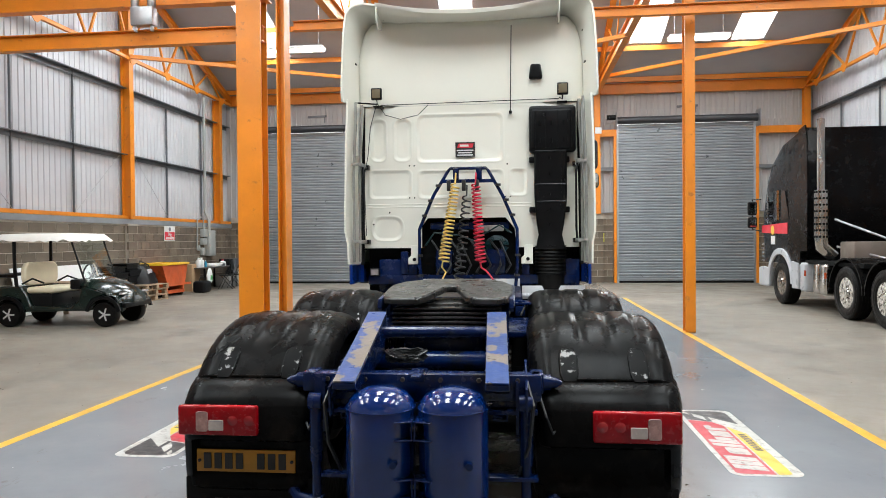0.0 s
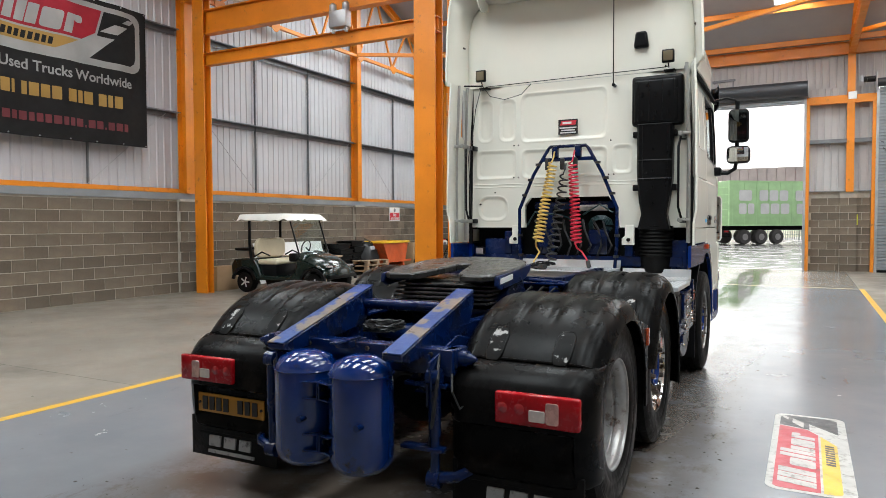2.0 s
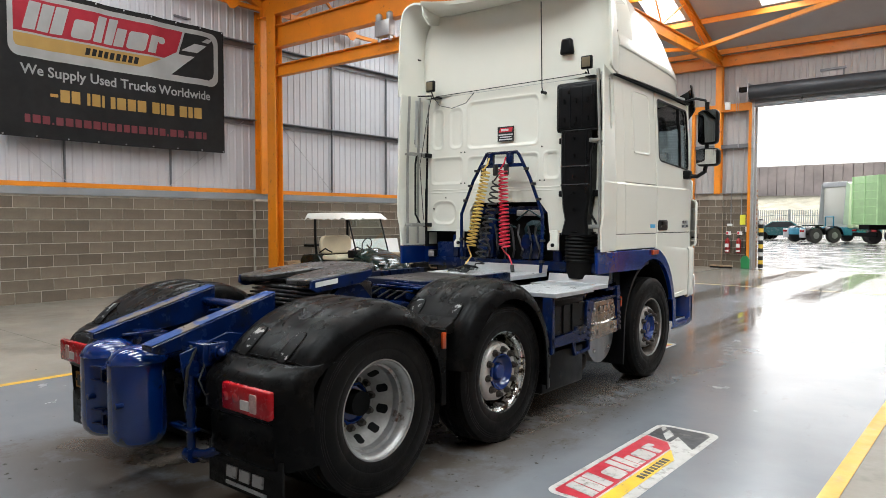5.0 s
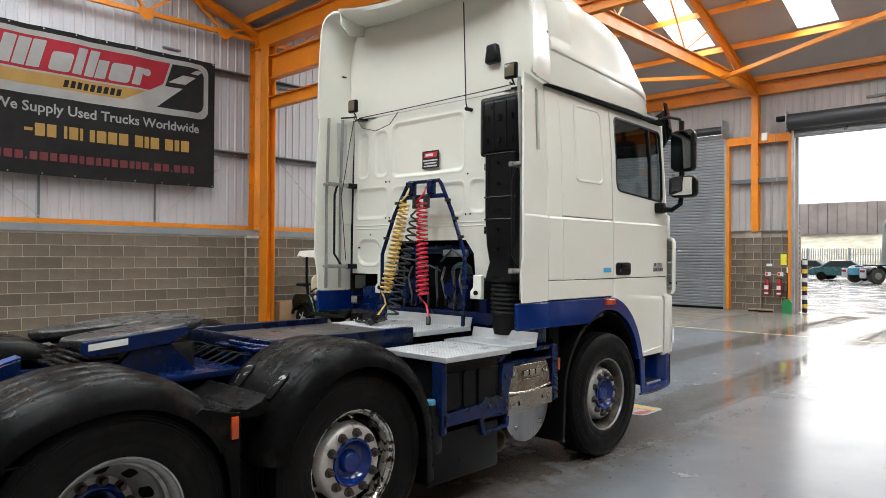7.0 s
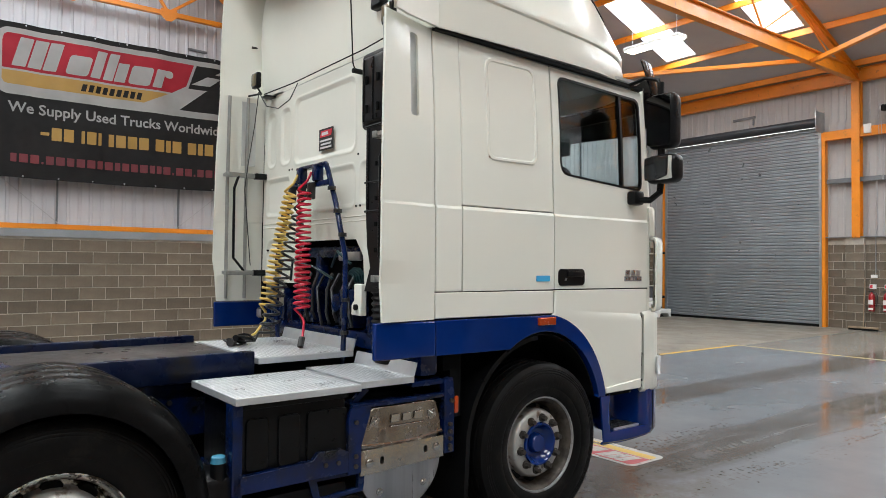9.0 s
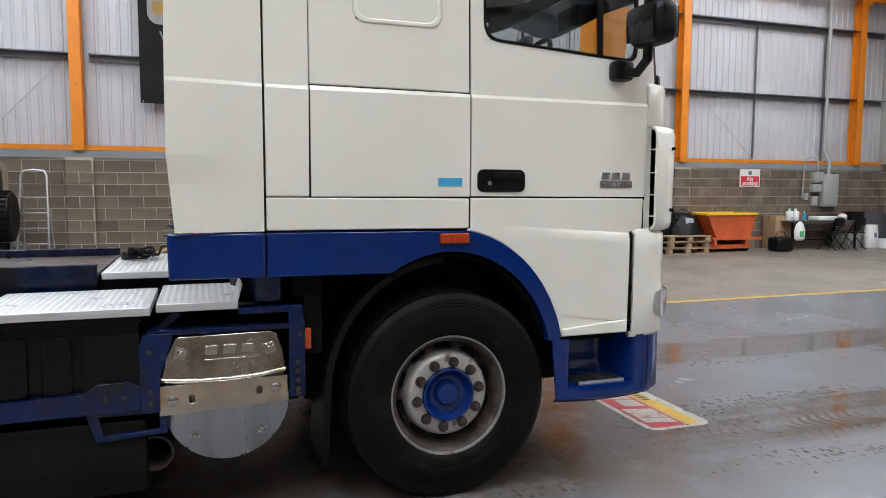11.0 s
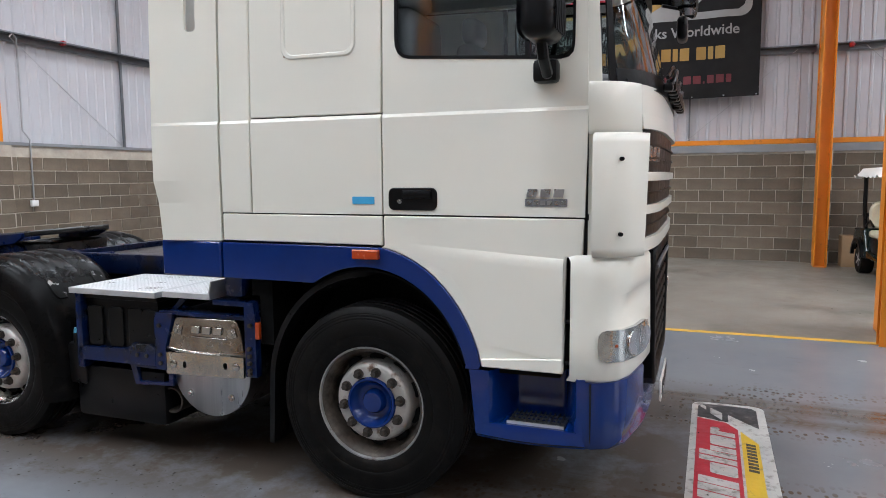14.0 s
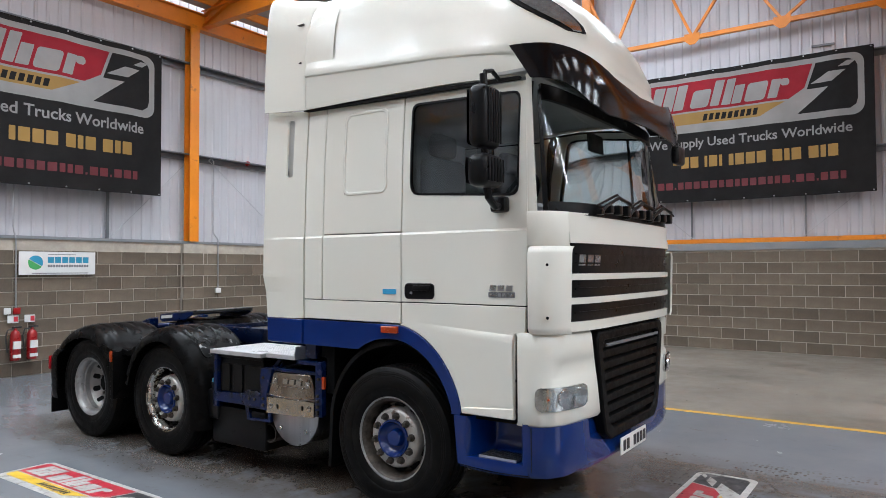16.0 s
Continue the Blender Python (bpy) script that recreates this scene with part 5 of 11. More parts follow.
for a, b in ((2, 4), (25, 27)):
    skin("screen_edge", [2.02] + WS, wsw, 8.99, BLACKP, "black screen edge", a, b, off=0.012, thick=0.012)
skin("scuttle_panel", [1.905, 1.97, 2.045], HW - 0.006, 8.985, WHITE, "white front panel", 7, 22)
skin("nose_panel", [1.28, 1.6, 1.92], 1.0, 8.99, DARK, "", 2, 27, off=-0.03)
# sun visor
bm = B()
rows = []
for i in range(6):
    q = i / 5
    row = []
    for j in range(41):
        g = radians(4 + 172 * j / 40)
        c, sn = math.cos(g), math.sin(g)
        x = (1.168 - 0.01 * q) * math.copysign(abs(c) ** 0.42, c)
        ys = 8.83 + 0.15 * q
        y = ys + (9.315 + 0.075 * q - ys) * sn ** 0.9
        zt = lerp([(0.0, 2.935), (0.5, 2.965), (0.8, 3.03), (1.08, 3.09), (1.2, 3.10)], abs(x))
        zb = lerp([(0.0, 2.70), (0.5, 2.68), (0.78, 2.67), (0.95, 2.73), (1.08, 2.83), (1.2, 2.90)], abs(x))
        row.append((x, y + 0.02 * math.sin(math.pi * q) * sn, zt + (zb - zt) * q))
    rows.append(row)
grid(bm, rows)
part("sun_visor", bm, mat("smoked_visor", (0.004, 0.004, 0.005), 0.1, spec=0.3, rvar=0.02), CAB, "dark smoked sun visor", smooth=60, thick=0.012)
# grille: three black openings between white bars, maker's letters as blocks
skin("grille_mesh", [1.31, 1.5, 1.7, 1.9], 1.125, 8.985, BLACKP, "black radiator grille", 5, 24, off=-0.012)
for z0, z1 in ((1.855, 1.915), (1.625, 1.665), (1.475, 1.515), (1.305, 1.365)):
    skin("grille_bar", [z0, (z0 + z1) / 2, z1], HW - 0.004, 8.985, WHITE, "white grille bar", 7, 22, off=0.006)
for z in (1.79, 1.73, 1.57, 1.42):
    skin("grille_slat", [z - 0.005, z + 0.005], HW - 0.02, 8.985, BLACKP, "", 8, 21, off=0.0, thick=0.02)
bm = B()
for o in block_letters(3, 0.07, 0.075, 0.022, 0.18):
    prism(bm, [(0.90 - a, 1.715 + b) for a, b in o], "y", 9.20, 9.30)
for v in bm.verts:
    k = abs(v.co.x) / 0.99
    v.co.y = (9.262 - 0.075 * k ** 3) + (0.01 if v.co.y > 9.25 else 0)
part("badge", bm, SILVER, CAB, "silver maker's badge")
bm = B()
for o in block_letters(2, 0.05, 0.06, 0.015, 0.15):
    prism(bm, [(-0.74 - a, 1.72 + b) for a, b in o], "y", 9.20, 9.30)
for v in bm.verts:
    k = abs(v.co.x) / 0.99
    v.co.y = (9.262 - 0.075 * k ** 3) + (0.01 if v.co.y > 9.25 else 0)
part("badge", bm, SILVER, CAB, "silver model badge")
# corner air deflectors
for s in (-1, 1):
    lo, hi = (0, 8) if s > 0 else (21, 29)
    edge = [(1.30, 0.045), (1.31, 0.014), (1.34, 0.0), (1.79, 0.0), (1.818, 0.014), (1.828, 0.045)]
    d = skin("corner_deflector", [1.30, 1.31, 1.34, 1.55, 1.79, 1.818, 1.828], lambda z: HW + 0.046 - lerp(edge, z), 9.012, WHITE, "white corner air deflector", lo, hi, off=0.045, thick=0.016)
    for z in (1.715, 1.595, 1.48, 1.367):
        part("deflector_vane", box(B(), min(s * (HW - 0.03), s * (HW + 0.04)), max(s * (HW - 0.03), s * (HW + 0.04)), 9.018, 9.09, z - 0.003, z + 0.003), WHITE, d)
    skin("corner_panel", [1.836, 1.85, 1.95, 2.03, 2.045], lambda z: HW - 0.006 - lerp([(1.836, 0.012), (1.85, 0.0), (2.03, 0.0), (2.045, 0.01)], z), 8.985, WHITE, "white corner panel", lo, hi)
    bm = B()
    box(bm, s * 1.0, s * (HW - 0.02), 8.968, 9.025, 1.30, 1.84)
    part("inner_corner", bm, WHITE, CAB)
    bm = B()
    for z in (1.40, 1.72):
        cyl(bm, (s * (HW - 0.03), 9.10, z), (s * (HW + 0.034), 9.135, z), 0.009, n=10)
    part("screws", bm, DARK, d, kind="stuff")

# bumper: white lamp corners, black lower grille, blue apron, steps
BUMP = part("bumper", B(), BLUE, TR, "white and blue front bumper")
for s in (-1, 1):
    bm = B()
    rows = []
    for z in (0.735, 0.76, 0.90, 1.00, 1.02, 1.125, 1.145, 1.20, 1.27, 1.295):
        k = 0.02 if z in (0.735, 1.295) else 0.0
        inset = 0.028 if 1.01 < z < 1.13 else 0.0
        rows.append([(s * (x - k), y - k - inset * i, z) for x, y, i in ((HW + 0.0, 8.920, 0), (HW + 0.012, 8.97, 0), (HW + 0.0, 9.07, 0), (HW - 0.05, 9.125, 0.3), (HW - 0.15, 9.165, 1), (0.80, 9.195, 1), (0.59 + 0.26 * (z - 0.735), 9.213, 0.0))])
    grid(bm, rows)
    lc = part("lamp_corner", bm, WHITE, BUMP, "white bumper corner", smooth=60, thick=0.025)
    # headlamp
    bm = B()
    rows = []
    for z, k in ((0.834, 0.040), (0.842, 0.018), (0.860, 0.004), (0.905, 0.0), (0.950, 0.004), (0.968, 0.018), (0.976, 0.040)):
        rows.append([(s * x, y, z) for x, y in ((HW + 0.019 - k * 0.2, 9.040 + k * 1.0), (HW + 0.011, 9.089), (HW - 0.030, 9.136), (HW - 0.13, 9.180), (HW - 0.25, 9.202), (HW - 0.35 + k * 1.3, 9.214 - k * 0.2))])
    grid(bm, rows)
    hl = part("headlamp", bm, LAMPLENS, lc, "clear headlamp", smooth=60, thick=0.02)
    bm = B()
    grid(bm, [[(x + s * 0.005, y + 0.020, z) for x, y, z in r] for r in rows])
    part("lens_cover", bm, LENSGL, hl, "clear lamp cover", smooth=60).visible_shadow = False
    for a, b in (((HW - 0.045, 9.150), (HW - 0.06, 9.158)), ((HW - 0.185, 9.198), (HW - 0.195, 9.20))):
        bm = B()
        bar(bm, (s * a[0], a[1], 0.85), (s * b[0], b[1], 0.965), 0.010, 0.010)
        part("lens_rib", bm, SILVER, hl)
    for cx, cy, r in ((HW - 0.010, 9.114, 0.010), (HW - 0.105, 9.170, 0.054), (HW - 0.265, 9.204, 0.054)):
        bm = B()
        nx, ny = (0.8, 0.6) if r < 0.034 else (0.35, 0.93)
        at = lambda k: (s * (cx + nx * k), cy + ny * k, 0.906)
        if r < 0.034:
            cyl(bm, at(0.004), at(0.014), r, r * 0.55, n=18)
            part("bulb", bm, AMBER, hl)
        else:
            tube(bm, [at(0.010), at(0.021), at(0.018), at(0.011), at(0.015)], [r, r * 0.96, r * 0.86, r * 0.42, r * 0.22], 24)
            part("reflector", bm, HEADMIR, hl, "silvered reflector bowl")
    # step recess in the blue apron
    bm = B()
    rows = []
    for z in (0.43, 0.46, 0.60, 0.735):
        k = 0.02 if z == 0.43 else 0.0
        rows.append([(s * (x - k), y - k * 0.4 - (0.055 if z > 0.5 and x < 0.7 else 0.0), z) for x, y in ((HW + 0.0, 8.98), (HW + 0.005, 9.02), (HW - 0.03, 9.09), (HW - 0.12, 9.145), (0.80, 9.195), (0.62, 9.208), (0.5, 9.212), (0.0, 9.218))])
    grid(bm, rows)
    ap = part("apron", bm, BLUE, BUMP, "blue bumper apron", smooth=60, thick=0.03)
    part("apron_seam", tube(B(), [(s * (HW + 0.014), 9.012, 0.455), (s * (HW + 0.0185), 9.012, 0.60), (s * (HW + 0.0185), 9.012, 0.73)], 0.0045, 6), SEAM, ap)
    bm = B()
    rows = []
    for z in (0.418, 0.424, 0.44, 0.47, 0.485, 0.4905, 0.4915, 0.50, 0.53, 0.57, 0.62, 0.68, 0.735, 0.745):
        y0 = 8.445 + 0.10 * (0.745 - z)
        row = []
        for i in range(31):
            y = y0 + (8.988 - y0) * i / 30
            mask = min(1.0, max(0.0, (y - 8.535) / 0.09)) * min(1.0, max(0.0, (8.955 - y) / 0.10))
            mask = mask * mask * (3 - 2 * mask)
            d = 0.0
            if z > 0.491:
                d = (0.25 - 0.06 * math.exp(-(z - 0.49) / 0.03)) * mask
            elif z > 0.484:
                d = 0.006 * mask
            if z < 0.43:
                d = 0.02
            row.append((s * (HW + 0.008 - d), y, z - 0.012 * math.sin(math.pi * i / 30) * (z < 0.48)))
        rows.append(row)
    grid(bm, rows)
    part("step_shell", bm, BLUE, BUMP, "blue moulded entry step recess", smooth=50, thick=0.012)
    bm = B()
    box(bm, s * (HW - 0.25), s * (HW - 0.02), 8.62, 8.89, 0.488, 0.496)
    for i in range(12):
        y = 8.625 + i * 0.0235
        box(bm, s * (HW - 0.25), s * (HW - 0.02), y, y + 0.006, 0.496, 0.506)
    for i in range(6):
        x = HW - 0.25 + i * 0.045
        box(bm, s * x, s * (x + 0.006), 8.62, 8.89, 0.496, 0.5055)
    tr = part("step_tread", bm, TREADG, BUMP, "dark serrated metal step tread")
    bm = B()
    box(bm, s * (HW - 0.022), s * (HW - 0.012), 8.62, 8.89, 0.486, 0.508)
    part("tread_edge", bm, CHEQ, tr, "bright worn edge")
    for z in (0.81, 1.0):
        part("corner_peg", cyl(B(), (s * (HW - 0.012), 8.895, z), (s * (HW - 0.012), 8.935, z), 0.010, n=8), BLACKP, BUMP)
bm = B()
lgo = [(0.675, 1.25), (0.64, 1.28), (-0.64, 1.28), (-0.675, 1.25), (-0.675, 1.15), (-0.585, 0.72), (-0.54, 0.60), (-0.45, 0.545), (0.45, 0.545), (0.54, 0.60), (0.585, 0.72), (0.675, 1.15)]
prism(bm, lgo, "y", 9.17, 9.246, [[(0.86 * a, 0.94 + (b - 0.94) * 0.82) for a, b in lgo]])
prism(bm, lgo, "y", 9.16, 9.20)
lg = part("lower_grille", bm, GRILLE, BUMP, "black lower grille", bevel=0.014)
for i in range(7):
    z = 0.655 + i * 0.075
    w = lerp([(0.6, 0.47), (0.72, 0.525), (1.15, 0.605)], z)
    bm = B()
    prism(bm, [(9.195, z), (9.234, z - 0.004), (9.236, z + 0.045), (9.195, z + 0.057)], "x", -w * 0.97, w * 0.97)
    part("grille_louvre", bm, GRILLE, lg, bevel=0.004)
bm = B()
box(bm, -0.54, 0.54, 9.238, 9.256, 1.175, 1.197, 0.006)
part("grille_trim", bm, INKGR, lg)
bm = B()
box(bm, -0.17, 0.35, 9.262, 9.272, 0.42, 0.535, 0.003)
npl = part("number_plate", bm, PLATEW, BUMP, "white number plate with dark bars")
bm = B()
for i in range(7):
    if i == 4:
        continue
    box(bm, -0.145 + i * 0.068, -0.10 + i * 0.068, 9.270, 9.276, 0.442, 0.513)
part("plate_print", bm, INKB, npl, kind="stuff")

# wipers
for x0, x1 in ((0.72, 0.18), (0.22, -0.30), (-0.28, -0.80)):
    bm = B()
    y0 = 9.275
    tube(bm, [(x0, y0 + 0.02, 2.06), (x0 - 0.05, y0 + 0.035, 2.10), ((x0 + x1) / 2, y0 + 0.035, 2.17), (x1, y0 + 0.02, 2.15)], 0.012, 6)
    tube(bm, [(x0 + 0.04, y0 + 0.01, 2.10), ((x0 + x1) / 2, y0 + 0.02, 2.19), (x1 - 0.1, y0 + 0.01, 2.13)], 0.009, 6)
    box(bm, x0 - 0.03, x0 + 0.03, y0 - 0.01, y0 + 0.035, 2.04, 2.08, 0.012)
    wp = part("wiper", bm, BLACKP, CAB, "black windscreen wiper")
    for f in (0.25, 0.55, 0.85):
        xx = x0 + (x1 - x0) * f
        bm = B()
        box(bm, xx - 0.035, xx + 0.035, y0 - 0.005, y0 + 0.045, 2.055, 2.105 + 0.03 * f, 0.012)
        part("wiper_linkage", bm, BLACKP, wp)

# the main mirror's dark reflection is put into its colour
DARKMIR = mat("dark_reflection_glass", (0.12, 0.13, 0.135), 0.03, 1.0, var=0.0, bump=0, rvar=0.0)
WIDEMIR = mat("mirror_glass", (0.72, 0.74, 0.74), 0.03, 1.0, var=0.0, bump=0, rvar=0.0)
# mirrors
for s in (-1, 1):
    mr = part("mirror_arm", tube(tube(B(), [(s * (HW - 0.01), 8.80, 2.09), (s * (HW + 0.12), 8.83, 2.08), (s * (HW + 0.20), 8.83, 2.13), (s * (HW + 0.22), 8.82, 2.25), (s * (HW + 0.22), 8.81, 2.88)], 0.024, 10),
              [(s * (HW - 0.03), 8.78, 2.90), (s * (HW + 0.1), 8.80, 2.93), (s * (HW + 0.2), 8.81, 2.90), (s * (HW + 0.22), 8.81, 2.85)], 0.014, 8), BLACKP, CAB, "black mirror arm")
    bm = B()
    box(bm, s * (HW - 0.02), s * (HW + 0.06), 8.75, 8.86, 2.05, 2.15, 0.02)
    part("mirror_foot", bm, BLACKP, mr)
    for nm, z0, z1, w, d in (("main_mirror", 2.42, 2.80, 0.110, 0.085), ("wide_mirror", 2.185, 2.385, 0.125, 0.09)):
        bm = B()
        cx = HW + 0.235
        box(bm, s * (cx - w), s * (cx + w), 8.76, 8.76 + d * 1.6, z0, z1, 0.055, 5)
        hs = part(nm, bm, BLACKP, mr, "black plastic mirror housing", smooth=60)
        bm = B()
        wide = nm == "wide_mirror"
        grid(bm, [[(s * (cx + (w - 0.018) * u / 4), 8.7585 - (0.010 if wide else 0.004) * (1 - (u / 4) ** 2 * 0.5 - (v / 4) ** 2 * 0.5), (z0 + z1) / 2 + ((z1 - z0) / 2 - 0.02) * v / 4 * (1 - 0.06 * (u / 4) ** 4)) for u in range(-4, 5)] for v in range(-4, 5)])
        part("mirror_glass", bm, WIDEMIR if wide else DARKMIR, hs, "silvered mirror glass", smooth=80)
        bm = B()
        for i in range(6):
            xx = cx - w + 0.04 + i * (2 * w - 0.08) / 5
            tube(bm, [(s * xx, 8.76 + d * 1.6 + 0.001, z0 + 0.03), (s * xx, 8.76 + d * 1.6 + 0.004, (z0 + z1) / 2), (s * xx, 8.76 + d * 1.6 + 0.001, z1 - 0.03)], 0.005, 5)
        part("housing_rib", bm, BLACKP, hs)
bm = B()
tube(bm, [(-0.98, 9.15, 2.82), (-1.05, 9.27, 2.80), (-1.05, 9.28, 2.70)], 0.013, 6)
box(bm, -1.17, -0.94, 9.25, 9.32, 2.58, 2.74, 0.03, 3)
part("front_mirror", bm, BLACKP, CAB, "black kerb mirror", smooth=60)

# inside of the cab
GREYI = mat("cab_trim", (0.20, 0.20, 0.205), 0.7, var=0.1)
bm = B()
prism(bm, [(8.60, 1.95), (9.10, 1.95), (9.15, 2.07), (8.95, 2.12), (8.75, 2.14), (8.60, 2.05)], "x", -1.02, 1.02)
part("dashboard", bm, GREYI, CAB, "dark grey dashboard", bevel=0.02)
bm = B()
tube(bm, [(0.52 + 0.21 * math.cos(2 * math.pi * i / 24), 8.60 + 0.10 * math.sin(2 * math.pi * i / 24), 2.20 + 0.17 * math.sin(2 * math.pi * i / 24)) for i in range(24)], 0.016, 8, closed=True)
tube(bm, [(0.52, 8.60, 2.20), (0.52, 8.75, 2.05)], 0.03, 8)
tube(bm, [(0.32, 8.6, 2.2), (0.72, 8.6, 2.2)], 0.014, 6)
part("steering_wheel", bm, BLACKP, CAB, "black steering wheel")
for x in (-0.55, 0.52):
    bm = B()
    box(bm, x - 0.25, x + 0.25, 7.95, 8.42, 1.85, 2.0, 0.05, 3)
    box(bm, x - 0.24, x + 0.24, 7.85, 8.0, 1.95, 2.55, 0.06, 3)
    box(bm, x - 0.14, x + 0.14, 7.86, 7.98, 2.56, 2.74, 0.05, 3)
    part("cab_seat", bm, GREYI, CAB, "grey driver's seat", smooth=60)
bm = B()
box(bm, -1.05, 1.05, 7.06, 7.62, 1.95, 2.2, 0.04)
part("bunk", bm, GREYI, CAB, "grey sleeper bunk")
bm = B()
box(bm, -1.08, 1.08, 7.08, 8.95, 2.95, 2.97)
box(bm, -1.05, 1.05, 7.09, 7.12, 2.0, 2.95)
part("headlining", bm, mat("cab_lining", (0.50, 0.50, 0.48), 0.8), CAB)
bm = B()
box(bm, 0.10, 0.36, 9.02, 9.05, 2.52, 2.66, 0.02)
part("inside_mirror", bm, BLACKP, CAB)

# ---- chassis ----
CH = part("chassis", B(), BLUEC, TR, "blue chassis frame")
for s in (-1, 1):
    bm = B()
    x = 0.40
    box(bm, s * (x - 0.004), s * (x + 0.004), 3.25, 8.9, 0.70, 0.97)
    box(bm, s * (x - 0.07), s * (x + 0.004), 3.25, 8.9, 0.965, 0.975)
    box(bm, s * (x - 0.07), s * (x + 0.004), 3.25, 8.9, 0.695, 0.705)
    part("frame_rail", bm, BLUEC, CH, "blue steel frame rail")
    bm = B()
    for y in [3.45 + 0.22 * i for i in range(18)]:
        for z in (0.78, 0.88):
            cyl(bm, (s * (x + 0.003), y, z), (s * (x + 0.018), y, z), 0.014, n=6)
    part("frame_bolts", bm, NUT, CH, kind="stuff")
for y in (3.3, 4.1, 4.9, 5.7):
    bm = B()
    tube(bm, [(-0.40, y, 0.83), (0.40, y, 0.83)], 0.06, 12)
    part("cross_member", bm, BLUEC, CH)
# rear crossmember and loading ramps
bm = B()
box(bm, -0.52, 0.56, 3.20, 3.30, 0.80, 0.925, 0.008)
box(bm, -0.06, 0.02, 3.14, 3.30, 0.90, 0.935, 0.004)
part("rear_beam", bm, BLUEC, CH, "blue rear crossmember", bevel=0.004)
for x0, x1, dx in ((-0.375, -0.266, -0.008), (0.305, 0.415, -0.020)):
    bm = B()
    prism(bm, [(2.985, 0.925), (3.81, 1.148), (3.81, 1.06), (3.72, 0.93), (3.45, 0.90), (3.05, 0.872), (2.985, 0.895)], "x", x0, x1)
    for v in bm.verts:
        v.co.x += dx * (v.co.y - 2.985) / 0.82
    rp = part("ramp", bm, BLUEC, CH, "blue coupling ramp with scuffed edges", bevel=0.008)
    bm = B()
    prism(bm, [(2.985, 0.927), (3.81, 1.150), (3.81, 1.155), (2.985, 0.932)], "x", x0 + 0.004, x1 - 0.004)
    for v in bm.verts:
        v.co.x += dx * (v.co.y - 2.985) / 0.82
    part("worn_top", bm, BLUEW, rp, "worn and rusty blue top face")
# air tanks
TY = 3.03
for x in (-0.163, 0.163):
    bm = B()
    lathe(bm, [(0.0, 0.335), (0.06, 0.339), (0.115, 0.357), (0.145, 0.39), (0.155, 0.43), (0.155, 0.80), (0.149, 0.835), (0.122, 0.872), (0.065, 0.897), (0.0, 0.903)], "z", (x, TY, 0), 40)
    tk = part("air_tank", bm, TANKB, CH, "glossy blue air tank", smooth=60)
    bm = B()
    cyl(bm, (x + 0.08, TY - 0.165, 0.60), (x + 0.08, TY - 0.11, 0.60), 0.016, n=10)
    part("drain_plug", bm, BLUEC, tk)
    bm = B()
    tube(bm, [(x + 0.1555 * math.cos(2 * math.pi * i / 36), TY + 0.1555 * math.sin(2 * math.pi * i / 36), 0.815) for i in range(36)], 0.0035, 6, closed=True)
    part("weld_seam", bm, TANKB, tk)
for z in (0.49, 0.74):
    for sg in (-1, 1):
        bm = B()
        for dz in (0.036, -0.042):
            prism(bm, [(sg * 0.004, TY - 0.125), (sg * 0.075, TY - 0.150), (sg * 0.085, TY - 0.128), (sg * 0.04, TY - 0.06), (sg * 0.004, TY)], "z", z + dz - 0.003, z + dz + 0.003)
        box(bm, min(sg * 0.004, sg * 0.010), max(sg * 0.004, sg * 0.010), TY - 0.125, TY, z - 0.045, z + 0.038)
        part("tank_bracket", bm, BLUEC, CH, "blue folded tank bracket", bevel=0.002)
    bm = B()
    cyl(bm, (-0.016, TY - 0.10, z), (0.016, TY - 0.10, z), 0.010, n=6)
    part("bracket_bolt", bm, NUT, CH)
bm = B()
prism(bm, [(-0.028, 0.945), (0.012, 0.945), (0.012, 0.935), (-0.028, 0.935)], "y", TY + 0.01, TY + 0.23)
part("tank_strap", bm, BLUEC, CH, "blue strap bolted on the crossmember", bevel=0.002)
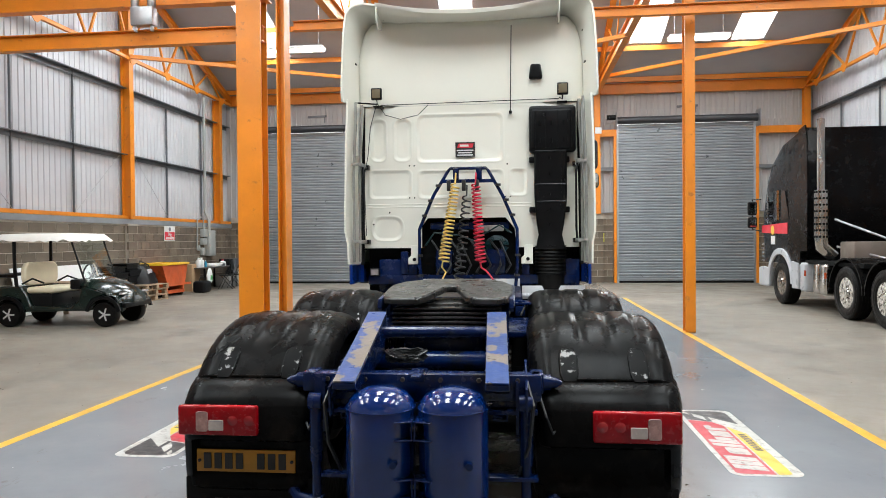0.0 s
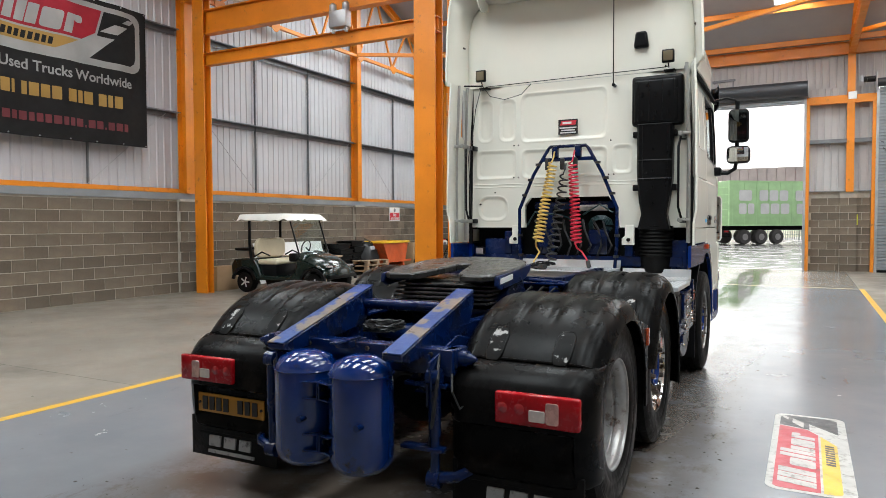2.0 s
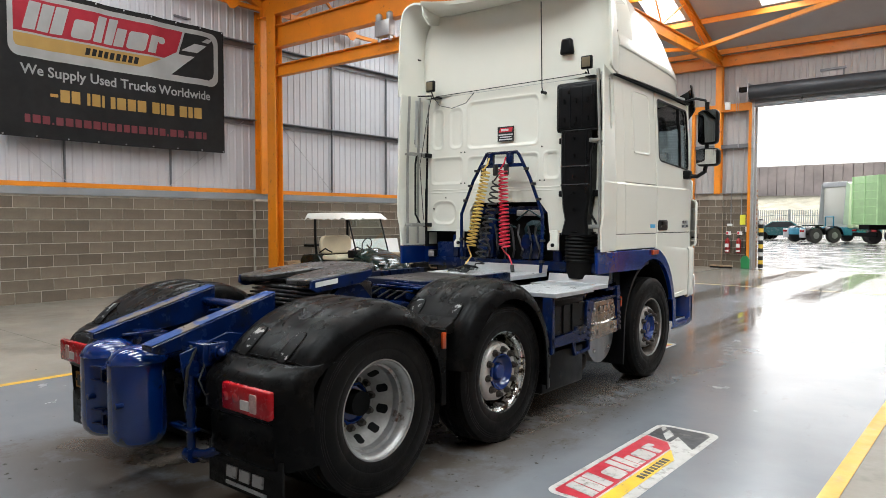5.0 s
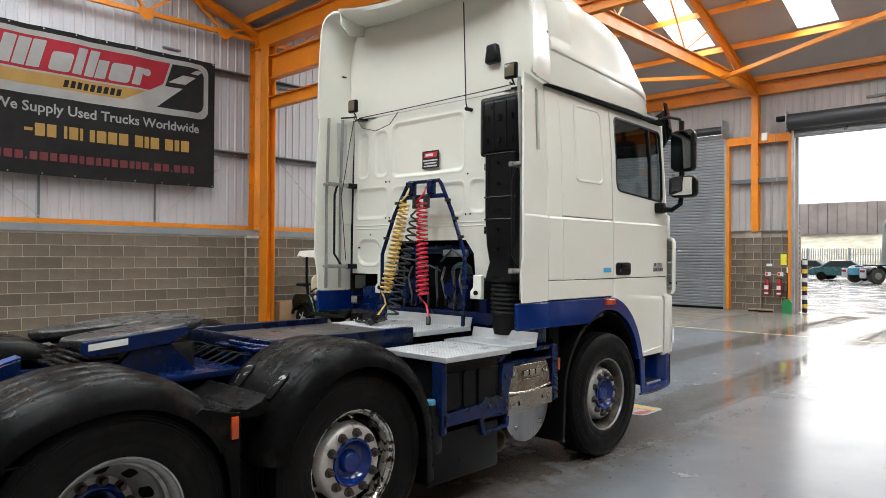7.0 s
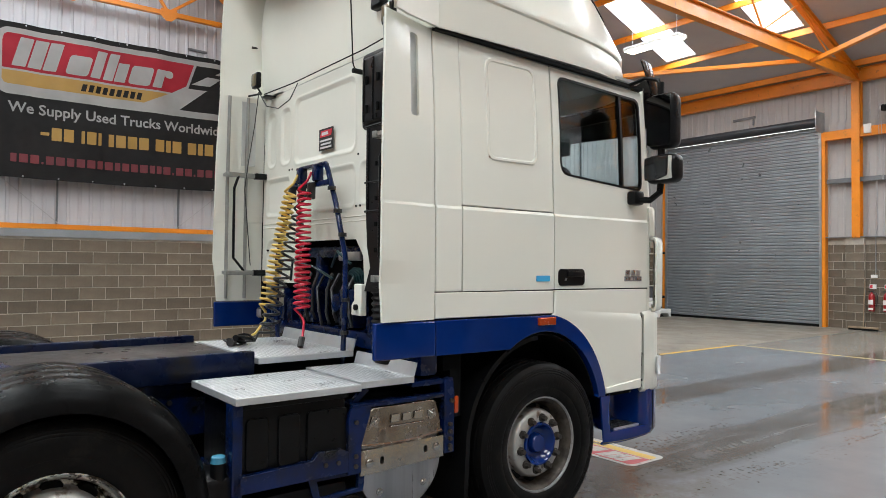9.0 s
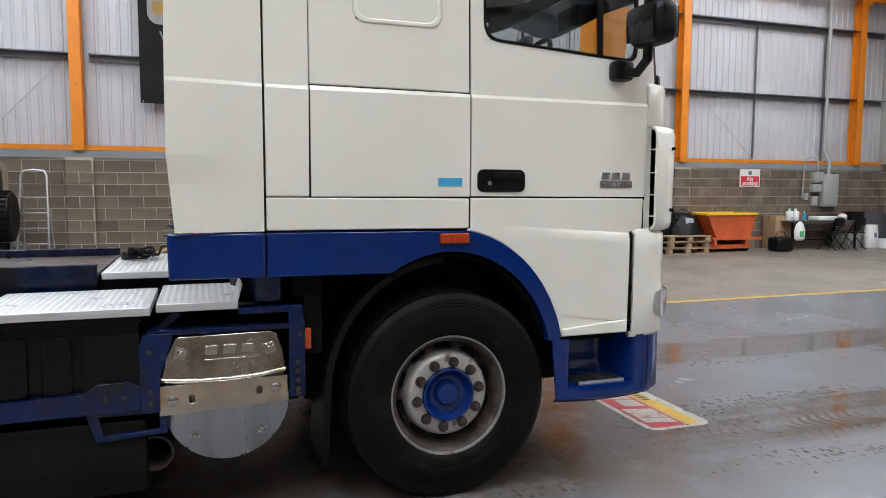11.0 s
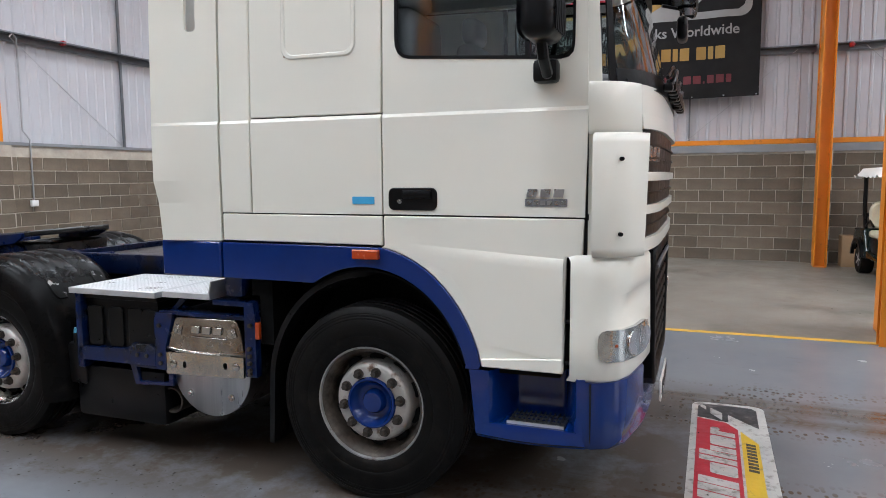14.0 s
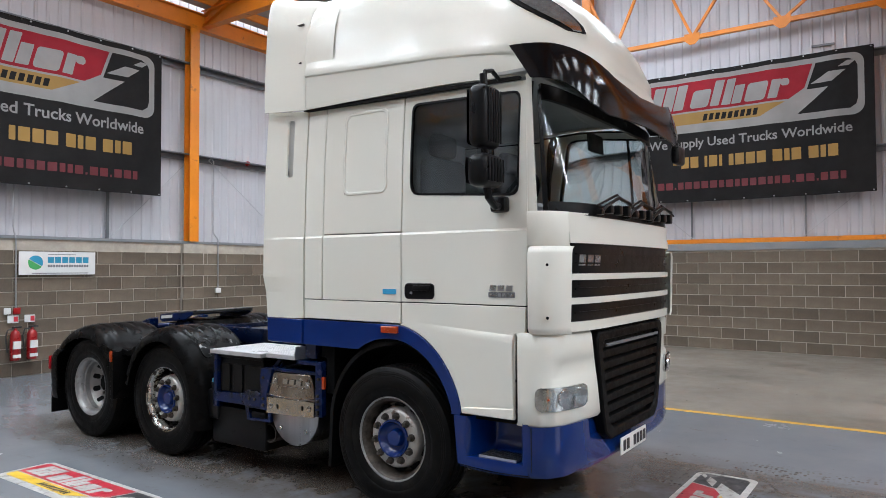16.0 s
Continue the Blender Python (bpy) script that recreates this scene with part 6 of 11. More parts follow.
for x0, x1 in ((-0.47, -0.245), (0.315, 0.54)):
    bm = B()
    box(bm, x0, x1, 3.17, 3.23, 0.745, 0.765, 0.004)
    prism(bm, [(x0, 0.765), (x1, 0.765), (x1 if x0 > 0 else x1 - 0.08, 0.82), (x0 + 0.08 if x0 > 0 else x0, 0.86)], "y", 3.225, 3.233)
    part("tank_arm", box(B(), x0, x1, 3.13, 3.19, 0.45, 0.47, 0.004), BLUEC, CH, "blue tank mounting arm", bevel=0.003)
    part("tank_arm", bm, BLUEC, CH, "blue tank mounting arm", bevel=0.003)
    bm = B()
    xm = (x0 + x1) / 2
    for dx, dz in ((-0.05, 0.0), (0.05, 0.0), (0.0, 0.04)):
        cyl(bm, (xm + dx, 3.22, 0.79 + dz), (xm + dx, 3.214, 0.79 + dz), 0.011, n=6)
    part("arm_bolts", bm, NUT, CH, kind="stuff")
    # side cheek of the coupling ramp and the loose lines behind it
    bm = B()
    xs = x0 + 0.05 if x0 < 0 else x1 - 0.05
    prism(bm, [(3.10, 0.88), (3.40, 0.965), (3.55, 0.93), (3.55, 0.80), (3.30, 0.70), (3.12, 0.74)], "x", xs - 0.006, xs + 0.006, [arc(3.36, 0.83, 0.045, 0.045, 0, 330, 11)])
    part("ramp_cheek", bm, BLUEC, CH, "blue ramp side plate with a round hole", bevel=0.003)
    bm = B()
    sg = 1 if x0 > 0 else -1
    tube(bm, [(xs, 3.20, 0.90), (xs + sg * 0.03, 3.13, 0.80), (xs + sg * 0.01, 3.12, 0.62), (xs - sg * 0.04, 3.18, 0.46), (xs - sg * 0.02, 3.3, 0.40)], 0.009, 6)
    tube(bm, [(xs + sg * 0.05, 3.24, 0.86), (xs + sg * 0.09, 3.16, 0.74), (xs + sg * 0.12, 3.18, 0.66), (xs + sg * 0.16, 3.24, 0.70)], 0.006, 6)
    part("air_line", bm, BHOSE, CH, "thin black air line")
bm = B()
for i in range(6):
    cyl(bm, (-0.45 + 0.18 * i, 3.198, 0.90), (-0.45 + 0.18 * i, 3.186, 0.90), 0.012, n=6)
part("beam_bolts", bm, NUT, CH, kind="stuff")
for s, xo in ((-1, -0.50), (1, 0.486)):
    bm = B()
    tube(bm, [(xo, 3.165, 0.80), (xo, 3.165, 0.31)], 0.024, 12)
    tube(bm, [(xo, 3.165, 0.78), (xo, 3.165, 0.52)], 0.031, 12)
    for z in (0.80, 0.315):
        tube(bm, [(xo - 0.03, 3.165, z), (xo + 0.03, 3.165, z)], 0.042, 14)
    part("damper", bm, BLUEC, CH, "blue suspension damper")
    bm = B()
    tube(bm, [(xo + s * 0.02, 3.28, 0.875), (xo + s * 0.12, 3.28, 0.875), (xo + s * 0.125, 3.28, 0.875), (xo + s * 0.15, 3.27, 0.878), (xo + s * 0.172, 3.265, 0.879)], [0.040, 0.040, 0.030, 0.022, 0.008], 14)
    box(bm, min(xo + s * 0.02, xo + s * 0.085), max(xo + s * 0.02, xo + s * 0.085), 3.23, 3.36, 0.83, 0.925, 0.01)
    part("mudguard_stay", bm, BLUEC, CH, "blue mudguard stay")
    bm = B()
    tube(bm, [(xo - s * 0.02, 3.165, 0.315), (xo + s * 0.10, 3.19, 0.33), (xo + s * 0.35, 3.5, 0.45)], 0.028, 10)
    prism(bm, [(3.16, 0.90), (3.30, 0.90), (3.30, 0.66), (3.22, 0.60), (3.16, 0.66)], "x", xo - s * 0.045, xo - s * 0.033)
    part("damper_bracket", bm, BLUEC, CH)
# axle, springs and a loop of wiring between the rails
bm = B()
for y in (5.23, 7.9):
    part("axle", tube(B(), [(-1.0, y, 0.52), (1.0, y, 0.52)], 0.075, 14), DARK, CH, "dark axle")
tube(bm, [(-1.0, 3.96, 0.52), (1.0, 3.96, 0.52)], 0.075, 14)
lathe(bm, [(0.10, -0.22), (0.2, -0.1), (0.23, 0.0), (0.2, 0.1), (0.10, 0.22)], "y", (0, 3.96, 0.55), 20)
part("axle", bm, DARK, CH, "dark axle")
bm = B()
for y in (3.62, 4.30):
    for x in (-0.62, 0.62):
        part("air_spring", lathe(B(), [(0.10, 0.50), (0.14, 0.56), (0.13, 0.62), (0.14, 0.68), (0.13, 0.74), (0.09, 0.78)], "z", (x, y, 0), 16), BLACKP, CH)
bm.free()
rg = random.Random(4)
for i in range(9):
    pts = []
    for k in range(10):
        g = 2 * math.pi * k / 9 * 1.3 + i
        pts.append((-0.16 + (0.10 + 0.02 * rg.random()) * math.cos(g), 3.75 + (0.12 + 0.03 * rg.random()) * math.sin(g), 0.90 + 0.05 * rg.random()))
    part("wiring_loop", tube(B(), pts, 0.006, 5), BHOSE, CH, "coiled black wiring")
part("valve_block", box(B(), -0.25, 0.25, 4.25, 4.75, 0.78, 0.96, 0.02), BLUEC, CH)
part("valve_block", box(B(), -0.12, 0.20, 3.55, 3.75, 0.70, 0.82, 0.02), BLUEC, CH)
part("ramp_bar", tube(B(), [(-0.29, 3.74, 1.05), (0.36, 3.74, 1.05)], 0.032, 12), BLUEC, CH, "blue cross bar between the ramps")

# fifth wheel
FW = part("fifth_wheel", B(), GREASE, TR, "greasy fifth-wheel coupling plate")
FX = 0.028
half = [(0.96 * a, b) for a, b in ((0.043, 4.47), (0.052, 4.42), (0.07, 4.36), (0.125, 4.13), (0.17, 4.045), (0.23, 4.02), (0.33, 4.025), (0.385, 4.07), (0.415, 4.20), (0.42, 4.40), (0.415, 4.56), (0.36, 4.70), (0.24, 4.80), (0.10, 4.845))]
outl = [(FX + a, b) for a, b in half] + [(FX - a, b) for a, b in half[::-1]] + [(FX - 0.03, 4.505), (FX, 4.52), (FX + 0.03, 4.505)]
bm = B()
prism(bm, outl, "z", 0, 0.045)
for v in bm.verts:
    v.co.z += 1.170 + (v.co.y - 4.05) * 0.085
part("top_plate", bm, GREASE, FW, "grease-black coupling plate", bevel=0.012)
SIDEB = mat("grimy_side_plate", (0.001, 0.014, 0.085), 0.3, var=0.4, spec=0.25, stain=(0.006, 0.006, 0.006), amount=0.4, sscale=6)
for s in (-1, 1):
    x = FX + s * 0.394
    bm = B()
    prism(bm, [(4.07, 1.205), (4.62, 1.250), (4.62, 1.215), (4.52, 1.165), (4.40, 1.15), (4.11, 1.125), (4.06, 1.15)], "x", x - 0.013, x + 0.013)
    part("side_plate", bm, SIDEB, FW, "blue side plate", bevel=0.004)
    part("maker_strip", prism(B(), [(4.095, 1.160), (4.29, 1.177), (4.29, 1.210), (4.095, 1.193)], "x", x + s * 0.013, x + s * 0.017), PLATEW, FW, "white sticker strip")
bm = B()
for s in (-1, 1):
    prism(bm, [(4.16, 0.97), (4.71, 0.97), (4.54, 1.15), (4.34, 1.15)], "x", FX + s * 0.345 - 0.03, FX + s * 0.345 + 0.03)
box(bm, -0.48, 0.54, 4.14, 4.90, 0.965, 1.0, 0.005)
part("mounting", bm, BLUEC, FW, "blue mounting brackets")
bm = B()
box(bm, -0.30, 0.36, 4.27, 4.70, 1.0, 1.16, 0.02)
part("jaw_housing", bm, GREASE, FW)
rgf = random.Random(12)
for i in range(9):
    x = -0.2 + 0.085 * i
    z = 1.10 + 0.03 * rgf.random()
    bm = B()
    tube(bm, [(x, 4.80, z - 0.08), (x + 0.03, 4.90, z - 0.03), (x + 0.05 * rgf.uniform(-1, 1), 5.00, z - 0.05), (x + 0.02, 5.10, z - 0.10)], 0.008, 6)
    part("air_hose", bm, OILH, CH, "grimy black air hose")
bm = B()
for x, y, a, z in ((0.20, 5.02, 0.05, 1.09), (0.36, 5.06, 0.04, 1.10), (0.48, 5.00, 0.035, 1.08)):
    box(bm, x - a, x + a, y - 0.05, y + 0.05, 1.0, z, 0.012)
    cyl(bm, (x, y, z), (x, y, z + 0.03), 0.018, n=12)
box(bm, 0.10, 0.56, 4.96, 5.10, 1.085, 1.10, 0.004)
part("valve_bracket", bm, BLUEC, CH, "blue valve bracket")
for i in range(5):
    part("lock_plate", box(B(), -0.30, 0.355, 4.07 + 0.018 * i, 4.28, 1.03 + 0.025 * i, 1.044 + 0.025 * i, 0.003), GREASE, FW)
bm = B()
tube(bm, [(0.3, 4.95, 1.12), (0.55, 5.1, 1.09), (0.75, 5.12, 1.09)], 0.014, 8)
tube(bm, [(0.75, 5.06, 1.10), (0.95, 5.06, 1.10), (0.97, 5.12, 1.10), (0.95, 5.18, 1.10), (0.75, 5.18, 1.10), (0.73, 5.12, 1.10)], 0.012, 8, closed=True)
part("release_handle", bm, BLUEC, FW, "blue release handle")

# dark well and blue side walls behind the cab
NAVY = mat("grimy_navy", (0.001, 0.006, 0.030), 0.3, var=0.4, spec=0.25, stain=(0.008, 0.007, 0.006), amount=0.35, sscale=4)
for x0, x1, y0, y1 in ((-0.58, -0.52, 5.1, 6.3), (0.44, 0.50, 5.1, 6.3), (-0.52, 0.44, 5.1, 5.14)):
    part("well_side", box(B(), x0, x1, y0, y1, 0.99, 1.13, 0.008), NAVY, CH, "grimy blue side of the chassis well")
bm = B()
box(bm, -0.55, 0.47, 5.12, 6.3, 1.07, 1.085)
part("well_cover", bm, mat("brown_cover", (0.05, 0.042, 0.038), 0.35, var=0.3), CH, "dusty brown cover sheet")
part("valve_block", box(B(), -0.25, 0.1, 5.15, 5.9, 0.9, 1.05, 0.02), BLUEC, CH)
part("valve_block", box(B(), 0.1, 0.4, 5.0, 5.2, 0.95, 1.1, 0.02), BLUEC, CH)

# chequer deck plates
def deck(name, x0, x1, y0, y1, z, lip=False):
    bm = B()
    box(bm, x0, x1, y0, y1, z - 0.035, z)
    d = part(name, bm, CHEQ, CH, "aluminium chequer deck plate", bevel=0.003)
    bm = B()
    st = 0.029
    ny, nx = int((y1 - y0 - 0.02) / st), int((x1 - x0 - 0.02) / st)
    for j in range(ny):
        for i in range(nx):
            cx, cy = x0 + 0.03 + i * st, y0 + 0.03 + j * st
            a = 0.010 if (i + j) % 2 else 0.006
            b = 0.006 if (i + j) % 2 else 0.010
            v = [bm.verts.new(p) for p in ((cx - a, cy - b, z), (cx + a, cy - b, z), (cx + a, cy + b, z), (cx - a, cy + b, z), (cx, cy, z + 0.003))]
            for q in ((0, 1, 4), (1, 2, 4), (2, 3, 4), (3, 0, 4)):
                bm.faces.new([v[k] for k in q])
    part("tread_studs", bm, STUD, d, kind="stuff")
    if lip:
        bm = B()
        prism(bm, [(y1 - 0.008, z), (y1, z), (y1 + 0.02, z + 0.07), (y1 + 0.012, z + 0.07)], "x", x0, x1)
        part("plate_lip", bm, CHEQ, d)
    return d


deck("deck_plate", 0.57, 1.175, 5.93, 6.58, 1.015)
deck("deck_plate", 0.52, 1.14, 6.60, 6.93, 1.02, True)
deck("deck_plate", -0.50, 0.50, 6.32, 6.93, 1.09, True)
deck("deck_plate", -1.175, -0.57, 5.93, 6.58, 1.015)

# battery boxes, silencer and tanks along both sides
for s in (-1, 1):
    bm = B()
    box(bm, s * 0.62, s * 1.10, 5.98, 6.53, 0.60, 0.955, 0.01)
    bt = part("battery_box", bm, BLACKP, CH, "black battery box")
    bm = B()
    for y in (6.06, 6.22, 6.37, 6.48):
        prism(bm, rrect(y - 0.055, y + 0.055, 0.66, 0.90, 0.02, 3), "x", s * 1.10, s * 1.114)
    part("box_rib", bm, BLACKP, bt, bevel=0.004)
    bm = B()
    prism(bm, [(5.97, 0.945), (6.54, 0.945), (6.54, 0.972), (5.97, 0.972)], "x", s * 0.62, s * 1.118)
    part("box_lid", bm, BLACKP, bt, "black lid", bevel=0.006)
    bm = B()
    prism(bm, [(5.94, 0.57), (5.94, 0.650), (6.33, 0.665), (6.36, 0.700), (6.49, 0.700), (6.53, 0.678), (6.53, 0.575)], "x", s * 1.085, s * 1.14)
    box(bm, s * 0.60, s * 1.10, 5.96, 6.53, 0.60, 0.622, 0.004)
    box(bm, s * 1.05, s * 1.14, 5.93, 5.98, 0.52, 0.98, 0.008)
    prism(bm, [(6.529, 0.56), (6.529, 0.84), (6.545, 0.895), (6.665, 0.895), (6.655, 0.85), (6.606, 0.70), (6.606, 0.56)], "x", s * 1.10, s * 1.138)
    prism(bm, [(6.317, 0.572), (6.640, 0.566), (6.63, 0.462), (6.356, 0.447)], "x", s * 1.09, s * 1.12, [[(6.366, 0.555), (6.600, 0.552), (6.60, 0.482), (6.385, 0.470)]])
    box(bm, s * 0.95, s * 1.125, 6.56, 7.16, 0.882, 0.905, 0.004)
    box(bm, s * 0.95, s * 1.12, 6.93, 7.17, 0.955, 0.985, 0.006)
    prism(bm, [(7.145, 0.57), (7.145, 0.985), (7.205, 0.985), (7.216, 0.90), (7.216, 0.57)], "x", s * 1.08, s * 1.13)
    prism(bm, [(6.585, 0.90), (6.63, 0.90), (6.70, 0.96), (6.66, 0.97)], "x", s * 1.03, s * 1.06)
    part("carrier_frame", bm, BLUEC, CH, "blue folded bracket frame", bevel=0.003)
    for y, z in ((6.57, 0.60), (6.57, 0.65), (6.40, 0.635), (6.47, 0.635), (6.57, 0.82), (7.18, 0.59), (7.18, 0.61), (7.18, 0.65), (7.18, 0.69), (7.18, 0.73), (7.19, 0.86)):
        bm = B()
        cyl(bm, (s * 1.128, y, z), (s * 1.150, y, z), 0.012, n=6)
        part("frame_bolt", bm, NUT, CH)
    bm = B()
    box(bm, s * 0.75, s * 1.10, 5.86, 6.55, 0.20, 0.53, 0.03)
    part("lower_box", bm, BLACKP, CH, "black air box")
    bm = B()
    rows = []
    for y in (6.60, 6.66, 6.75, 6.88, 7.02, 7.10, 7.15):
        h = 0.075 * math.sqrt(max(0.0, 1 - ((y - 6.88) / 0.285) ** 2))
        rows.append([(s * 0.60, y, 0.855), (s * 0.70, y, 0.855 + h), (s * 0.98, y, 0.855 + h), (s * 1.06, y, 0.855 + 0.5 * h), (s * 1.08, y, 0.845)])
    bm = B()
    grid(bm, rows)
    part("silencer_top", bm, BLACKP, CH, smooth=60, thick=0.006)
    # silencer: drum, curved shield and band
    SY, SZ = 6.88, 0.572
    bm = B()
    lathe(bm, [(0.0, 0.0), (0.25, 0.0), (0.265, 0.01), (0.265, 0.45), (0.25, 0.46), (0.0, 0.46)], "x", (0.64 if s > 0 else -1.10, SY, SZ), 48)
    dr = part("silencer", bm, BRUSHED, CH, "brushed steel silencer drum")
    for k in range(4):
        g = radians(45 + 90 * k)
        bm = B()
        y, z = SY + 0.2 * math.cos(g), SZ + 0.2 * math.sin(g)
        lathe(bm, [(0.020, 0.0), (0.020, s * 0.005), (0.014, s * 0.006), (0.010, s * 0.012), (0.0, s * 0.012)], "x", (s * 1.10, y, z), 14)
        part("drum_bolt", bm, STAIN, dr)
    bm = B()
    pts = [(6.665, 0.862), (6.685, 0.874), (7.065, 0.878), (7.09, 0.866), (7.118, 0.79), (7.13, 0.700), (7.02, 0.682), (6.90, 0.674), (6.77, 0.676), (6.608, 0.688), (6.63, 0.79)]
    prism(bm, pts, "x", s * 1.105, s * 1.122)
    sh = part("heat_shield", bm, HEATST, dr, "heat-stained stainless shield", bevel=0.006)
    bm = B()
    rows = []
    for y, z in ((6.608, 0.690), (6.69, 0.681), (6.77, 0.677), (6.90, 0.675), (7.02, 0.683), (7.13, 0.701)):
        rows.append([(s * 1.121, y, z + 0.008), (s * 1.126, y, z + 0.001), (s * 1.138, y, z - 0.004)])
    grid(bm, rows)
    part("shield_lip", bm, BANDST, sh, "flared bright lower edge", thick=0.003)
    for o in block_letters(3, 0.055, 0.042, 0.02, 0.15):
        bm = B()
        prism(bm, [(6.785 + a if s > 0 else 7.015 - a, 0.788 + b) for a, b in o], "x", s * 1.122, s * 1.134)
        part("embossed_mark", bm, STAIN, sh, bevel=0.003)
    part("embossed_bar", box(B(), min(s * 1.122, s * 1.133), max(s * 1.122, s * 1.133), 6.785, 7.02, 0.764, 0.772), STAIN, sh, bevel=0.003)
    for y, t in ((6.69, 0.5), (7.06, -0.5)):
        bm = B()
        prism(bm, [(y + 0.036 * math.cos(t + a), 0.802 + 0.036 * math.sin(t + a)) for a in (0, 1.57, 3.14, 4.71)], "x", s * 1.122, s * 1.129)
        lathe(bm, [(0.021, 0.0), (0.021, s * 0.004), (0.012, s * 0.005), (0.012, s * 0.014), (0.0, s * 0.014)], "x", (s * 1.129, y, 0.802), 12)
        part("shield_bolt", bm, STAIN, sh, bevel=0.002)
    bm = B()
    prism(bm, [(6.602, 0.668), (7.135, 0.676), (7.135, 0.560), (6.602, 0.540)], "x", s * 1.12, s * 1.135, [rrect(6.72, 6.745, 0.585, 0.622, 0.011), rrect(7.0, 7.025, 0.60, 0.637, 0.011)])
    bd = part("shield_band", bm, BANDST, dr, "stained stainless band", bevel=0.003)
    for y, z in ((6.655, 0.600), (7.085, 0.620)):
        bm = B()
        lathe(bm, [(0.024, 0.0), (0.022, s * 0.006), (0.012, s * 0.010), (0.0, s * 0.010)], "x", (s * 1.135, y, z), 16)
        part("band_bolt", bm, STAIN, bd)
    bm = B()
    box(bm, s * 1.11, s * 1.135, 7.216, 7.244, 0.785, 0.88, 0.006)
    part("side_marker", bm, AMBER, CH, "amber side marker lamp")
    bm = B()
    lathe(bm, [(0.064, 0.0), (0.064, s * 0.36), (0.068, s * 0.375), (0.078, s * 0.375), (0.077, s * 0.30), (0.075, 0.0)], "x", (s * 0.70, 6.575, 0.36), 24, caps=False)
    part("exhaust_pipe", bm, RUSTP, CH, "rusty exhaust tail pipe with an open end", smooth=50)
    # inner front mudguard flap
    bm = B()
    o = arc(7.9, 0.55, 0.585, 0.62, 92, 172, 11) + [(7.30, 0.22)]
    rows = [[(s * x, y, z) for y, z in o] for x in (0.75, 1.13)]
    grid(bm, rows)
    part("front_mudguard", bm, BLACKP, CH, "black wheel-arch flap", smooth=60, thick=0.03)
# near-black boxes added to shut out light between the front wheels
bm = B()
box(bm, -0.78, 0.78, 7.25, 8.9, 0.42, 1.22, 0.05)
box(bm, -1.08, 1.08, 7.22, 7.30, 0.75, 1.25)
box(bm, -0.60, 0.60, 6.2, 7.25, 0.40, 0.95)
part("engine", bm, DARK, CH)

bm = B()
box(bm, 0.85, 1.12, 5.80, 5.97, 0.40, 0.66, 0.03)
cyl(bm, (1.08, 5.89, 0.64), (1.08, 5.89, 0.72), 0.036, n=16)
at = part("additive_tank", bm, BLACKP, CH, "small black additive tank")
bm = B()
cyl(bm, (1.08, 5.89, 0.715), (1.08, 5.89, 0.75), 0.035, 0.031, n=20)
part("tank_cap", bm, mat("pale_blue_cap", (0.05, 0.22, 0.33), 0.35), at, "pale blue filler cap", bevel=0.005)

# hose hoop and coiled hoses
HOOP = part("hose_hoop", tube(B(), [(-0.47, 6.88, 1.0), (-0.505, 6.88, 1.30), (-0.505, 6.88, 1.66), (-0.36, 6.89, 2.0), (-0.215, 6.90, 2.24), (-0.19, 6.90, 2.27), (0.17, 6.90, 2.27), (0.195, 6.90, 2.24), (0.33, 6.89, 2.0), (0.475, 6.88, 1.66), (0.475, 6.88, 1.30), (0.45, 6.88, 1.0)], 0.017, 10), BLUEC, TR, "blue tubular hose hoop")
bm = B()
box(bm, -0.27, 0.25, 6.87, 6.90, 2.125, 2.16, 0.004)
box(bm, -0.20, 0.18, 6.87, 6.92, 2.255, 2.275, 0.004)
for x in (-0.13, 0.10):
    box(bm, x - 0.03, x + 0.03, 6.85, 6.91, 2.16, 2.27, 0.01)
part("hoop_bar", bm, BLUEC, HOOP)
bm = B()
for x in (-0.20, -0.05, 0.08):
    box(bm, x - 0.02, x + 0.02, 6.82, 6.87, 2.04, 2.15, 0.01)
for s in (-1, 1):
    for z in (1.2, 1.4, 1.8, 1.95, 2.1):
        xx = lerp([(1.0, 0.47), (1.66, 0.50), (2.0, 0.36), (2.24, 0.215)], z)
        cyl(bm, (s * xx - 0.01, 6.88, z - 0.012), (s * xx - 0.01, 6.88, z + 0.012), 0.027, n=8)
part("hose_coupling", bm, BHOSE, HOOP, kind="stuff")
for nm, m, p, q, r, turns, tail in (("yellow_hose", YHOSE, (-0.13, 6.80, 2.10), (-0.245, 6.69, 1.34), 0.050, 21, [(-0.26, 6.69, 1.29), (-0.22, 6.67, 1.24), (-0.26, 6.62, 1.15), (-0.21, 6.52, 1.115)]),
                                    ("red_hose", RHOSE, (0.07, 6.80, 2.10), (0.115, 6.77, 1.33), 0.050, 21, [(0.12, 6.77, 1.28), (0.17, 6.76, 1.25), (0.22, 6.73, 1.19), (0.245, 6.71, 1.15)]),
                                    ("black_hose", BHOSE, (-0.02, 6.82, 1.98), (-0.09, 6.62, 1.16), 0.05, 14, [(-0.1, 6.55, 1.12), (-0.16, 6.46, 1.11)])):
    bm = B()
    pts = [Vector(p) + Vector((0, 0.05, 0.12)), Vector(p) + Vector((0, 0.02, 0.06))] + helix(p, q, r * 0.8, turns, 12, r) + [Vector(t) for t in tail]
    tube(bm, pts, 0.0085, 6)
    part(nm, bm, m, HOOP, nm.split("_")[0] + " coiled air hose", smooth=80)
part("hose_head", tube(B(), [(0.242, 6.712, 1.16), (0.262, 6.69, 1.105)], 0.020, 10), BHOSE, HOOP, "black hose coupling")
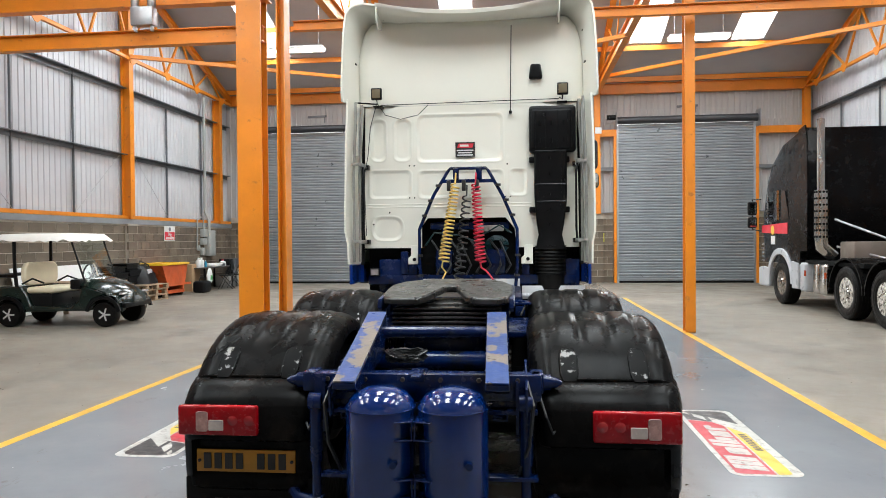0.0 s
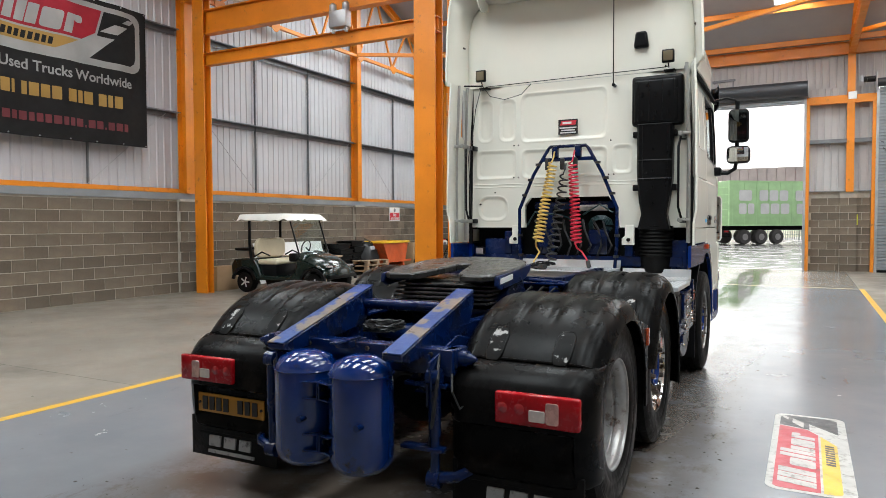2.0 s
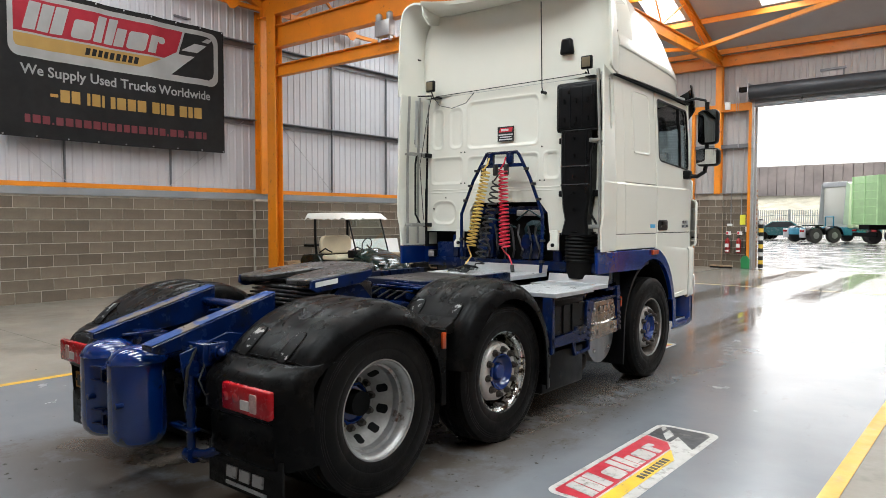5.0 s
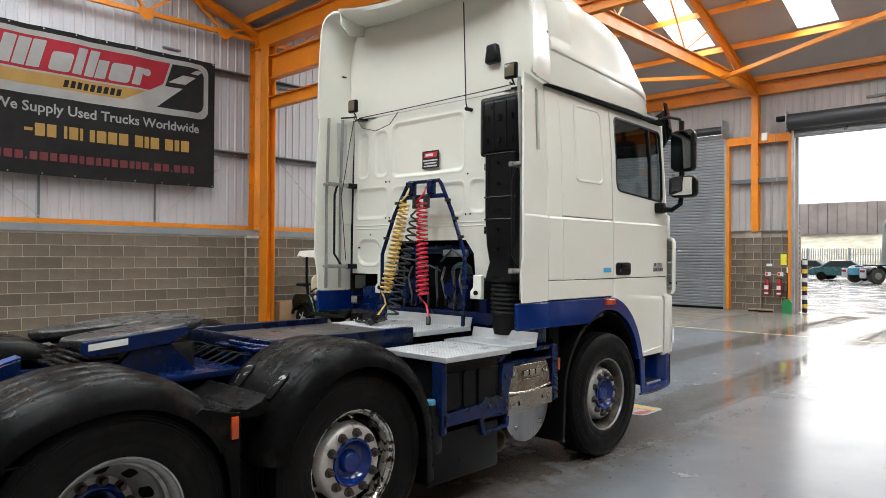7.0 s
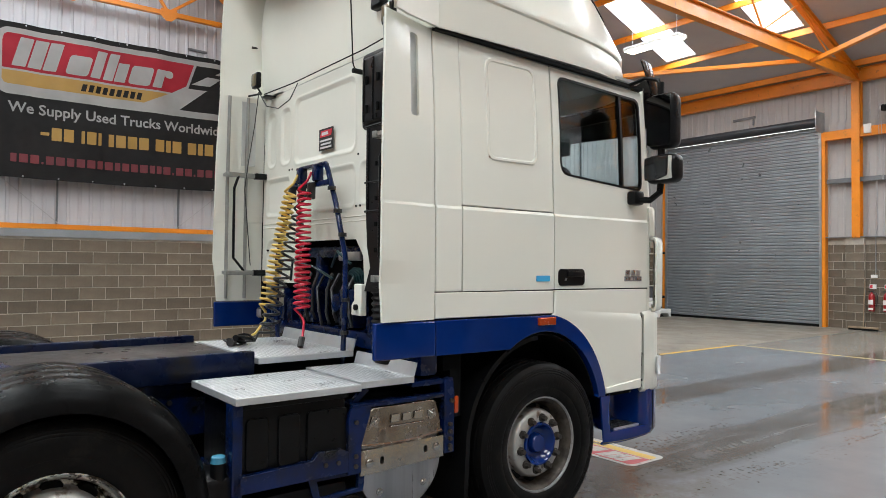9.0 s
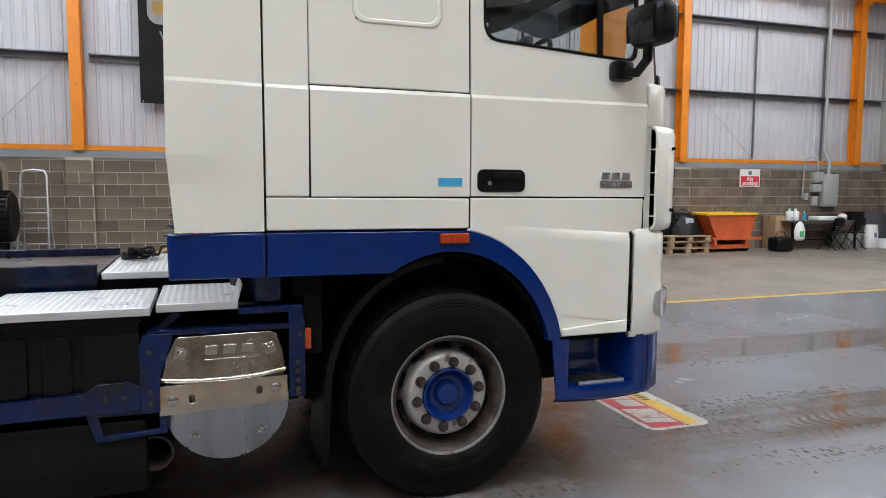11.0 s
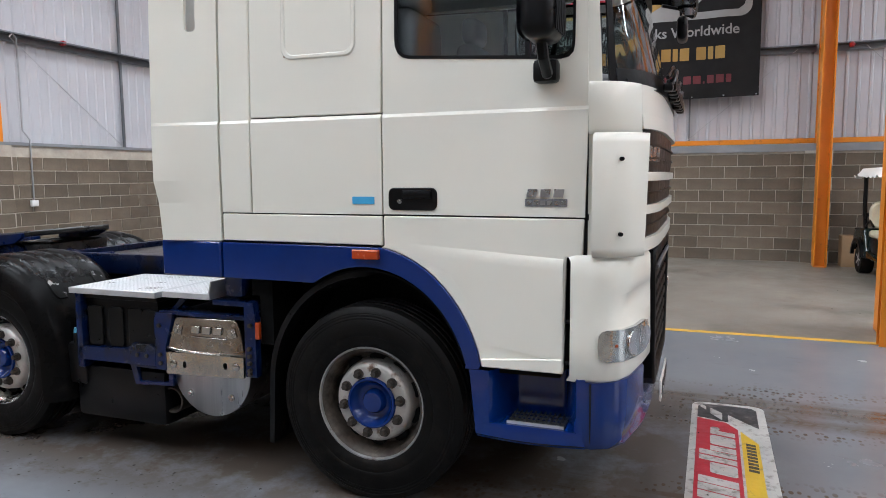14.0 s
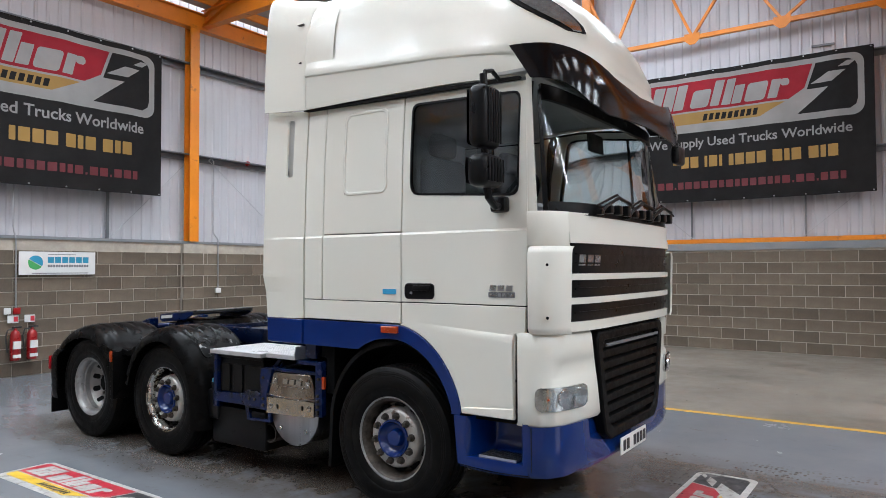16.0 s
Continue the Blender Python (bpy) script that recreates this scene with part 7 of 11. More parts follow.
part("hose_head", tube(B(), [(-0.13, 6.42, 1.115), (-0.06, 6.37, 1.12)], 0.024, 10), BHOSE, HOOP, "black hose coupling")
part("hose_head", tube(B(), [(-0.10, 6.47, 1.14), (-0.05, 6.40, 1.15)], 0.020, 10), OILH, HOOP, "black hose coupling")
rgh = random.Random(31)
for i, m in enumerate((BHOSE, OILH, BHOSE, OILH)):
    # loose ends of the air lines lying in loops on the deck
    a0, cx, cy, r = rgh.uniform(0, 6), -0.24 + 0.05 * i, 6.46 + 0.02 * rgh.random(), 0.05 + 0.02 * rgh.random()
    pts = [(cx + 1.7 * r * math.cos(a0 + 0.55 * k), cy + r * math.sin(a0 + 0.55 * k), 1.105 + 0.014 * i + 0.012 * math.sin(k)) for k in range(13)]
    part("hose_loop", tube(B(), pts, 0.0075, 6), m, HOOP, "loop of hose lying on the deck")

# air intake stack
bm = B()
box(bm, 0.60, 1.06, 6.90, 7.02, 2.42, 2.88, 0.03, 3)
box(bm, 0.62, 1.02, 6.885, 6.95, 2.44, 2.85, 0.03, 3)
SK = part("air_intake", bm, BLACKP, CAB, "black plastic air intake stack", smooth=50)
bm = B()
rows = []
for z, a, b, y in ((2.44, 0.65, 0.97, 6.90), (2.0, 0.65, 0.97, 6.90), (1.90, 0.655, 0.965, 6.90), (1.72, 0.67, 0.94, 6.90), (1.60, 0.69, 0.92, 6.91), (1.46, 0.66, 0.95, 6.89)):
    rows.append([(a, 7.02, z), (a, y + 0.02, z), (a + 0.02, y, z), (b - 0.02, y, z), (b, y + 0.02, z), (b, 7.02, z)])
grid(bm, rows)
part("intake_duct", bm, BLACKP, SK, smooth=30)
bm = B()
for z in (2.53, 2.70):
    for x in (0.70, 0.82, 0.94):
        tube(bm, [(x, 6.880, z - 0.022), (x, 6.880, z + 0.022)], 0.012, 8)
for z in (2.48, 2.36, 2.2, 2.0, 1.85, 1.7):
    tube(bm, [(0.80, 6.888, z - 0.012), (0.80, 6.888, z + 0.012)], 0.010, 8)
part("intake_slots", bm, DARK, SK, kind="stuff")
for x in (0.66, 0.76, 0.88, 0.98):
    bm = B()
    tube(bm, [(x, 6.886, 2.46), (x, 6.884, 2.65), (x, 6.886, 2.83)], 0.006, 6)
    part("intake_rib", bm, BLACKP, SK)
for x in (0.70, 0.92):
    bm = B()
    tube(bm, [(x, 6.901, 2.42), (x, 6.899, 2.2), (x, 6.899, 1.92)], 0.006, 6)
    part("intake_rib", bm, BLACKP, SK)
for z in (2.43, 2.10, 1.93):
    bm = B()
    tube(bm, [(0.66, 6.9, z), (0.81, 6.897, z), (0.96, 6.9, z)], 0.007, 6)
    part("intake_rib", bm, BLACKP, SK)
bm = B()
prof = []
for i in range(9):
    z = 1.20 + 0.034 * i
    prof += [(0.150, z), (0.165, z + 0.017)]
lathe(bm, [(0.14, 1.05)] + prof + [(0.15, 1.49)], "z", (0.81, 7.05, 0), 24)
part("bellows", bm, RUBBER, SK, "black rubber bellows")
bm = B()
for z in (2.35, 1.85):
    box(bm, 0.60, 1.0, 6.96, 7.02, z - 0.03, z + 0.03, 0.01)
part("intake_clamps", bm, BLACKP, SK, kind="stuff")


# ---- wheels ----
def tyre_mesh(name, r, w, s):
    """A tyre on the x axis, its outer side towards s."""
    bm = B()
    h = w / 2
    prof = [(r * 0.565, -h * 0.80), (r * 0.60, -h * 0.92), (r * 0.74, -h), (r * 0.88, -h * 0.98), (r * 0.95, -h * 0.93), (r * 0.985, -h * 0.84)]
    for g in (-0.52, -0.18, 0.18, 0.52):
        prof += [(r, h * (g - 0.06)), (r * 0.982, h * (g - 0.045)), (r * 0.982, h * (g + 0.045)), (r, h * (g + 0.06))]
    prof += [(r * 0.985, h * 0.84), (r * 0.95, h * 0.93), (r * 0.925, h * 0.965), (r * 0.918, h * 0.952), (r * 0.910, h * 0.972), (r * 0.897, h * 0.975), (r * 0.890, h * 0.962), (r * 0.882, h * 0.982), (r * 0.868, h * 0.985), (r * 0.862, h * 0.975), (r * 0.855, h * 0.99), (r * 0.74, h), (r * 0.70, h * 0.985), (r * 0.695, h * 0.972), (r * 0.685, h * 0.975), (r * 0.60, h * 0.92), (r * 0.565, h * 0.80)]
    lathe(bm, [(a, s * b) for a, b in prof], "x", (0, 0, 0), 56, caps=False)
    return bm


DULLST = mat("dull_wheel_steel", (0.30, 0.285, 0.27), 0.5, 0.4, var=0.25, scale=6)
DISC = mat("silver_wheel_paint", (0.46, 0.44, 0.41), 0.42, 0.35, var=0.14, scale=8, bump=0.06, stain=(0.12, 0.075, 0.05), amount=0.16, sscale=12)
# rusty dirt plus the deep gutter's shade, both put into one colour
RIMDIRT_SHADE = mat("dirty_shaded_rim_well", (0.085, 0.07, 0.056), 0.6, 0.3, var=0.4, scale=9, bump=0.15, stain=(0.022, 0.014, 0.010), amount=0.55, sscale=10)


def wheel(s, x, y, z, kind, parent):
    """kind: front (convex steel disc), lift (flaking chrome), drive (deep dish)."""
    w = 0.30
    bm = put(tyre_mesh("tyre", 0.508, w, s), Matrix.Translation((x - s * w / 2, y, z)))
    wh = part("wheel", bm, RUBBER, parent, "black road tyre on a steel wheel", smooth=40)
    mt = CHROMEW if kind == "lift" else STEELW
    R = 0.288
    o = x - s * 0.02
    lip = [(R + 0.012, -0.012), (R + 0.006, 0.001), (R - 0.001, 0.0), (R - 0.005, -0.012)]
    if kind == "drive":
        well = [(R - 0.005, -0.012), (R - 0.014, -0.020), (R - 0.026, -0.032), (R - 0.029, -0.066), (R - 0.022, -0.071), (R - 0.024, -0.078), (R - 0.042, -0.084), (R - 0.046, -0.130)]
        dish = [(R - 0.046, -0.130), (R - 0.050, -0.137), (0.165, -0.235), (0.12, -0.24)]
        face, ring, rr, dx, hr = -0.237, 0.145, 0.207, -0.181, 0.037
    else:
        well = [(R - 0.005, -0.012), (R - 0.014, -0.020), (R - 0.026, -0.035), (R - 0.030, -0.085), (R - 0.048, -0.12), (R - 0.066, -0.118)]
        dish = [(R - 0.066, -0.118), (R - 0.072, -0.085), (R - 0.080, -0.05), (R - 0.090, -0.034), (R - 0.108, -0.027), (0.12, -0.027)]
        face, ring, rr, dx, hr = -0.028, 0.160, 0.222, -0.095, 0.03
    for nm, prof, m, lab in (("rim", lip, mt, {"front": "weathered steel rim", "lift": "flaking chromed rim", "drive": "deep dished steel rim"}[kind]),
                             ("rim_well", well, {"front": RIMDIRT_SHADE, "lift": CHROMEW, "drive": STEELW}[kind], ""),
                             ("wheel_disc", dish, {"front": DISC, "lift": DISC, "drive": DULLST}[kind], "")):
        bm = B()
        lathe(bm, [(a, s * b) for a, b in prof], "x", (o, y, z), 56, caps=False)
        ob = part(nm, bm, m, wh, lab, smooth=40)
        if nm == "wheel_disc":
            rim = ob
    # near-black plugs paint the shade of the openings; nothing is cut through
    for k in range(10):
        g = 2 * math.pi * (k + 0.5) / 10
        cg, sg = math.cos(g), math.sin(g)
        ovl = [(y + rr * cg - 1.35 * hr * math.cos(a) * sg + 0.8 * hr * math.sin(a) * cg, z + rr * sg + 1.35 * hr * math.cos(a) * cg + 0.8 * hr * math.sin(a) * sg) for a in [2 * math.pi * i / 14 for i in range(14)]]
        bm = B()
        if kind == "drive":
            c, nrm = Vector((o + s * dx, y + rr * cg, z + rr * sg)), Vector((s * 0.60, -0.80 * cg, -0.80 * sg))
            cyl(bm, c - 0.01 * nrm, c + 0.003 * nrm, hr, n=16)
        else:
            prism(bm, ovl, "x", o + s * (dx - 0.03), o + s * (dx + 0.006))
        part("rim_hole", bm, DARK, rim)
    for k in range(10):
        g = 2 * math.pi * k / 10 + 0.15
        bm = B()
        cy, cz = y + ring * math.cos(g), z + ring * math.sin(g)
        cyl(bm, (o + s * face, cy, cz), (o + s * (face + 0.012), cy, cz), 0.026, n=14)
        cyl(bm, (o + s * (face + 0.012), cy, cz), (o + s * (face + 0.04), cy, cz), 0.019, 0.015, n=6)
        part("wheel_nut", bm, NUT, wh)
    bm = B()
    if kind == "drive":
        lathe(bm, [(0.135, s * -0.24), (0.128, s * -0.228), (0.112, s * -0.222), (0.10, s * -0.24), (0.06, s * -0.245), (0.05, s * -0.23), (0.0, s * -0.228)], "x", (o, y, z), 28, caps=False)
    else:
        lathe(bm, [(0.134, s * -0.022), (0.130, s * -0.010), (0.120, s * -0.010), (0.098, s * -0.052), (0.082, s * -0.062), (0.066, s * -0.060), (0.060, s * -0.035), (0.050, s * -0.024), (0.0, s * -0.020)], "x", (o, y, z), 32, caps=False)
    part("hub", bm, BLUE, wh, "blue painted hub", smooth=40)
    return wh


for s in (-1, 1):
    wheel(s, s * 1.165, 7.905, 0.508, "front", TR)
    wheel(s, s * 1.165, 5.235, 0.508, "lift", TR)
    wheel(s, s * 1.175, 3.965, 0.508, "drive", TR)
    bm = put(tyre_mesh("tyre", 0.508, 0.28, s), Matrix.Translation((s * 0.72, 3.965, 0.508)))
    part("inner_tyre", bm, RUBBER, TR, smooth=40)


# ---- rear mudguards, lamps, flaps ----
PLATEG = mat("worn_white_print", (0.30, 0.30, 0.295), 0.6, var=0.2, stain=(0.05, 0.05, 0.05), amount=0.2, sscale=20)

def guard_at(g, yc, zc, ry, rz, d=0.0):
    """A point (y, z) on the guard's arch at angle g (radians); the rear half reaches further out than the front half."""
    a = ry[1] if math.cos(g) < 0 else ry[0]
    return yc + (a - d) * math.cos(g), zc + (rz - d) * math.sin(g)


def mud_shell(name, yc, zc, ry, rz, d0, d1, xi, xo, s, parent, foot=None, label="black plastic mudguard"):
    """An arched guard with rolled edges and three broad raised lands on its crown."""
    bm = B()
    rows = []
    cols = [(xi, 0.10), (xi + 0.012, 0.045), (xi + 0.05, 0.012), (xi + 0.09, 0.0)]
    mid0, mid1 = xi + 0.11, xo - 0.13
    m = 37
    for i in range(m):
        u = i / (m - 1)
        land = min(1.0, max(0.0, 2.4 * abs(math.sin(3 * math.pi * u)) - 0.55))
        cols.append((mid0 + (mid1 - mid0) * u, -0.009 * land))
    cols += [(xo - 0.09, 0.004), (xo - 0.05, 0.018), (xo - 0.02, 0.045), (xo, 0.10), (xo + 0.002, 0.12)]
    n = 44
    for i in range(n + 1):
        g = radians(d0 + (d1 - d0) * i / n)
        crown = min(1.0, max(0.0, (math.sin(g) - 0.78) / 0.17))
        row = []
        for x, dd in cols:
            d = dd if dd >= 0 else dd * crown
            row.append((s * x, *guard_at(g, yc, zc, ry, rz, d)))
        rows.append(row)
    if foot:
        rows = [[(p[0], p[1] + foot[0], foot[1]) for p in rows[0]]] + rows
    grid(bm, rows)
    return part(name, bm, MUD, parent, label, smooth=50, thick=0.012)


LATCH = mat("scuffed_latch", (0.005, 0.005, 0.005), 0.40, spec=0.05, var=0.3, scale=8, bump=0.02, stain=(0.34, 0.33, 0.32), edge=(0.56, 0.60), sscale=16)
for s in (-1, 1):
    xi, xo = 0.51, 1.215
    G3, G2 = (3.965, 0.53, (0.60, 0.73), 0.597), (5.235, 0.53, (0.60, 0.60), 0.632)
    g3 = mud_shell("mudguard", *G3, 27, 145, xi, xo, s, TR)
    g2 = mud_shell("mudguard", *G2, 4, 172, xi + 0.03, xo, s, TR, foot=(0.01, 0.30))
    # rolled rear rim of the top cover
    g = radians(145)
    rim = [(xi + 0.05, 0.012), (xi + 0.10, 0.0), (xo - 0.13, 0.0), (xo - 0.09, 0.004), (xo - 0.05, 0.018), (xo - 0.02, 0.045), (xo, 0.10)]
    part("cover_rim", tube(B(), [(s * x, *guard_at(g, *G3, d - 0.002)) for x, d in rim], 0.008, 6), MUD, g3)
    # latches in rounded recesses
    for gd, G, deg in ((g3, G3, (129, 146)), (g2, G2, (128, 143)), (g2, G2, (37, 52))):
        for xx in (0.70, 1.035):
            rows, wide = [], (0.026, 0.037, 0.042, 0.042, 0.042, 0.042, 0.042, 0.037, 0.026)
            for k, wv in enumerate(wide):
                a = radians(deg[0] + (deg[1] - deg[0]) * k / 8)
                y, z = guard_at(a, *G, -0.009)
                rows.append([(s * (xx + d * wv), y, z) for d in (-1, -0.4, 0.4, 1)])
            bm = B()
            grid(bm, rows)
            la = part("latch", bm, LATCH, gd, "scuffed latch plate", thick=0.008)
            edge = [r[0] for r in rows] + [r[3] for r in rows[::-1]]
            part("latch_rim", tube(B(), edge, 0.0055, 6, closed=True), MUD, la)
    # rear shell with lamp and number plate
    bm = B()
    rows = []
    for z, yy, d in ((0.860, 3.42, 0.0), (0.862, 3.365, 0.0), (0.852, 3.315, 0.0), (0.825, 3.262, 0.0), (0.79, 3.222, 0.0), (0.765, 3.205, 0.0), (0.755, 3.197, 0.0), (0.602, 3.195, 0.0), (0.594, 3.195, 0.012), (0.586, 3.195, 0.052), (0.575, 3.197, 0.058), (0.44, 3.205, 0.05), (0.418, 3.21, 0.035), (0.40, 3.215, 0.01), (0.36, 3.222, 0.0), (0.345, 3.24, 0.0)):
        rows.append([(s * (xi + 0.02), yy + 0.16, z), (s * (xi + 0.03), yy + 0.05 + 0.2 * d, z), (s * (xi + 0.07), yy + 0.01 + d, z), (s * (xi + 0.12), yy + d, z), (s * (xo - 0.16), yy + d, z), (s * (xo - 0.09), yy + 0.010 + d, z), (s * (xo - 0.07), yy + 0.018 + 0.15 * d, z), (s * (xo - 0.03), yy + 0.05, z), (s * xo, yy + 0.13, z), (s * xo, yy + 0.22, z)])
    grid(bm, rows)
    rs = part("rear_shell", bm, MUD, g3, "black rear mudguard shell", smooth=45, thick=0.012)
    bm = B()
    box(bm, s * (xi + 0.03), s * (xo - 0.03), 3.238, 3.256, 0.168, 0.40, 0.006)
    box(bm, s * (xi + 0.12), s * (xo - 0.10), 3.236, 3.243, 0.30, 0.315)
    fl = part("mudflap", bm, RUBBER, g3, "black rubber mudflap")
    bm = B()
    for o in block_letters(3, 0.085, 0.062, 0.03, 0.1):
        a0 = 0.72 if s > 0 else -1.04
        prism(bm, [(a0 + a, 0.235 + b) for a, b in o], "y", 3.228, 3.2385)
    a0 = 0.715 if s > 0 else -1.045
    prism(bm, [(a0, 0.195), (a0 + 0.345, 0.195), (a0 + 0.345, 0.212), (a0, 0.212)], "y", 3.228, 3.2385)
    part("flap_mark", bm, PLATEG, fl, "white maker's mark")
    # tail lamp: red lens with an L-shaped clear part
    x0, x1 = (0.79, 1.185)
    bm = B()
    box(bm, s * x0, s * x1, 3.160, 3.20, 0.625, 0.77, 0.012)
    tl = part("tail_lamp", bm, REDLENS, g3, "red tail lamp with a clear corner", smooth=50)
    bm = B()
    prism(bm, [(s * a, b) for a, b in rrect(0.955, 1.030, 0.650, 0.702, 0.006, 2)], "y", 3.156, 3.166)
    part("reversing_lens", bm, mat("milky_lens", (0.50, 0.42, 0.38), 0.2, var=0.2, scale=14, coat=0.5), tl, "milky clear lens", bevel=0.003)
    bm = B()
    prism(bm, [(s * a, b) for a, b in rrect(1.032, 1.092, 0.645, 0.742, 0.012, 3)], "y", 3.156, 3.166)
    part("indicator_lens", bm, mat("pinkish_lens", (0.40, 0.22, 0.19), 0.2, var=0.35, scale=18, coat=0.5), tl, "pinkish clear indicator lens", bevel=0.003)
    bm = B()
    for a in (0.83, 0.91):
        lathe(bm, [(0.026, 0.004), (0.02, 0.0), (0.0, -0.002)], "y", (s * a, 3.157, 0.70), 16)
    part("lens_rings", bm, mat("dark_red_lens", (0.30, 0.008, 0.012), 0.2, coat=0.5), tl, kind="stuff")
    bm = B()
    box(bm, s * (xo - 0.012), s * (xo + 0.014), 4.443, 4.480, 0.800, 0.903, 0.005)
    part("side_marker", bm, AMBER, g3, "amber side marker lamp")
    # flat front skirt and the dark web between the two guards
    bm = B()
    o = [(4.495, 0.44), (4.495, 0.915), (4.44, 0.925), (4.30, 0.965)] + arc(3.965, 0.53, 0.485, 0.52, 52, -10, 12)
    prism(bm, o, "x", s * (xo - 0.014), s * (xo + 0.001))
    box(bm, s * xi, s * (xo - 0.010), 4.483, 4.497, 0.44, 0.90, 0.004)
    part("guard_skirt", bm, MUD, g3, bevel=0.004)
    bm = B()
    prism(bm, [(4.485, 0.88), (4.69, 0.88), (4.72, 0.72), (4.72, 0.22), (4.485, 0.22)], "x", s * (xo - 0.34), s * (xo - 0.24))
    prism(bm, [(4.47, 0.90), (4.50, 0.925), (4.58, 0.905), (4.66, 0.93), (4.69, 0.96), (4.69, 0.86), (4.47, 0.86)], "x", s * xi, s * (xo - 0.09))
    part("guard_web", bm, MUD, g2, bevel=0.006)
bm = B()
box(bm, -1.128, -0.628, 3.238, 3.250, 0.427, 0.537, 0.003)
npr = part("number_plate", bm, PLATEY, TR, "yellow rear number plate with dark bars")
bm = B()
for i in range(8):
    if i == 4:
        continue
    a = -1.088 + i * 0.054
    box(bm, a, a + 0.036, 3.231, 3.2385, 0.444, 0.520)
cyl(bm, (-1.111, 3.231, 0.482), (-1.111, 3.24, 0.482), 0.008, n=8)
cyl(bm, (-0.645, 3.231, 0.482), (-0.645, 3.24, 0.482), 0.008, n=8)
part("plate_print", bm, INKB, npr, kind="stuff")

# ---- banners, floor stickers and signs ----
def ripple(u, v, amp):
    return amp * (math.sin(u * 5.1) * 0.5 + math.sin(u * 11.3 + 1.0) * 0.3 + 0.2 * math.sin(u * 2.3))


def flat(polys, h0, h1):
    """Plates in the (u, v) plane as one bmesh."""
    bm = B()
    for o, *holes in polys:
        prism(bm, o, "z", h0, h1, holes)
    return bm


def slab(a0, a1, b0, b1, r, lean):
    """A rounded block leaning to the right."""
    return [(x + lean * (y - b0), y) for x, y in rrect(a0, a1, b0, b1, r, 3)]


def logo_polys(W, H):
    """The dealer's mark as plain shapes: white field, red and yellow strips, dark road with dashes, white slanted blocks. The origin is the lower left."""
    sc = lambda pts: [(a * W, b * H) for a, b in pts]
    fr = rrect(0, W, 0, H, 0.17 * H, 6)
    red = sc([(0.022, 0.385), (0.022, 0.80), (0.027, 0.88), (0.04, 0.915), (0.80, 0.915), (0.765, 0.53), (0.70, 0.385)])
    yel = sc([(0.022, 0.355), (0.022, 0.22), (0.03, 0.165), (0.045, 0.15), (0.575, 0.15), (0.685, 0.355)])
    road = sc([(0.812, 0.915), (0.94, 0.915), (0.965, 0.87), (0.975, 0.79), (0.975, 0.26), (0.968, 0.17), (0.945, 0.11), (0.735, 0.11), (0.862, 0.50), (0.775, 0.50)])
    dashes = [sc([(0.79, 0.58), (0.875, 0.58), (0.93, 0.74), (0.862, 0.74)]), sc([(0.90, 0.80), (0.942, 0.80), (0.97, 0.88), (0.935, 0.88)])]
    letters = []
    for a, w, h, hole in ((0.055, 0.050, 0.44, 0), (0.112, 0.050, 0.44, 0), (0.168, 0.050, 0.44, 0), (0.252, 0.088, 0.31, 1), (0.350, 0.040, 0.44, 0), (0.402, 0.040, 0.44, 0), (0.447, 0.045, 0.31, 0), (0.505, 0.092, 0.31, 1), (0.610, 0.040, 0.31, 0), (0.652, 0.038, 0.12, 2)):
        b = 0.43 if hole < 2 else 0.62
        lean = 0.26 if hole < 2 else 0.0
        if hole == 2:
            a += 0.26 * 0.19 * H / W
        o = slab(a * W, (a + w) * W, b * H, (b + h) * H, 0.05 * H if hole else 0.012 * H, lean)
        letters.append((o,))
    small = [[(x * W, 0.19 * H), ((x + 0.019) * W, 0.19 * H), ((x + 0.026) * W, 0.305 * H), ((x + 0.007) * W, 0.305 * H)] for x in [0.315 + 0.0285 * i for i in range(9)]]
    return fr, red, yel, road, dashes, letters, small


def add_logo(root, W, H, place, step=0.003, inks=(BINKW, BINKR, BINKY, BANNER)):
    fr, red, yel, road, dashes, letters, small = logo_polys(W, H)
    iw, ir, iy, ib = inks
    lay = [("logo_field", [(fr,)], iw, 0), ("logo_red", [(red,)], ir, 1), ("logo_yellow", [(yel,)], iy, 1), ("logo_road", [(road,)], ib, 1), ("logo_dash", [(d,) for d in dashes], iw, 2),
           ("logo_letter", letters, iw, 2), ("logo_small_letter", [(o,) for o in small], ib, 2)]
    for nm, polys, m, k in lay:
        for poly in polys:
            bm = flat([poly], k * step, (k + 1) * step)
            place(bm)
            part(nm, bm, m, root, {"logo_letter": "white letter block", "logo_red": "red field", "logo_yellow": "yellow strip"}.get(nm, ""))


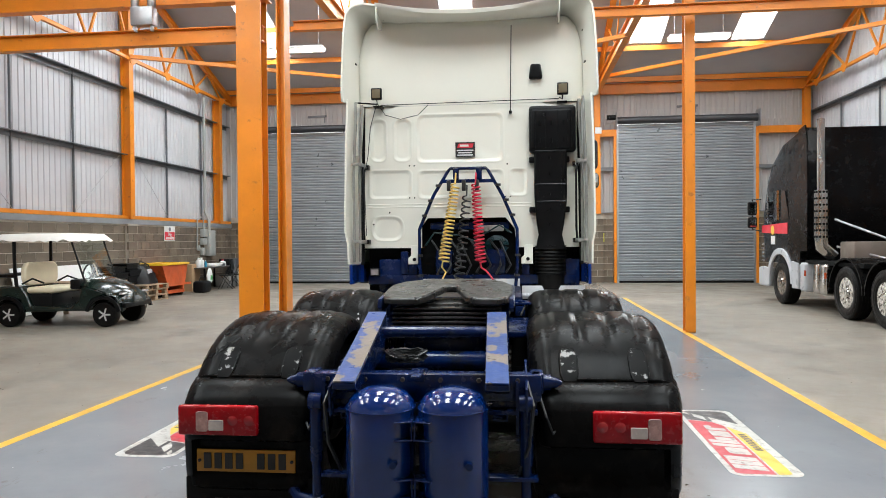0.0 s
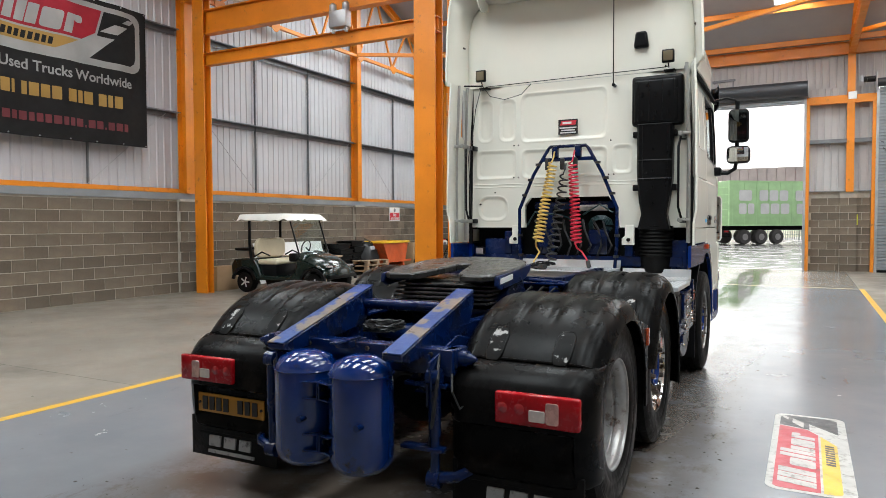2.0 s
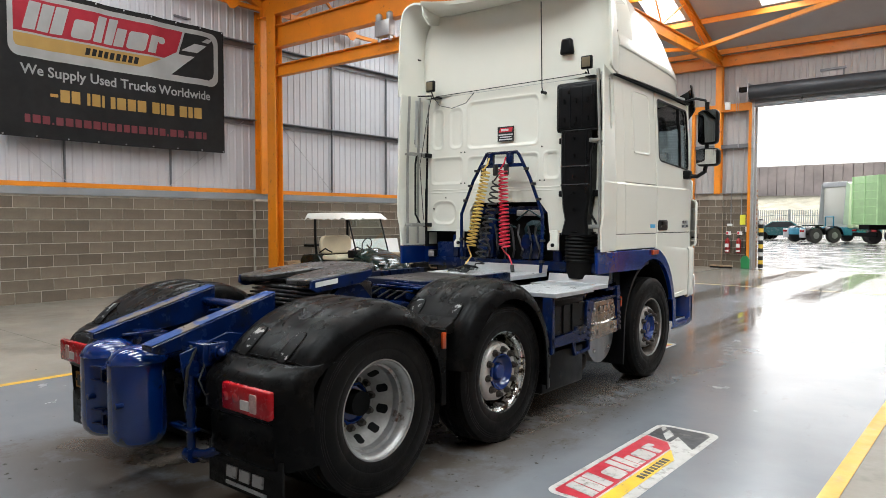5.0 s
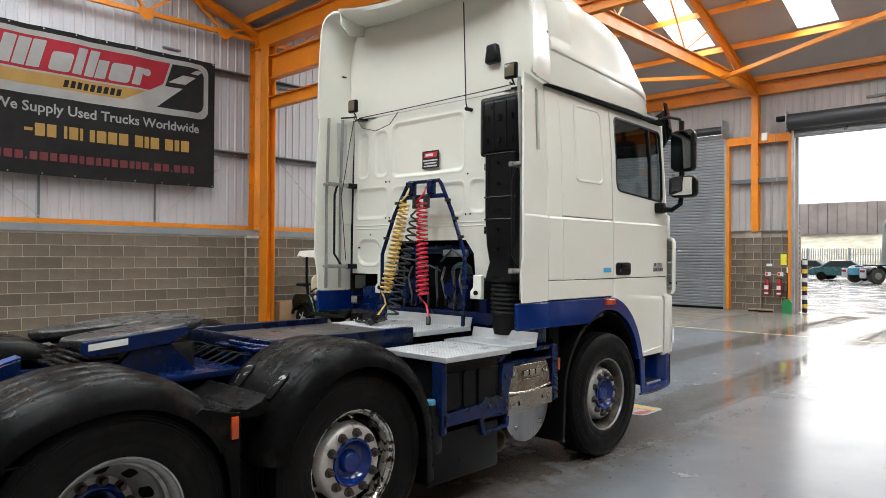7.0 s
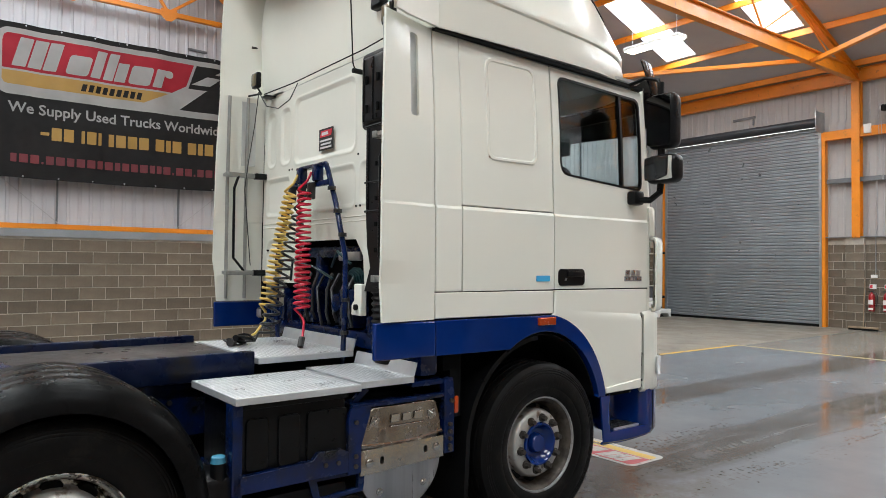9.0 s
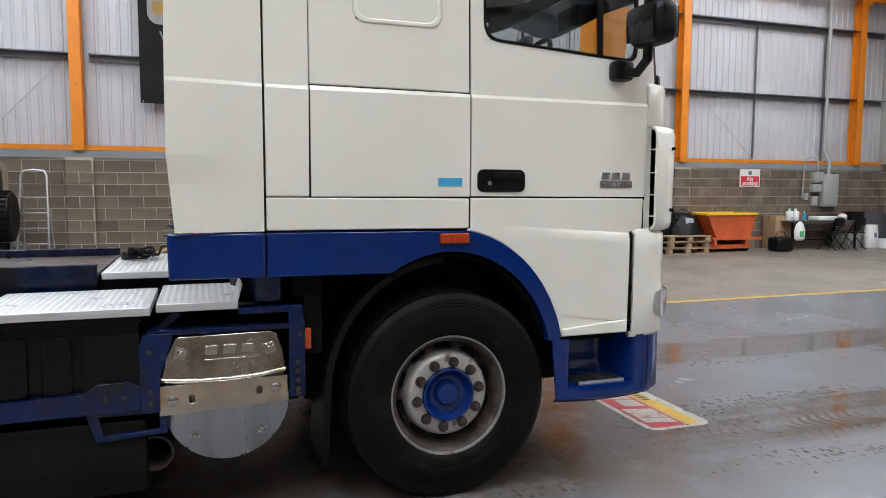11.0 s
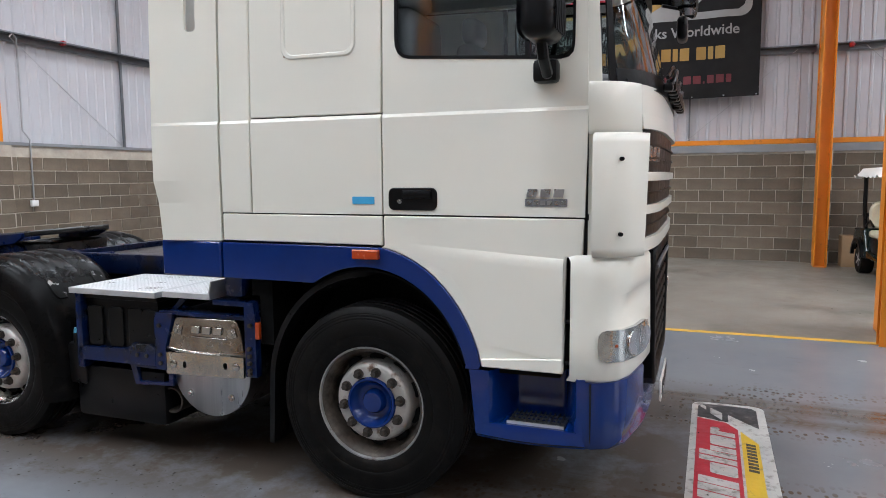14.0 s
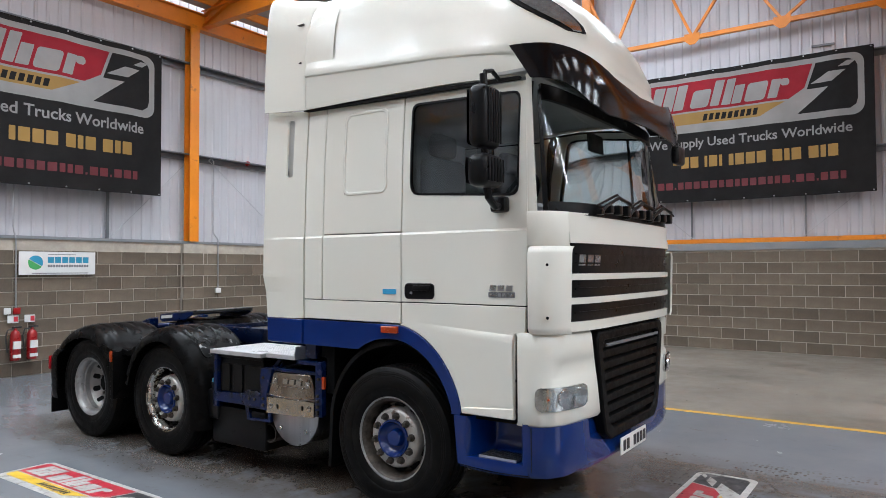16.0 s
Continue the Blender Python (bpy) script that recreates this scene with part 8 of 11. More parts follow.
def banner(label, origin, u, n, W, H):
    """A printed cloth banner: origin is its lower left corner as seen, u the way along it, n its normal."""
    o, u, n = Vector(origin), Vector(u), Vector(n)
    root = thing("banner", label, "banner", origin, org=origin)
    nu, nv = 46, 12

    def place(bm, du=0.0, dv=0.0, lift=0.006):
        if lift:
            for i in range(1, nu):
                bmesh.ops.bisect_plane(bm, geom=list(bm.verts) + list(bm.edges) + list(bm.faces), plane_co=(W * i / nu - du, 0, 0), plane_no=(1, 0, 0))
        for v in bm.verts:
            a, b, c = v.co.x + du, v.co.y + dv, v.co.z
            v.co = o + u * a + Vector((0, 0, 1)) * (b + 0.02 * math.sin(a / W * math.pi) * (b / H - 1)) + n * (ripple(a, b, 0.035) + lift + c)
    bm = B()
    grid(bm, [[(W * i / nu, H * j / nv, 0.0) for i in range(nu + 1)] for j in range(nv + 1)])
    place(bm, lift=0.0)
    part("cloth", bm, BANNER, root, "dark printed mesh cloth", smooth=80, thick=0.004)
    lw, lh = W * 0.93, H * 0.43
    add_logo(root, lw, lh, lambda b: place(b, W * 0.035, H * 0.535), 0.003)
    bm = words("We Supply Used Trucks Worldwide", 0.262 * W / 4.6, 0.003, bold=0.004)
    place(bm, W * 0.5, H * 0.452)
    part("lettering", bm, BINKW, root, "white printed lettering")
    x = 0.19
    for w, h in ((0.03, 0.06), (0.035, 0.1), (0.035, 0.1), (0, 0), (0.012, 0.1), (0.035, 0.1), (0.012, 0.1), (0, 0), (0.02, 0.1), (0.037, 0.1), (0.037, 0.1), (0.037, 0.1), (0, 0), (0.037, 0.1), (0.02, 0.1), (0.037, 0.1), (0, 0), (0.037, 0.1), (0.02, 0.1), (0.037, 0.1)):
        if w:
            bm = B()
            prism(bm, rrect(x * W, (x + w) * W, (0.262 + (0.03 if h < 0.1 else 0)) * H, (0.262 + h * 0.85) * H, 0.01), "z", 0, 0.003)
            place(bm)
            part("number_bar", bm, BINKY, root)
            x += w + 0.008
        else:
            x += 0.02
    x = 0.09
    rg = random.Random(3)
    for i in range(25):
        w = rg.choice((0.02, 0.026, 0.03))
        if i in (3, 18, 21):
            w = 0.007
        bm = B()
        prism(bm, rrect(x * W, (x + w) * W, 0.10 * H, (0.10 + (0.016 if w < 0.01 else 0.055)) * H, 0.008), "z", 0, 0.003)
        place(bm)
        part("address_bar", bm, BINKD, root)
        x += w + 0.0085
    bm = B()
    for i in range(9):
        for b in (0.03, H - 0.03):
            cyl(bm, (W * (0.01 + 0.98 * i / 8), b, 0.0), (W * (0.01 + 0.98 * i / 8), b, 0.012), 0.014, n=8)
    place(bm)
    part("eyelets", bm, GALV, root, kind="stuff")
    bm = B()
    for a in (0.02, W * 0.47, W - 0.03):
        p = o + u * a + Vector((0, 0, H - 0.03))
        tube(bm, [p + n * 0.02, p - Vector((0, 0, 0.04)) - n * 0.17], 0.008, 6)
    part("ties", bm, BHOSE, root, kind="stuff")
    return root


banner("black printed advertising banner hung on the white cladding", (XL + 0.09, 5.66, 3.11), (0, 1, 0), (1, 0, 0), 4.6, 2.75)
banner("black printed advertising banner hung over the block wall", (1.55, YB + 0.14, 3.08), (-1, 0, 0), (0, 1, 0), 4.68, 2.66)


def floor_sticker(cx, cy, u, W=1.74, H=0.47):
    u = Vector((*u, 0))
    v = Vector((-u.y, u.x, 0))
    o = Vector((cx, cy, 0.004)) - u * W / 2 - v * H / 2
    root = thing("floor_sticker", "worn red, white and yellow dealer sticker stuck on the floor", "floor sticker", (cx, cy, 0), group="floor stickers", org=(cx, cy, 0))

    def place(bm):
        for w in bm.verts:
            w.co = o + u * w.co.x + v * w.co.y + Vector((0, 0, w.co.z))
    add_logo(root, W, H, place, 0.0008, (SINKW, SINKR, SINKY, SINKB))


floor_sticker(1.60, 5.52, (0, 1))
floor_sticker(-2.74, 5.56, (0, -1))
floor_sticker(-0.70, 9.65, (-1, 0))

# dealer's white sign on the back wall
root = thing("wall_sign", "white printed trade sign screwed to the block wall", "sign", (-1.3, YB + 0.05, 1.81), org=(0, 0, 0))
ORG[root] = (-1.3, YB + 0.05, 1.81)
bm = B()
box(bm, -1.93, -0.70, YB + 0.035, YB + 0.05, 1.62, 2.0)
part("board", bm, INKW, root)
TEAL = mat("teal_ink", (0.03, 0.28, 0.45), 0.5)
GREENI = mat("green_ink", (0.06, 0.35, 0.10), 0.5)
bm = B()
for i in range(6):
    a = -1.14 - i * 0.115
    box(bm, a - 0.095, a, YB + 0.05, YB + 0.054, 1.815, 1.915)
part("name_bars", bm, TEAL, root, "blue letter bars")
bm = B()
for i in range(16):
    a = -1.14 - i * 0.0425
    box(bm, a - 0.03, a, YB + 0.05, YB + 0.054, 1.745, 1.785)
box(bm, -1.8, -0.9, YB + 0.05, YB + 0.054, 1.64, 1.652)
box(bm, -1.6, -1.14, YB + 0.05, YB + 0.054, 1.95, 1.96)
part("small_bars", bm, INKGR, root)
bm = B()
prism(bm, arc(-0.95, 1.82, 0.115, 0.115, 30, 210, 14), "y", YB + 0.05, YB + 0.054)
part("emblem", bm, TEAL, root)
bm = B()
prism(bm, arc(-0.95, 1.82, 0.115, 0.115, 215, 385, 14), "y", YB + 0.05, YB + 0.054)
part("emblem", bm, GREENI, root)


def extinguisher(x, y, n, z0=0.62, h=0.50, r=0.075):
    """A wall-hung extinguisher; n is the wall's normal along y."""
    root = thing("fire_extinguisher", "red fire extinguisher hung on the block wall", "fire extinguisher", (x, y, 0), group="fire extinguishers", org=(x, y, 0))
    c = y + n * 0.10
    bm = B()
    lathe(bm, [(0, z0), (r * 0.9, z0), (r, z0 + 0.02), (r, z0 + h * 0.78), (r * 0.8, z0 + h * 0.88), (r * 0.35, z0 + h * 0.94), (r * 0.3, z0 + h)], "z", (x, c, 0), 20)
    body = part("cylinder", bm, RED, root)
    bm = B()
    box(bm, x - r * 0.75, x + r * 0.75, c + n * r * 0.7, c + n * (r + 0.002), z0 + 0.18, z0 + 0.30)
    box(bm, x - r * 0.75, x + r * 0.75, c + n * r * 0.7, c + n * (r + 0.002), z0 + 0.04, z0 + 0.09)
    part("label", bm, INKW, body, "white label", kind="stuff")
    bm = B()
    box(bm, x - 0.09, x + 0.05, c - 0.015, c + 0.015, z0 + h, z0 + 0.03 + h, 0.006)
    tube(bm, [(x, c, z0 + h), (x + 0.11, c, z0 - 0.02 + h), (x + 0.14, c, z0 - 0.12 + h), (x + 0.12, c + n * 0.02, z0 + 0.13)], 0.012, 8)
    part("hose", bm, BHOSE, root, "black hose and lever")
    bm = B()
    box(bm, x - 0.08, x + 0.08, y + n * 0.006, y + n * 0.016, z0 + 0.58, z0 + 0.70)
    sg = part("sign_plate", bm, INKW, root, "small white sign")
    bm = B()
    box(bm, x - 0.07, x - 0.01, y + n * 0.016, y + n * 0.019, z0 + 0.60, z0 + 0.68)
    part("sign_mark", bm, INKR, sg)


extinguisher(-0.63, YB + 0.02, 1, 0.28)
extinguisher(-0.88, YB + 0.02, 1, 0.28)
extinguisher(-3.81, YF - 0.04, -1, 0.50)
extinguisher(-3.46, YF - 0.04, -1, 0.50)
bm = B()
box(bm, -0.73, -0.63, YB + 0.02, YB + 0.06, 1.0, 1.1, 0.006)
solo("call_point", bm, RED, "red fire call point on the block wall", "call point")
bm = B()
box(bm, -0.60, -0.50, YB + 0.02, YB + 0.03, 1.0, 1.1)
solo("notice", bm, INKW, "small white printed notice on the block wall", "notice")
bm = B()
tube(bm, [(-0.67, YB + 0.03, 1.10), (-0.66, YB + 0.03, 2.16), (-0.64, YB - 0.02, 2.4), (-0.64, YB - 0.02, 3.95)], 0.014, 8)
solo("conduit", bm, GALV, "thin grey cable conduit on the wall", "conduit", group="conduits")
bm = B()
tube(bm, [(-4.48, YB + 0.03, 1.30), (-4.48, YB + 0.03, 2.3), (-4.40, YB - 0.02, 2.45), (-4.40, YB - 0.02, 3.90), (-4.34, YB - 0.02, 3.97), (-4.28, YB - 0.02, 3.9)], 0.014, 8)
solo("conduit", bm, GALV, "thin grey cable conduit on the wall", "conduit", group="conduits")
bm = B()
box(bm, -4.54, -4.42, YB + 0.01, YB + 0.06, 1.22, 1.32, 0.006)
solo("socket_box", bm, INKW, "white socket box on the block wall", "socket")
bm = B()
lathe(bm, [(0.05, 0), (0.05, 0.05), (0.03, 0.09), (0, 0.1)], "y", (-5.3, YB - 0.1, 3.98), 14)
solo("alarm_sounder", bm, RED, "red alarm sounder on the girt", "alarm")
bm = B()
lathe(bm, [(0.05, 0), (0.05, 0.05), (0.03, 0.09), (0, 0.1)], "x", (XL - 0.01, 11.75, 3.93), 14)
solo("alarm_sounder", bm, RED, "red alarm sounder on the girt", "alarm")
for y, z in ((9.4, 6.07),):
    bm = B()
    bar(bm, (XL - 0.20, y - 0.2, z), (XL - 0.20, y + 0.2, z - 0.01), 0.06, 0.04)
    solo("wall_hook", bm, GIRT, "short dark bracket on the cladding", "bracket")
for x in (-7.4, -0.9, 5.8):
    bm = B()
    bar(bm, (x - 0.35, YF + 0.09, 6.12), (x + 0.35, YF + 0.09, 6.14), 0.06, 0.07)
    bar(bm, (x + 0.28, YF + 0.09, 6.12), (x + 0.28, YF + 0.09, 5.9), 0.04, 0.03)
    solo("wall_hook", bm, GIRT, "short dark bracket above the shutter", "bracket")

# bits on the shutter wall piers
YEL2 = mat("yellow_notice", (0.72, 0.70, 0.05), 0.5)
for x in (-3.38, 2.85):
    bm = B()
    box(bm, x - 0.085, x + 0.085, YF - 0.03, YF - 0.015, 1.42, 1.74)
    ob = solo("notice", bm, YEL2, "yellow printed notice on the block pier", "notice")
bm = B()
for x, z0 in ((-3.75, 1.45), (-3.42, 1.75)):
    tube(bm, [(x, YF - 0.03, z0), (x, YF - 0.03, 2.5), (x + 0.06, YF - 0.06, 2.7), (x + 0.05, YF - 0.06, 3.95)], 0.015, 8)
solo("conduit", bm, GALV, "grey cable conduits on the block pier", "conduit", group="conduits")
bm = B()
box(bm, -3.86, -3.70, YF - 0.06, YF - 0.01, 1.37, 1.45, 0.006)
solo("socket_box", bm, INKW, "white socket box on the block pier", "socket")
bm = B()
box(bm, -3.28, -3.18, YF - 0.09, YF - 0.01, 1.18, 1.36, 0.01)
solo("switch_box", bm, INKW, "white shutter switch box on the pier", "switch")
bm = B()
box(bm, 2.62, 2.84, YF - 0.24, YF - 0.17, 5.2, 5.42, 0.01)
solo("control_box", bm, INKW, "white shutter control box on the orange beam", "control box")
bm = B()
box(bm, -3.95, -3.78, YF - 0.24, YF - 0.17, 5.16, 5.4, 0.01)
solo("control_box", bm, INKW, "white shutter control box on the orange beam", "control box")
bm = B()
tube(bm, [(-3.55, YF - 0.36, 5.7), (-3.55, YF - 0.30, 4.6), (-3.52, YF - 0.2, 3.9)], 0.007, 6)
tube(bm, [(-3.5, YF - 0.36, 5.7), (-3.47, YF - 0.30, 4.6), (-3.5, YF - 0.2, 3.9)], 0.007, 6)
solo("hand_chain", bm, GALV, "loose shutter hand chain", "chain")


def broom(x, y):
    root = thing("broom", "wide wooden broom leaning on the block pier", "broom", (x, y, 0), org=(x, y, 0))
    bm = B()
    tube(bm, [(x, y - 0.25, 0.08), (x - 0.05, y, 1.35)], 0.014, 8)
    part("handle", bm, WOOD, root)
    bm = B()
    box(bm, x - 0.36, x + 0.36, y - 0.29, y - 0.22, 0.05, 0.10, 0.01)
    part("head", bm, WOOD, root)
    bm = B()
    box(bm, x - 0.35, x + 0.35, y - 0.28, y - 0.23, 0.0, 0.05)
    part("bristles", bm, DARK, root)


broom(-3.95, YF - 0.06)
root = thing("shovel", "green plastic shovel leaning by the shutter jamb", "shovel", (-3.22, YF - 0.1, 0), org=(-3.22, YF - 0.1, 0))
bm = B()
prism(bm, [(-3.36, 0.0), (-3.10, 0.0), (-3.09, 0.30), (-3.18, 0.42), (-3.28, 0.42), (-3.37, 0.30)], "y", YF - 0.22, YF - 0.18)
part("blade", bm, mat("green_plastic", (0.02, 0.22, 0.07), 0.4), root, "green plastic blade", bevel=0.01)
bm = B()
tube(bm, [(-3.23, YF - 0.2, 0.40), (-3.23, YF - 0.1, 1.15)], 0.018, 8)
box(bm, -3.30, -3.16, YF - 0.12, YF - 0.08, 1.13, 1.17, 0.01)
part("handle", bm, BLACKP, root)

# lit tube fittings
for x, y, z in ((-6.0, 18.3, 6.75), (4.55, 18.2, 6.62)):
    root = thing("tube_light", "white tube light fitting, switched on, hung under the roof", "lamp", (x, y, z), org=(x, y, z))
    bm = B()
    box(bm, x - 0.75, x + 0.75, y - 0.17, y + 0.17, z, z + 0.09, 0.015)
    part("housing", bm, INKW, root)
    bm = B()
    box(bm, x - 0.72, x + 0.72, y - 0.15, y + 0.15, z - 0.012, z - 0.001)
    part("diffuser", bm, LAMPON, root, "lit diffuser")
    bm = B()
    for d in (-0.6, 0.6):
        cyl(bm, (x + d, y, z + 0.09), (x + d, y, roof_z(y)), 0.006, n=6)
    part("hanger", bm, GALV, root)
# twin floodlight box on the crane beam
root = thing("junction_box", "grey steel junction box with two lamps on the cross beam", "junction box", (-6.35, YV - 0.2, 5.4), org=(-6.35, YV - 0.2, 5.4))
bm = B()
box(bm, -6.55, -6.15, YV - 0.28, YV - 0.10, 5.24, 5.56, 0.02)
part("box", bm, GALV, root)
bm = B()
for x in (-6.5, -6.2):
    lathe(bm, [(0.05, 5.54), (0.07, 5.58), (0.07, 5.68), (0.03, 5.72)], "z", (x, YV - 0.2, 0), 14)
    box(bm, x - 0.02, x + 0.02, YV - 0.22, YV - 0.16, 5.15, 5.26)
part("fittings", bm, GALV, root, kind="stuff")


# ---- golf cart ----
def golf_cart():
    GREEN = mat("dark_green_body", (0.003, 0.010, 0.008), 0.2, var=0.15, coat=0.3)
    root = thing("golf_cart", "dark green golf cart with cream seats and a white canopy", "golf cart", (-8.64, 12.42, 0), 3)
    # local: front towards +x
    def wheel2(x, y):
        bm = B()
        s = 1 if y > 0 else -1
        lathe(bm, [(0.13, -0.09), (0.17, -0.10), (0.215, -0.095), (0.23, -0.07), (0.23, 0.07), (0.215, 0.095), (0.17, 0.10), (0.13, 0.09)], "y", (x, y, 0.23), 28)
        w = part("wheel", bm, RUBBER, root, "small black tyre")
        bm = B()
        lathe(bm, [(0.135, s * 0.085), (0.11, s * 0.06), (0.05, s * 0.05), (0.045, s * 0.085), (0.0, s * 0.09)], "y", (x, y, 0.23), 20)
        for k in range(5):
            g = 2 * math.pi * k / 5
            bar(bm, (x, y + s * 0.08, 0.23), (x + 0.12 * math.cos(g), y + s * 0.085, 0.23 + 0.12 * math.sin(g)), 0.03, 0.02, (0, 1, 0))
        part("rim", bm, mat("cart_rim", (0.62, 0.62, 0.60), 0.4, 0.5), w, "silver spoked rim")
    for x in (-0.86, 0.98):
        for y in (-0.48, 0.48):
            wheel2(x, y)
    bm = B()
    prof = [(-1.22, 0.36), (-1.24, 0.60), (-1.15, 0.74), (-0.60, 0.76), (-0.50, 0.62), (-0.42, 0.40), (0.35, 0.36), (0.50, 0.50), (0.55, 0.74), (0.70, 0.73), (1.10, 0.62), (1.24, 0.52), (1.28, 0.42), (1.22, 0.40), (1.20, 0.52), (0.98, 0.58), (0.74, 0.50), (0.68, 0.30), (-0.56, 0.28), (-0.62, 0.50), (-0.86, 0.57), (-1.10, 0.50), (-1.14, 0.36)]
    prism(bm, [(a, b) for a, b in prof], "y", -0.58, 0.58)
    part("body", bm, GREEN, root, "glossy dark green body", bevel=0.03)
    for x in (-0.86, 0.98):
        for y in (-0.60, 0.60):
            bm = B()
            o = arc(x, 0.24, 0.34, 0.34, 10, 170, 12) + arc(x, 0.24, 0.28, 0.28, 170, 10, 12)
            prism(bm, o, "y", y - 0.025, y + 0.025)
            part("wheel_arch", bm, BLACKP, root, "black wheel arch trim")
    bm = B()
    rows = []
    for x, z, w in ((0.48, 0.90, 0.50), (0.60, 0.915, 0.54), (0.80, 0.87, 0.57), (1.0, 0.80, 0.59), (1.18, 0.71, 0.58), (1.30, 0.61, 0.54), (1.36, 0.50, 0.48), (1.36, 0.42, 0.46)):
        rows.append([(x - 0.10 * abs(j / 6) ** 3 * (x > 1.1), w * j / 6, z - 0.16 * abs(j / 6) ** 3.0) for j in range(-6, 7)])
    grid(bm, rows)
    part("bonnet", bm, GREEN, root, "rounded dark green bonnet", smooth=70, thick=0.02)
    bm = B()
    box(bm, -0.55, 0.55, -0.56, 0.56, 0.30, 0.34)
    part("floor", bm, BLACKP, root)
    bm = B()
    box(bm, -0.55, -0.02, -0.52, 0.52, 0.62, 0.74, 0.05, 3)
    part("seat", bm, CREAM, root, "cream vinyl seat", smooth=60)
    for y in (0.0,):
        bm = B()
        prism(bm, rrect(-0.50, 0.50, 0.76, 1.20, 0.16), "x", -0.66, -0.56)
        part("backrest", bm, CREAM, root, "cream vinyl backrest", bevel=0.03)
    bm = B()
    box(bm, -0.50, -0.05, -0.50, 0.50, 0.36, 0.62, 0.02)
    part("seat_base", bm, BLACKP, root)
    bm = B()
    for y in (-0.54, 0.54):
        tube(bm, [(-0.72, y * 0.95, 0.70), (-0.74, y, 1.1), (-0.74, y, 1.66)], 0.032, 8)
        tube(bm, [(0.62, y, 0.80), (0.34, y, 1.66)], 0.018, 8)
        tube(bm, [(-0.60, y, 0.80), (-0.40, y, 0.90), (-0.18, y, 0.82)], 0.018, 8)
    part("canopy_frame", bm, BLACKP, root, "black tube frame", kind="stuff")
    bm = B()
    tube(bm, [(-0.8, -0.5, 0.95), (-1.2, -0.45, 0.95), (-1.2, 0.45, 0.95), (-0.8, 0.5, 0.95)], 0.035, 8)
    part("bag_rail", bm, BLACKP, root, "black rear rail")
    bm = B()
    rows = []
    rg2 = random.Random(8)
    for i in range(15):
        x = -1.12 + 1.62 * i / 14
        r = []
        for j in range(13):
            y = -0.64 + 1.28 * j / 12
            edge = max(abs(y) / 0.64, abs((x + 0.31) / 0.81))
            z = 1.74 - 0.035 * edge ** 4 - ((0.105 if (i + j) % 2 else 0.075) + 0.04 * rg2.random() if j in (0, 12) or i in (0, 14) else 0)
            r.append((x, y, z))
        rows.append(r)
    grid(bm, rows)
    part("canopy", bm, mat("white_canvas", (0.68, 0.66, 0.62), 0.8, var=0.08), root, "white fringed canvas canopy", smooth=60, thick=0.01)
    bm = B()
    grid(bm, [[(0.63, -0.50, 0.84), (0.63, 0.50, 0.84)], [(0.37, -0.50, 1.60), (0.37, 0.50, 1.60)]])
    w = part("windscreen", bm, GLASS, root, "clear windscreen", thick=0.004)
    w.visible_shadow = False
    bm = B()
    cy = 0.22
    tube(bm, [(0.22 + 0.04 * math.sin(2 * math.pi * i / 20), cy + 0.16 * math.cos(2 * math.pi * i / 20), 0.98 + 0.16 * math.sin(2 * math.pi * i / 20)) for i in range(20)], 0.014, 6, closed=True)
    tube(bm, [(0.22, cy, 0.98), (0.5, cy, 0.75)], 0.018, 8)
    part("steering_wheel", bm, BLACKP, root)
    bm = B()
    box(bm, 0.30, 0.50, -0.52, 0.52, 0.70, 0.88, 0.03)
    part("dash", bm, BLACKP, root)
    for y in (-0.40, 0.40):
        bm = B()
        box(bm, 1.22, 1.31, y - 0.08, y + 0.08, 0.585, 0.625, 0.015)
        part("headlamp", bm, CLEARLENS, root)
    bm = B()
    box(bm, 1.27, 1.36, -0.5, 0.5, 0.34, 0.44, 0.03)
    part("bumper", bm, BLACKP, root, "black bumper", bevel=0.01)


golf_cart()


# ---- picnic table, white board, pallets and clutter along the left wall ----
def picnic_table(x, y, rz):
    root = thing("picnic_table", "weathered wooden picnic table with fixed benches", "picnic table", (x, y, 0), rz)
    for i in range(5):
        bm = B()
        box(bm, -0.75, 0.75, -0.34 + i * 0.137, -0.215 + i * 0.137, 0.70, 0.74, 0.006)
        part("top_plank", bm, WOOD, root)
    for y0 in (-0.72, 0.50):
        for k in range(2):
            bm = B()
            box(bm, -0.75, 0.75, y0 + k * 0.12, y0 + 0.11 + k * 0.12, 0.42, 0.46, 0.006)
            part("bench_plank", bm, WOOD, root)
    for xx in (-0.55, 0.55):
        for s in (-1, 1):
            bm = B()
            bar(bm, (xx, s * 0.62, 0.0), (xx, s * 0.22, 0.70), 0.045, 0.10, (1, 0, 0))
            part("leg", bm, WOOD, root)
        bm = B()
        box(bm, xx + 0.025, xx + 0.07, -0.74, 0.74, 0.33, 0.42, 0.006)
        part("cross_rail", bm, WOOD, root)
        bm = B()
        box(bm, xx - 0.02, xx + 0.02, -0.32, 0.32, 0.63, 0.70, 0.006)
        part("top_rail", bm, WOOD, root)


